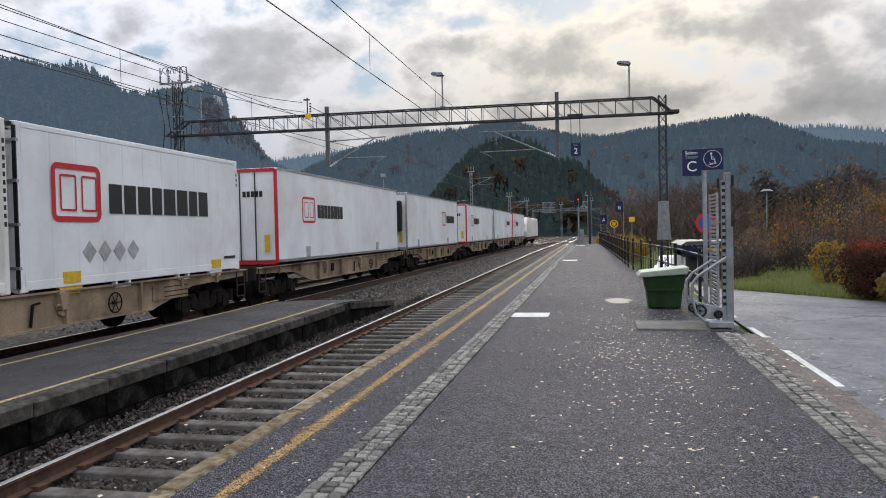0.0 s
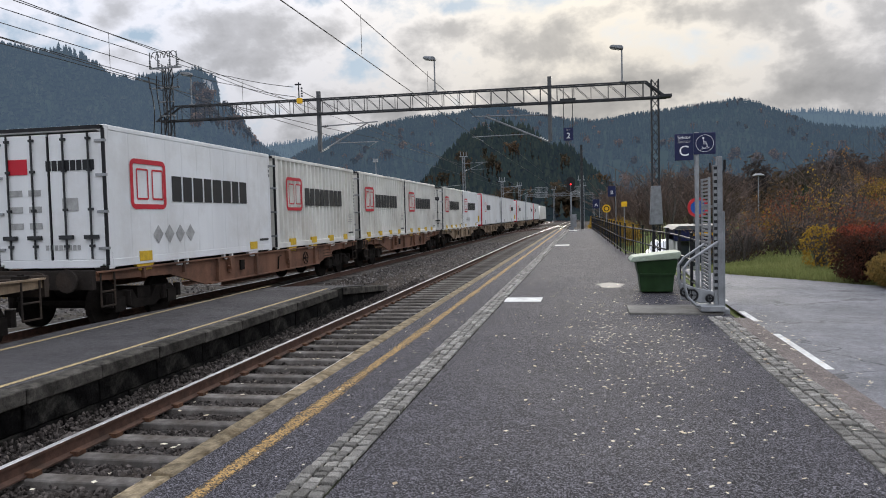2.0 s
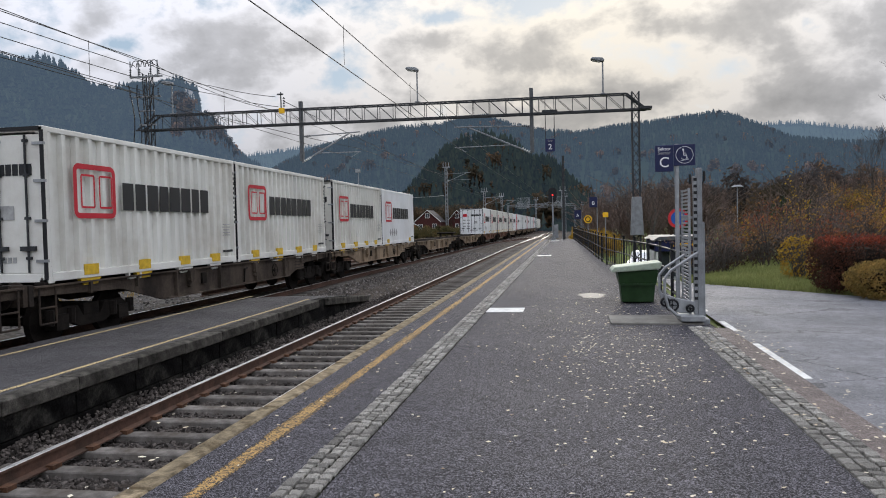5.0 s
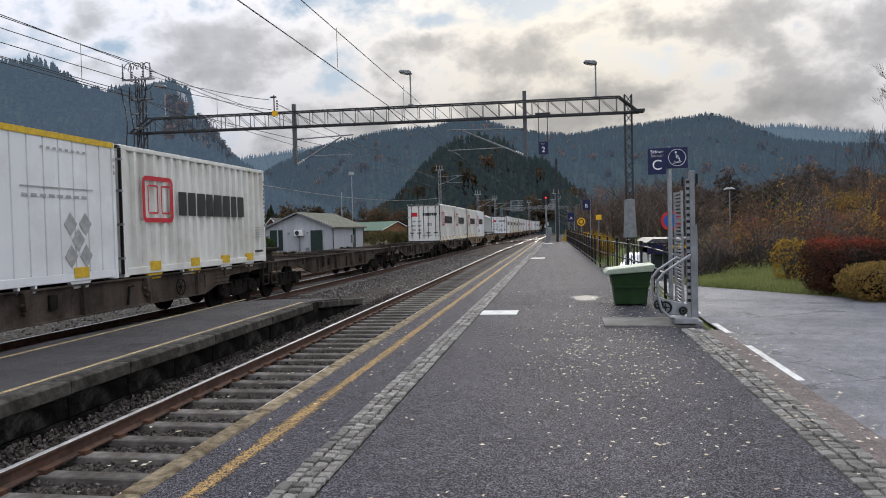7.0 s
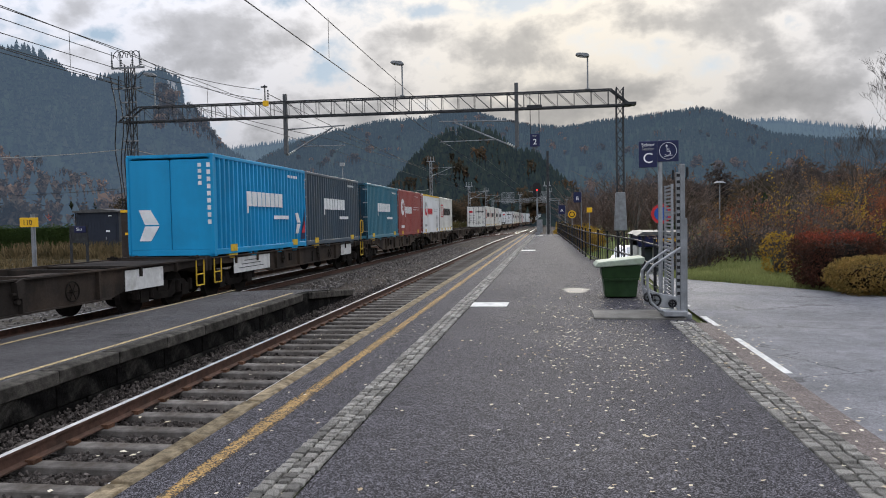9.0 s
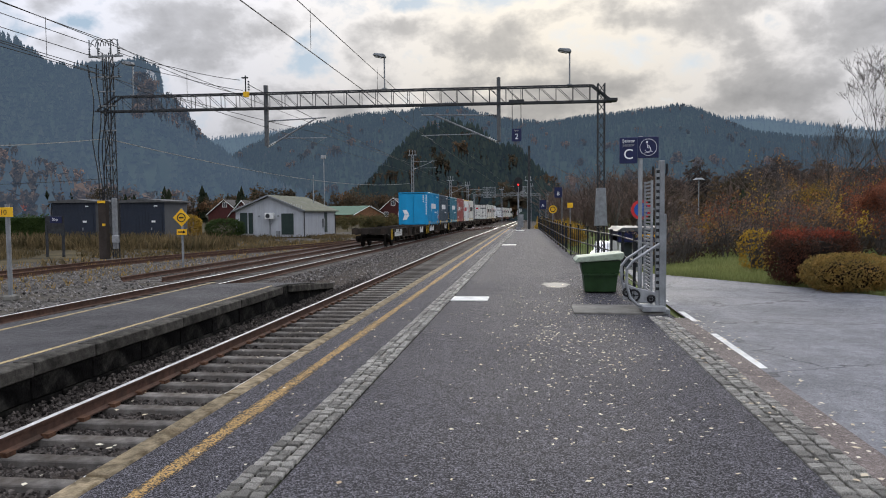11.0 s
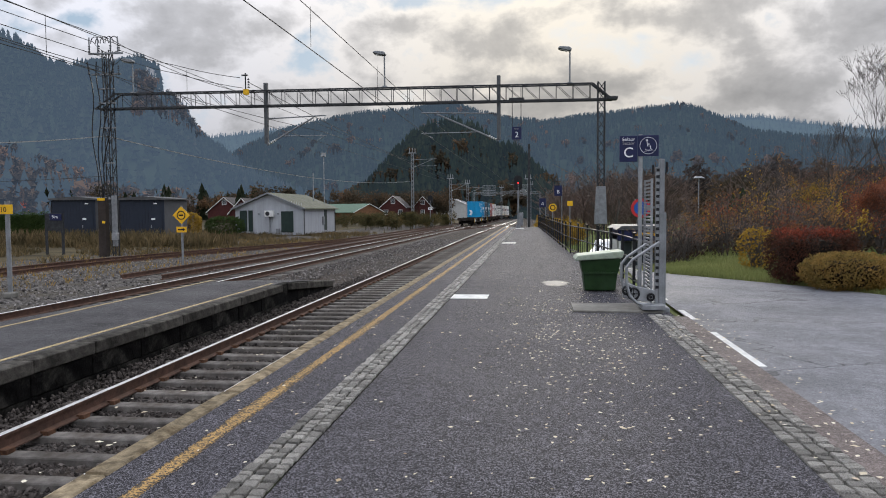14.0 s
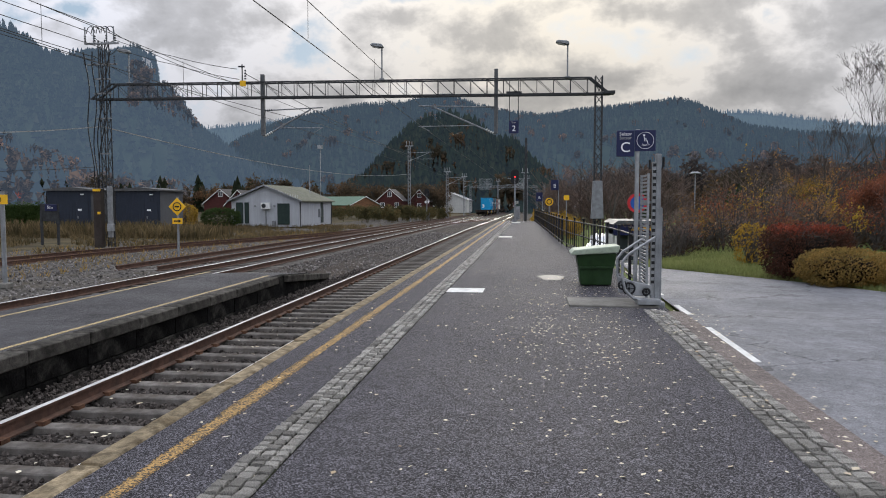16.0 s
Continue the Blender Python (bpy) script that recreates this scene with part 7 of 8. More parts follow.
F_HEDGE = leaf_material("hedge_green", (0.0, (0.02, 0.04, 0.012)), (1.0, (0.06, 0.09, 0.025)), scale=0.5)
F_SPRUCE = leaf_material("near_spruce", (0.0, (0.014, 0.03, 0.014)), (1.0, (0.04, 0.06, 0.02)), scale=0.5)
F_DRY = leaf_material("dry_grass", (0.0, (0.04, 0.035, 0.018)), (0.4, (0.09, 0.07, 0.035)), (0.75, (0.17, 0.125, 0.065)), (1.0, (0.26, 0.20, 0.11)), scale=0.35)
F_GREENG = leaf_material("green_grass", (0.0, (0.12, 0.14, 0.05)), (0.6, (0.21, 0.235, 0.085)), (1.0, (0.33, 0.31, 0.14)), scale=0.4)
F_FALLEN = leaf_material("fallen_leaf", (0.0, (0.22, 0.13, 0.06)), (0.2, (0.50, 0.40, 0.27)), (0.5, (0.64, 0.57, 0.43)), (1.0, (0.78, 0.73, 0.60)), scale=1.0, thin=0.1)
M_BARK = material("grey_bark", (0.09, 0.08, 0.07), 0.9, 0, 0.3, 5, 40, 0.4)
M_TWIG = material("dark_twig", (0.078, 0.066, 0.06), 0.9, 0, 0.3, 5, 40, 0.2)
M_CORE = material("painted_inner_shade", (0.022, 0.017, 0.013), 0.95, 0, 0.5, 12, 60, 0.8, spec=0.08)
# the cliff's emission carries the same painted haze
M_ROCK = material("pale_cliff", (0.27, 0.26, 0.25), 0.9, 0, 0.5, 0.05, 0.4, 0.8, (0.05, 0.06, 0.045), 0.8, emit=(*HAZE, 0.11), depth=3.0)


def lerp_pts(pts, a):
    for (a0, e0), (a1, e1) in zip(pts, pts[1:]):
        if a <= a1:
            t = (a - a0) / (a1 - a0)
            return e0 + (e1 - e0) * t
    return pts[-1][1]


def build_hill(name, pts, crest, foot, mat, count, tree_h, label, bulge=0.75, rough=0.035, seed=0, leafy=0.1, leafmat=None, rock=None, warm=None):
    """A wooded hill: slope from its foot to a crest that follows a skyline, then down behind; trees stand all over it."""
    rnd = random.Random(seed + 7)
    a0, a1 = pts[0][0], pts[-1][0]
    na = int((a1 - a0) / 0.4) + 1
    steps = [i / 10 for i in range(11)] + [1.15, 1.4, 1.7, 2.0]
    nt = len(steps) - 1

    def surf(a, t):
        el = lerp_pts(pts, a)
        fade = min(1, (a - a0) / 3 + 0.25, (a1 - a) / 3 + 0.25)
        top = crest * math.tan(radians(el)) + 1.6 - tree_h * 0.7
        if t <= 1:
            r = foot + (crest - foot) * t
            z = -3 + (top + 3) * (t ** bulge)
        else:
            r = crest + (t - 1) * crest * 0.6
            z = top * (1 - (t - 1) ** 1.2)
        k = noise.noise((a * 0.35, t * 3.0, seed)) + 0.5 * noise.noise((a * 1.1, t * 7.0, seed + 3))
        z += k * rough * top * math.sin(min(t, 1) * math.pi) ** 0.7 if t < 1 else 0
        return Vector((r * math.sin(radians(a)), r * math.cos(radians(a)), z))

    V, F = [], []
    for j in range(nt + 1):
        for i in range(na + 1):
            V.append(tuple(surf(a0 + (a1 - a0) * i / na, steps[j])))
    w = na + 1
    for j in range(nt):
        for i in range(na):
            F.append((j * w + i, j * w + i + 1, (j + 1) * w + i + 1, (j + 1) * w + i))
    me = bpy.data.meshes.new(name)
    me.from_pydata(V, [], F)
    me.materials.append(mat)
    if rock:
        me.materials.append(M_ROCK)
        for p in me.polygons:
            a = math.degrees(math.atan2(p.center.x, p.center.y))
            if rock(a, p.center.z):
                p.material_index = 1
    me.shade_smooth()
    hill = tagged(new(name, me), label, "hill", kind="structure")
    soup, leaves = Soup(), Soup()
    state = random.getstate()
    random.seed(seed + 11)
    for _ in range(count):
        a = rnd.uniform(a0, a1)
        t = rnd.random() ** 0.75 if rnd.random() < 0.72 else rnd.uniform(0.94, 1.03)
        p = surf(a, t)
        if rock and rock(a, p.z) and rnd.random() < 0.9:
            continue
        h = tree_h * rnd.uniform(0.6, 1.25)
        if rnd.random() < (leafy if warm is None or not warm(a, p.z) else 0.3) * (1.4 - t):
            leaves.crown(p.x, p.y, p.z - 1, h * 0.9, h * 0.40, 420, h * 0.11)
        else:
            soup.spruce(p.x, p.y, p.z - h * 0.12, h, h * rnd.uniform(0.16, 0.26))
    soup.stuff(name + "_forest", mat, "dense dark conifer forest on the hillside", "forest")
    if leaves.v:
        leaves.stuff(name + "_autumn_trees", leafmat or F_AUTFAR, "rust-coloured autumn trees among conifers", "forest")
    random.setstate(state)
    return hill


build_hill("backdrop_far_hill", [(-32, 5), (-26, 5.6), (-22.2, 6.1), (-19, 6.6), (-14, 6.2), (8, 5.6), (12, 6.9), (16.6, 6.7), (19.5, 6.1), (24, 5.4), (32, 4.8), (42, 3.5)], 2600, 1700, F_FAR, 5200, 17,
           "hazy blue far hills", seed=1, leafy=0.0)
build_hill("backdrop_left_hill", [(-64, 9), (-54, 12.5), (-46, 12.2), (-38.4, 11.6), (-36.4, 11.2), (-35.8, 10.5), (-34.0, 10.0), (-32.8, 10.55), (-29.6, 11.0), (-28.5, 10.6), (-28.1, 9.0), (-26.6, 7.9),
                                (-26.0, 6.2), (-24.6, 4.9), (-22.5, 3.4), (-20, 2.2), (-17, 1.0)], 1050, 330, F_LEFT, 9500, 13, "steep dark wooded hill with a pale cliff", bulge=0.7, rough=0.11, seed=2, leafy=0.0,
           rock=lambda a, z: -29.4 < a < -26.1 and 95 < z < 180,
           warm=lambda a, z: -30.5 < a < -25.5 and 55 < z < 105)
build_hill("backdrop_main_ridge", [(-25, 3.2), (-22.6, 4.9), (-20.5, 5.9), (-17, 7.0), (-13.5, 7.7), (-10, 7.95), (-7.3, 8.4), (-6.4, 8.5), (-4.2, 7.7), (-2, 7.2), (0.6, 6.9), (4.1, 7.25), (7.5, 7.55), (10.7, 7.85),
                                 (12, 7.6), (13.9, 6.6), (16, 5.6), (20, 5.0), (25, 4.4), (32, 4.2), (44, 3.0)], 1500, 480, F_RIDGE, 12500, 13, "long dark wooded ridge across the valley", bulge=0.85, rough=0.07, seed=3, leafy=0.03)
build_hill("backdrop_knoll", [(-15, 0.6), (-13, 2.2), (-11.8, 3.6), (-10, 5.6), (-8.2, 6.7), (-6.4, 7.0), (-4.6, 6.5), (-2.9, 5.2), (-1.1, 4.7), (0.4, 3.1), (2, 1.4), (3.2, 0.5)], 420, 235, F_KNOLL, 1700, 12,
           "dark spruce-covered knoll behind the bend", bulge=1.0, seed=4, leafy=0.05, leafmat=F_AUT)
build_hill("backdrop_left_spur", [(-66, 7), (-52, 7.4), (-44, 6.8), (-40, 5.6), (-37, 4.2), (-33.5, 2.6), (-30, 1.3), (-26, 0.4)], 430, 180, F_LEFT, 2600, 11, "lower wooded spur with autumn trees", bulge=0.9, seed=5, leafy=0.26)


def belt(name, spots, n, kind, mat, label):
    s = Soup()
    for _ in range(n):
        x, y, h = spots()
        z = ground_z(x, y)
        if kind == "crown":
            s.crown(x, y, z, h, h * random.uniform(0.34, 0.5), 650, h * 0.055)
            s.tube((x, y, z), (x, y, z + h * 0.7), h * 0.02, h * 0.008)
        elif kind == "bare":
            for _ in range(26):
                b = Vector((x, y, z + h * random.uniform(0.05, 0.55)))
                d = Vector((random.gauss(0, 0.28), random.gauss(0, 0.28), random.uniform(0.3, 0.5))) * h
                e = b + d
                e.z = min(e.z, z + h)
                s.tube(b, e, h * 0.006, h * 0.002, 3)
            s.tube((x, y, z), (x, y, z + h * 0.92), h * 0.013, h * 0.003)
            s.crown(x, y, z + h * 0.12, h * 0.85, h * 0.32, 55, h * 0.03)
        else:
            w = h * random.uniform(0.2, 0.3)
            for k in range(4):
                s.spruce(x, y, z + h * 0.1 * k, h * (1 - 0.1 * k), w * (1 - 0.1 * k))
    return s.stuff(name, mat, label, "trees")


belt("valley_trees", lambda: (random.uniform(6, 90), random.uniform(75, 190), random.uniform(6, 11)), 170, "bare", F_BARE, "leafless grey-brown trees along the valley floor")
belt("valley_woods", lambda: (random.uniform(22, 175), random.uniform(150, 320), random.uniform(9, 17)), 190, "crown", F_WOOD, "grey-brown broadleaf woods at the foot of the ridge")
belt("valley_autumn_trees", lambda: (random.uniform(8, 110), random.uniform(90, 230), random.uniform(5, 9)), 110, "crown", F_AUT, "brown and orange autumn trees")
belt("bend_trees", lambda: (random.uniform(3, 16), random.uniform(80, 170), random.uniform(5, 10)), 60, "bare", F_BARE, "leafless trees beside the bend")
belt("knoll_foot_trees", lambda: (random.uniform(-60, -24), random.uniform(205, 260), random.uniform(5, 10)), 70, "crown", F_AUT, "autumn trees at the foot of the knoll")
belt("village_trees", lambda: (random.uniform(-190, -50), random.uniform(150, 240), random.uniform(4, 9)), 130, "crown", F_AUT, "autumn trees round the village")
belt("village_spruces", lambda: (random.uniform(-190, -60), random.uniform(150, 230), random.uniform(6, 10)), 70, "spruce", F_SPURG, "dark spruces behind the village")
belt("scrub", lambda: (random.uniform(-36, -13.5), random.uniform(92, 128), random.uniform(1.2, 2.6)), 170, "crown", F_SCRUB, "brown scrub beside the yard")
belt("golden_scrub", lambda: (random.uniform(0.6, 4.6), random.uniform(70, 100), random.uniform(1.6, 3.0)), 46, "crown", F_GOLD, "golden bushes behind the railing")


# ---- near planting ----
def shrub(name, x, y, rx, ry, h, leaf_n, leaf_size, mat, label, round_top=True, top=None, boxy=0.85):
    """A shrub: branching stems and a shell of small leaves with an uneven outline."""
    z = ground_z(x, y)
    t = thing(name, pose(x, y, z), label, "shrub")
    stems, leaves, crown = Soup(), Soup(), Soup()
    for _ in range(42):
        a, q = random.uniform(0, 6.28), random.random() ** 0.5
        tip = Vector((rx * q * math.cos(a), ry * q * math.sin(a), h * (0.95 - 0.35 * q * q)))
        base = Vector((tip.x * 0.2, tip.y * 0.2, 0))
        mid = base.lerp(tip, 0.5) + Vector((0, 0, h * 0.1))
        stems.tube(base, mid, 0.014, 0.009), stems.tube(mid, tip, 0.009, 0.003)
    for _ in range(leaf_n):
        a, c = random.uniform(0, 6.28), random.uniform(-0.97, 1)
        if random.random() < 0.6:
            c = math.copysign(abs(c) ** (1 / boxy), c)
        s = math.sqrt(max(0, 1 - c * c))
        q = random.uniform(0.78, 1.03) + 0.12 * noise.noise((math.cos(a) * 2.2, math.sin(a) * 2.2, c * 2 + x))
        q += 0.09 * noise.noise((math.cos(a) * s * 6, math.sin(a) * s * 6, c * 6 + y))
        ex, ey, ez = (math.copysign(abs(k) ** boxy, k) for k in (s * math.cos(a), s * math.sin(a), c))
        n = math.sqrt(ex * ex + ey * ey + ez * ez) if boxy > 0.9 else 1.0
        (crown if top and c > 0.5 + 0.35 * random.random() else leaves).leaf((rx * ex * q / n, ry * ey * q / n, h * max(0.03, 0.48 + 0.5 * ez * q / n)), leaf_size * random.uniform(0.7, 1.4))
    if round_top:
        # added dark blob whose colour stands in for shade inside the shrub
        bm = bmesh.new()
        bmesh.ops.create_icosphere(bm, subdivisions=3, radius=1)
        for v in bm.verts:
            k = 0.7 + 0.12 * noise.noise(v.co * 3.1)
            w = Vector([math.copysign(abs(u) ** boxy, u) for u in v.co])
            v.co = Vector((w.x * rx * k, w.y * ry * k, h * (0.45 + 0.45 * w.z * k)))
        part("inner_growth", bm, M_CORE, t, "dark core painted as the shade between the leaves")
    o = new("stem_frame", stems.mesh("stem_frame", M_TWIG))
    o.parent = t
    o = new("foliage", leaves.mesh("foliage", mat))
    o.parent = t
    if top:
        o = new("top_foliage", crown.mesh("top_foliage", top))
        o.parent = t
    return t


shrub("russet_shrub", 6.05, 16.7, 0.86, 0.80, 1.27, 15000, 0.05, F_RUSSET, "clipped brown shrub with a red top on the verge", top=F_REDTOP, boxy=0.6)
shrub("olive_shrub", 6.25, 15.25, 0.88, 0.7, 0.82, 11000, 0.05, F_OLIVE, "low olive-gold spreading shrub on the verge")
shrub("olive_shrub", 7.5, 15.3, 0.75, 0.65, 0.72, 4500, 0.05, F_OLIVE, "small olive-gold shrub on the verge")
shrub("golden_shrub", -32.2, 64, 1.3, 1.0, 2.3, 3000, 0.16, F_GOLD, "loose yellow-green bush beside the hut", False)
shrub("green_shrub", -29.0, 65, 1.9, 1.0, 1.9, 4200, 0.16, F_HEDGE, "dark green spreading bush beside the hut", False)
shrub("golden_shrub", -34.6, 66, 1.1, 0.9, 1.9, 2200, 0.16, F_GOLD, "yellow bush behind the sheds", False)
shrub("golden_sapling", 5.95, 20.3, 0.48, 0.48, 1.2, 1300, 0.07, F_GOLD, "yellow-green leafy sapling behind the verge", False)


def tree(name, x, y, h, depth, spread, label, twig_leaf=None, droop=0.0, leaf_n=0):
    """A bare tree: a tapered trunk that forks again and again."""
    t = thing(name, pose(x, y, ground_z(x, y) - 0.1), label, "tree")
    wood, twigs = Soup(), Soup()
    leaves = Soup()

    def grow(p, d, length, r, level):
        q = p
        for _ in range(3):
            d = (d + Vector((random.gauss(0, 0.10), random.gauss(0, 0.10), 0.05 - droop * max(0, level - 2) * 0.17))).normalized()
            e = q + d * length / 3
            (wood if level < 3 else twigs).tube(q, e, r, r * 0.82, 5 if level < 3 else 3)
            q, r = e, r * 0.82
        if level >= depth:
            if twig_leaf:
                for _ in range(leaf_n):
                    leaves.leaf(q + Vector((random.gauss(0, 0.12), random.gauss(0, 0.12), random.gauss(0, 0.12))), 0.06)
            return
        for _ in range(3 if level > 0 else 5):
            a = random.uniform(0, 6.28)
            side = Vector((math.cos(a), math.sin(a), 0.25))
            nd = (d + side * spread * random.uniform(0.5, 1.1)).normalized()
            grow(q - d * length * random.uniform(0, 0.45), nd, length * random.uniform(0.55, 0.78), max(r * 0.62, 0.005), level + 1)

    grow(Vector((0, 0, 0)), Vector((0.02, 0, 1)), h * 0.36, h * 0.016, 0)
    for nm, s, m in (("trunk", wood, M_BARK), ("twig_crown", twigs, M_TWIG), ("foliage", leaves, twig_leaf)):
        if s.v:
            o = new(nm, s.mesh(nm, m))
            o.parent = t
    return t


random.seed(21)
tree("birch", 17.1, 37, 11.4, 7, 0.5, "tall leafless birch with fine twigs", droop=0.10)
tree("birch", 19.4, 37, 10.6, 7, 0.5, "leafless birch beside the thicket", droop=0.08)
tree("bare_tree", 14.3, 38, 8.3, 6, 0.55, "dark leafless tree by the thicket")
tree("bare_tree", 12.9, 29, 3.1, 5, 0.6, "bushy rust-red tree behind the shrubs", F_RUST, 0, 16)
tree("bare_tree", 14.9, 31.5, 3.6, 5, 0.6, "rust-red tree among bare saplings", F_RUST, 0, 12)
tree("bare_tree", 12.4, 34, 3.3, 5, 0.6, "half-bare golden tree in the thicket", F_GOLD, 0, 5)
tree("bare_tree", 5.8, 66, 8.0, 5, 0.6, "dark bare tree behind the railing")
tree("bare_tree", 8.2, 74, 9.0, 5, 0.6, "grey bare tree beyond the kiosk")


def thicket():
    """Brown saplings and shrubs behind the verge, each with its own share of leaves."""
    wood, dark = Soup(), Soup()
    kinds = [Soup() for _ in range(4)]
    for _ in range(560):
        y = random.uniform(26.0, 52)
        x = 0.168 * y + random.random() ** 1.1 * (13 + (y - 24) * 0.35)
        if y > 38 and x < 11.5:
            continue
        z = ground_z(x, y)
        tall = random.random() < 0.22
        h = random.uniform(1.1, 2.7) * (0.55 + 0.02 * (y - 20)) * (1.0 + 0.05 * max(0, x - 8)) * (1.5 if tall else 1.0)
        spread = 0.25 if tall else 0.45
        pick = random.random()
        g = kinds[3] if pick < 0.10 else kinds[2] if x > 0.4 * y or pick < 0.34 else kinds[1] if pick < 0.6 else kinds[0]
        fill = random.choice((0, 1, 3, 6, 12))
        for _ in range(5 if tall else 8):
            tip = Vector((x + random.gauss(0, spread), y + random.gauss(0, spread), z + h * random.uniform(0.6, 1.05)))
            mid = Vector((x, y, z)).lerp(tip, 0.5) + Vector((0, 0, 0.15))
            wood.tube((x, y, z), mid, 0.02, 0.013, 3), wood.tube(mid, tip, 0.013, 0.005, 3)
            for _ in range(3):
                b = mid.lerp(tip, random.uniform(-0.5, 0.8))
                e = b + Vector((random.gauss(0, 0.25), random.gauss(0, 0.25), random.uniform(0.1, 0.55)))
                wood.tube(b, e, 0.008, 0.004, 3)
                for _ in range(fill):
                    g.leaf(e + Vector((random.gauss(0, 0.10), random.gauss(0, 0.10), random.gauss(0, 0.10))), 0.115)
        # darker leaves gathered round the foot of each plant
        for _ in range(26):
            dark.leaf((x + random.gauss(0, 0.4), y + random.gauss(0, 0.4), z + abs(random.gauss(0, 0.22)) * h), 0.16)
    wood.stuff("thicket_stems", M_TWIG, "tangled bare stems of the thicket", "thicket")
    dark.stuff("thicket_undergrowth", F_UNDER, "dark brown leaves low in the thicket", "thicket")
    for k, mat, label in zip(kinds, (F_BARE, F_AUTN, F_RUST, F_GOLD), ("grey-brown withered leaves", "withered brown leaves", "rust-red leaves", "yellow leaves left")):
        k.stuff("thicket_leaves", mat, label + " in the thicket", "thicket")


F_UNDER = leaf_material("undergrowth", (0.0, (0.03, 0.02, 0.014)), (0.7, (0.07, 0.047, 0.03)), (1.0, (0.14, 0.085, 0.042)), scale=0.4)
thicket()
for x, y, h in ((15.2, 58, 4.6), (18.4, 60, 4.4), (17.0, 62, 5.2), (9.6, 64, 5.0)):
    s = Soup()
    z = ground_z(x, y)
    for k in range(9):
        s.spruce(0, 0, h * 0.08 * k, h * (1 - 0.08 * k), h * 0.24 * (1 - 0.08 * k))
    t = thing("small_spruce", pose(x, y, z), "small dark spruce behind the thicket", "tree", "small spruces")
    o = new("crown", s.mesh("crown", F_SPRUCE))
    o.parent = t
    bm = bmesh.new()
    rod(bm, (0, 0, 0), (0, 0, h * 0.3), 0.07, 6)
    part("trunk", bm, M_BARK, t)


def hedge():
    t = thing("hedge", pose(-44, 57, ground_z(-44, 57)), "long clipped green hedge behind the yard", "hedge")
    s = Soup()
    for _ in range(9000):
        x, z = random.uniform(-14, 7.5), random.uniform(0.05, 2.25)
        s.leaf((x, -0.6 + random.gauss(0, 0.08) if z < 2.1 else random.uniform(-0.6, 0.6), z + 0.08 * math.sin(x * 3)), 0.16)
    o = new("leaves", s.mesh("leaves", F_HEDGE))
    o.parent = t
    bm = bmesh.new()
    box(bm, -3.2, 0, 1.0, 21, 1.0, 2.0)
    part("core", bm, F_HEDGE, t)


hedge()


def grass(name, count, spot, height, mat, label):
    s = Soup()
    for _ in range(count):
        x, y = spot()
        z = ground_z(x, y)
        h = random.uniform(*height)
        for _ in range(3):
            a = random.uniform(0, 6.28)
            w = Vector((math.cos(a), math.sin(a), 0)) * h * 0.09
            p = Vector((x + random.gauss(0, 0.06), y + random.gauss(0, 0.06), z))
            s.tri(p - w, p + w, p + Vector((random.gauss(0, 0.35) * h, random.gauss(0, 0.35) * h, h)))
    return s.stuff(name, mat, label, "grass")


def left_spot():
    while True:
        y = random.uniform(22, 80)
        x = random.uniform(-56, siding(y)[0] - 2.0)
        if noise.noise((x * 0.22, y * 0.22, 3.0)) > -0.12:
            return x, y


def verge_spot():
    y = random.uniform(12.5, 25)
    x = 4.0 + (18.6 - y) * 0.57 if y < 20.2 else 3.15 + (y - 20.2) * 0.09
    return x + random.random() ** 1.3 * 7 + 0.05, y


def bank_spot():
    y = random.uniform(20.2, 60)
    return random.uniform(3.2 + (y - 20.2) * 0.12, 9), y


grass("dry_grass", 17000, left_spot, (0.10, 0.42), F_DRY, "long dry straw-coloured grass beside the siding")
grass("tall_weeds", 1100, lambda: (random.uniform(-38, -21), random.uniform(43, 49.6)), (0.4, 1.15), F_DRY, "tall withered weeds in front of the sheds")
grass("yard_weeds", 1600, lambda: (random.uniform(-24, -15), random.uniform(18, 60)), (0.06, 0.22), F_OLIVE, "low weeds between the yard tracks")
grass("verge_grass", 22000, verge_spot, (0.05, 0.16), F_GREENG, "green verge grass beyond the road")
grass("bank_grass", 6000, bank_spot, (0.06, 0.22), F_GREENG, "grass on the bank below the railing")


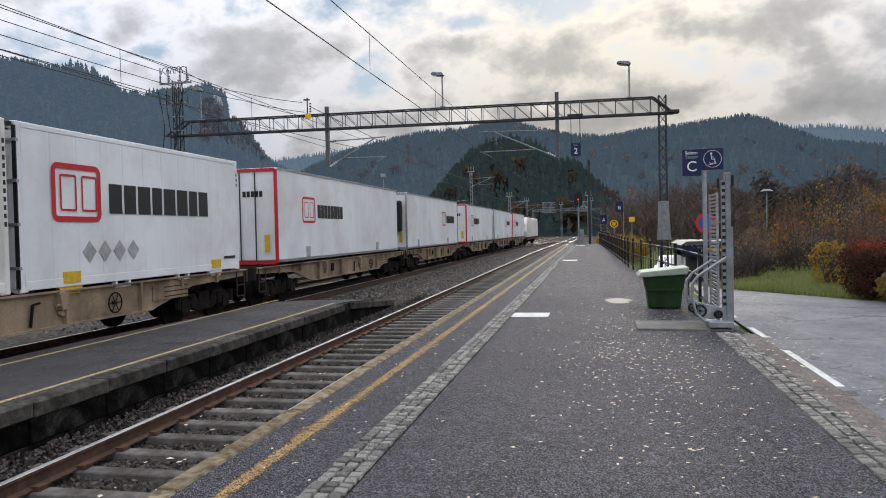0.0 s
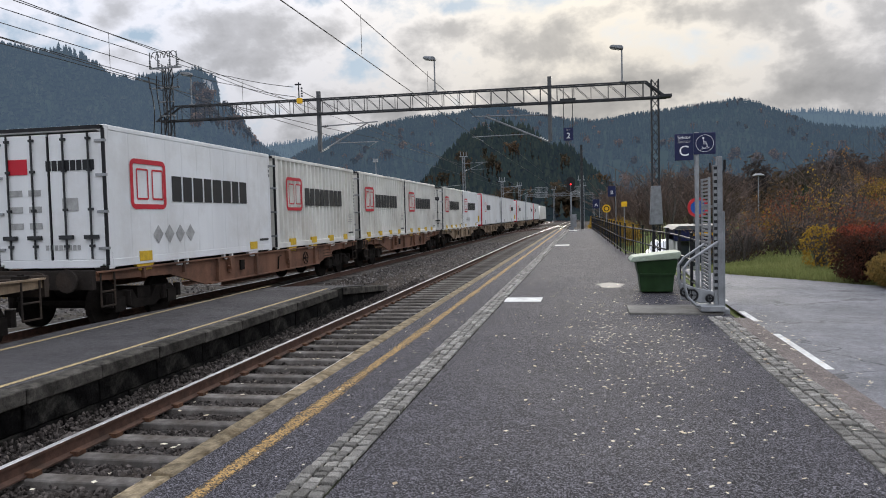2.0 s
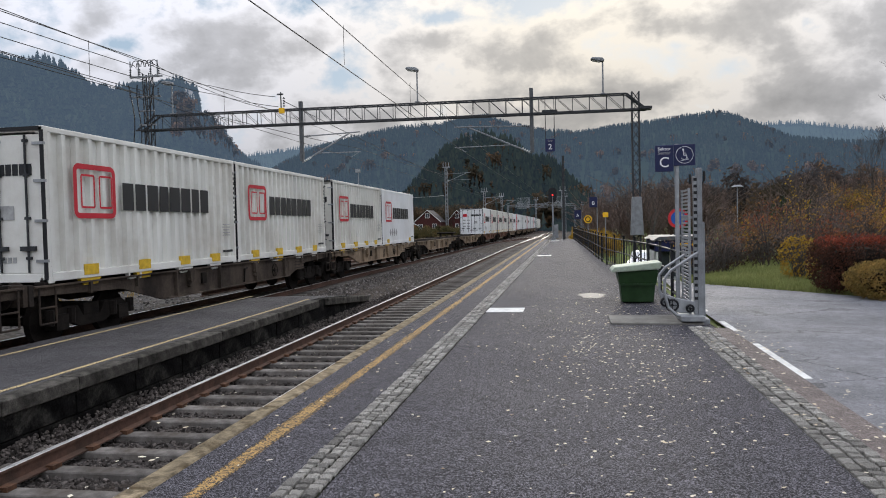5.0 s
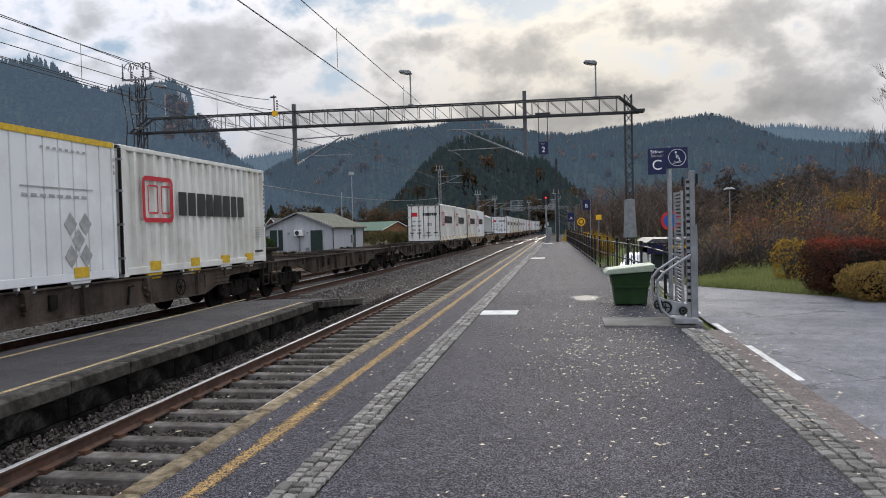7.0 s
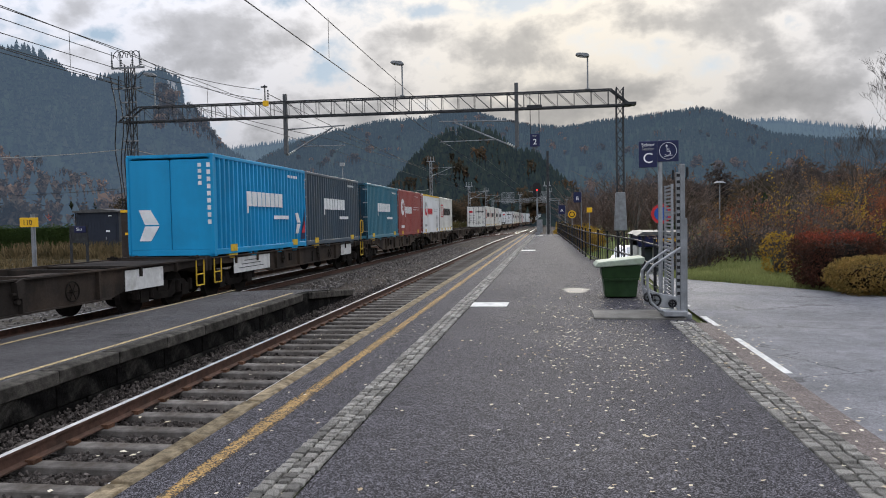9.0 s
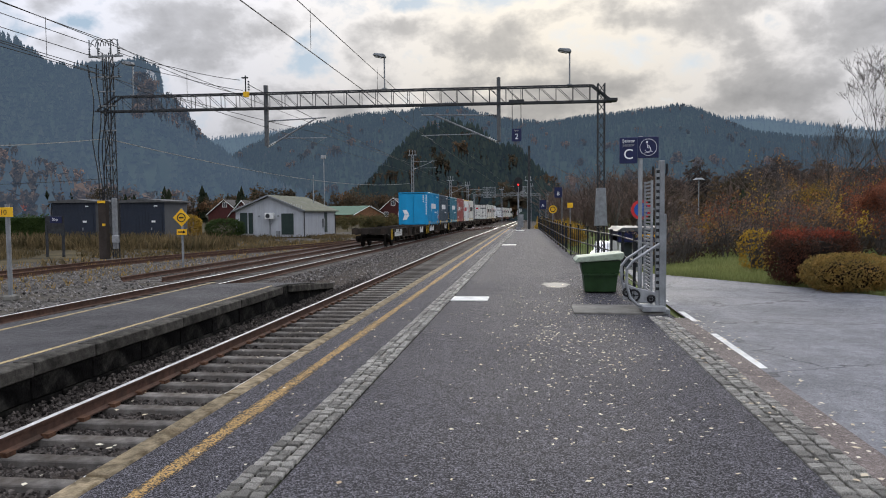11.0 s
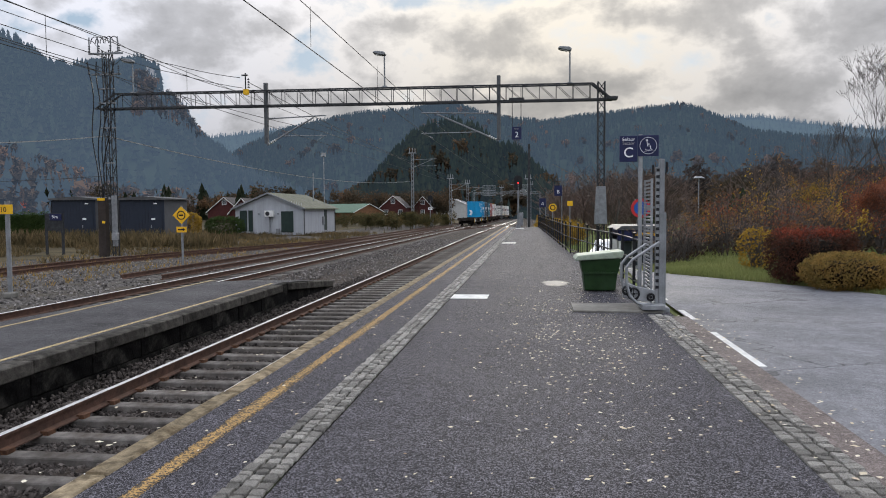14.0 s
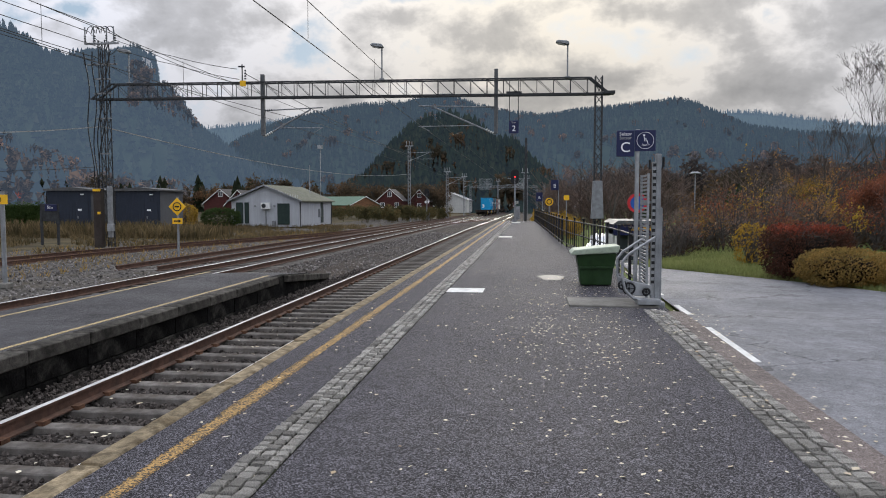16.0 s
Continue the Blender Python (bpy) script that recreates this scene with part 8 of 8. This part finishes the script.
# ---- fallen leaves ----
def fallen():
    s = Soup()
    def drop(x, y, z, size):
        a = random.uniform(0, 6.28)
        u = Vector((math.cos(a), math.sin(a), random.uniform(-0.06, 0.12))) * size
        v = Vector((-math.sin(a), math.cos(a), random.uniform(-0.08, 0.1))) * size * random.uniform(0.45, 0.75)
        p = Vector((x, y, z + 0.006))
        k = len(s.v)
        s.v += [tuple(p - u), tuple(p - u * 0.2 + v + Vector((0, 0, 0.004))), tuple(p + u * 0.8 + v * 0.5), tuple(p + u), tuple(p + u * 0.2 - v)]
        s.f.append((k, k + 1, k + 2, k + 3, k + 4))
    for _ in range(680):
        drop(random.gauss(0.55, 0.55), random.gauss(8.9, 2.3), 0.0, random.uniform(0.009, 0.025))
    for _ in range(300):
        drop(random.uniform(-1.4, 1.65), random.uniform(2.8, 18), 0.0, random.uniform(0.008, 0.024))
    for _ in range(110):
        drop(random.uniform(1.7, 2.26), random.uniform(3, 11), 0.008, random.uniform(0.014, 0.034))
    for _ in range(90):
        y = random.uniform(3.5, 12)
        drop(2.32 + abs(random.gauss(0, 0.22)), y, -0.042, random.uniform(0.010, 0.03))
    for _ in range(70):
        drop(random.uniform(-2.5, -1.5), random.uniform(2.8, 12), 0.004, random.uniform(0.012, 0.025))
    for _ in range(60):
        y = random.uniform(4, 14)
        drop(random.uniform(-5.2, -3.2), y, near_z(y) - 0.17, random.uniform(0.02, 0.045))
    s.stuff("fallen_leaves", F_FALLEN, "pale dry fallen leaves scattered on the platform", "leaves")


fallen()


# ---- pieces: coping stones and setts ----
def coping_mesh(length, width, thick, mat):
    bm = bmesh.new()
    box(bm, 0, 0, -thick / 2, width, length - 0.014, thick)
    soften(bm, 0.012)
    return finish("coping_stone", bm, mat)


me = coping_mesh(2.0, 0.16, 0.2, M_COPING)
for i in range(33):
    piece("coping_stone", me, PLATFORM, pose(-2.65 + random.uniform(-0.004, 0.004), -1.0 + 2.0 * i, 0.012 + random.uniform(-0.003, 0.003), 0, 0, random.uniform(-0.08, 0.08)))
me = coping_mesh(1.25, 0.3, 0.17, M_COPING2)
for i in range(19):
    piece("coping_stone", me, ISLAND, pose(ISL_X - 0.13 + random.uniform(-0.008, 0.008), -6.4 + 1.25 * i, ISL_Z + 0.006 + random.uniform(-0.004, 0.004), 0, 0, random.uniform(-0.15, 0.15)))
for i in range(3):
    y = 18.0 + 1.25 * i
    piece("coping_stone", me, ISLAND, pose(ISL_X - 0.13, y, ISL_Z - 0.005 - 0.082 * (y - 17.3), -4.7, 0, 0))

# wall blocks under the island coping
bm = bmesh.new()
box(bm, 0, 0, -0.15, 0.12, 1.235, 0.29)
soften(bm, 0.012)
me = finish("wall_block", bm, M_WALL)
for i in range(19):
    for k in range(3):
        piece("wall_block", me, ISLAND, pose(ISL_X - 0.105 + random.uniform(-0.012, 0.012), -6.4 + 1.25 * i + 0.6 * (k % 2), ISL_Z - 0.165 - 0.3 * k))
SETTS = []
for k in range(7):
    # a worn cube: an uneven outline, rounded towards a humped top
    n = 12
    rim = []
    skew = random.uniform(-0.10, 0.10)
    for i in range(n):
        a = 2 * math.pi * (i + 0.5) / n
        e = 0.5 / max(abs(math.cos(a)), abs(math.sin(a)))
        x, y = e * math.cos(a) * random.uniform(0.92, 1.01), e * math.sin(a) * random.uniform(0.92, 1.01)
        rim.append((x + skew * y, y))
    bm = bmesh.new()
    rings = [[bm.verts.new((x * q, y * q, z + (random.uniform(-0.003, 0.003) if q < 1 else 0))) for x, y in rim] for q, z in ((1.0, -0.06), (0.99, -0.010), (0.91, 0.0))]
    for lo, hi in zip(rings, rings[1:]):
        for i in range(n):
            bm.faces.new((lo[i], lo[(i + 1) % n], hi[(i + 1) % n], hi[i]))
    mid = bm.verts.new((random.uniform(-0.1, 0.1), random.uniform(-0.1, 0.1), 0.002))
    for i in range(n):
        bm.faces.new((rings[-1][i], rings[-1][(i + 1) % n], mid))
    SETTS.append(finish("sett", bm, M_SETT))


def sett_rows(parent, x0, rows, width, y0, y1, pitch, top, limit):
    """Rows of granite setts: the nearest as pieces, the rest joined."""
    rest, n = [], 0
    for r in range(rows):
        y = y0 + random.uniform(0, pitch)
        while y < y1:
            l = pitch * random.uniform(0.75, 1.25)
            m = pose(x0 + (r + 0.5) * width, y + l / 2, top + random.uniform(-0.005, 0.005), random.uniform(-4, 4), random.uniform(-4, 4), random.uniform(-7, 7)) @ Matrix.Diagonal((width * random.uniform(0.80, 0.95), l - 0.015, 1, 1))
            if 2.4 <= y < limit:
                piece("sett", SETTS[random.randrange(7)], parent, m)
                n += 1
            else:
                rest.append(m)
            y += l
    if rest:
        bm = bmesh.new()
        for m in rest:
            box(bm, 0, 0, -0.03, 0.9, 0.9, 0.06, m)
        tagged(part("far_setts", bm, M_SETT, parent), kind="stuff")


for x0, w, y1, z in ((-1.776, 0.278, 62, 0.002), (1.665, 0.335, 11.0, -0.02)):
    bm = bmesh.new()
    box(bm, x0 + w / 2, (y1 - 4) / 2, z - 0.02, w, y1 + 4, 0.044)
    part("joint_bed", bm, M_JOINT, PLATFORM, "dark mossy joints")
sett_rows(PLATFORM, -1.775, 3, 0.092, -3.9, 61.5, 0.105, 0.022, 12.6)
sett_rows(PLATFORM, 1.675, 3, 0.107, -3.9, 10.95, 0.105, 0.012, 10.9)


motions()
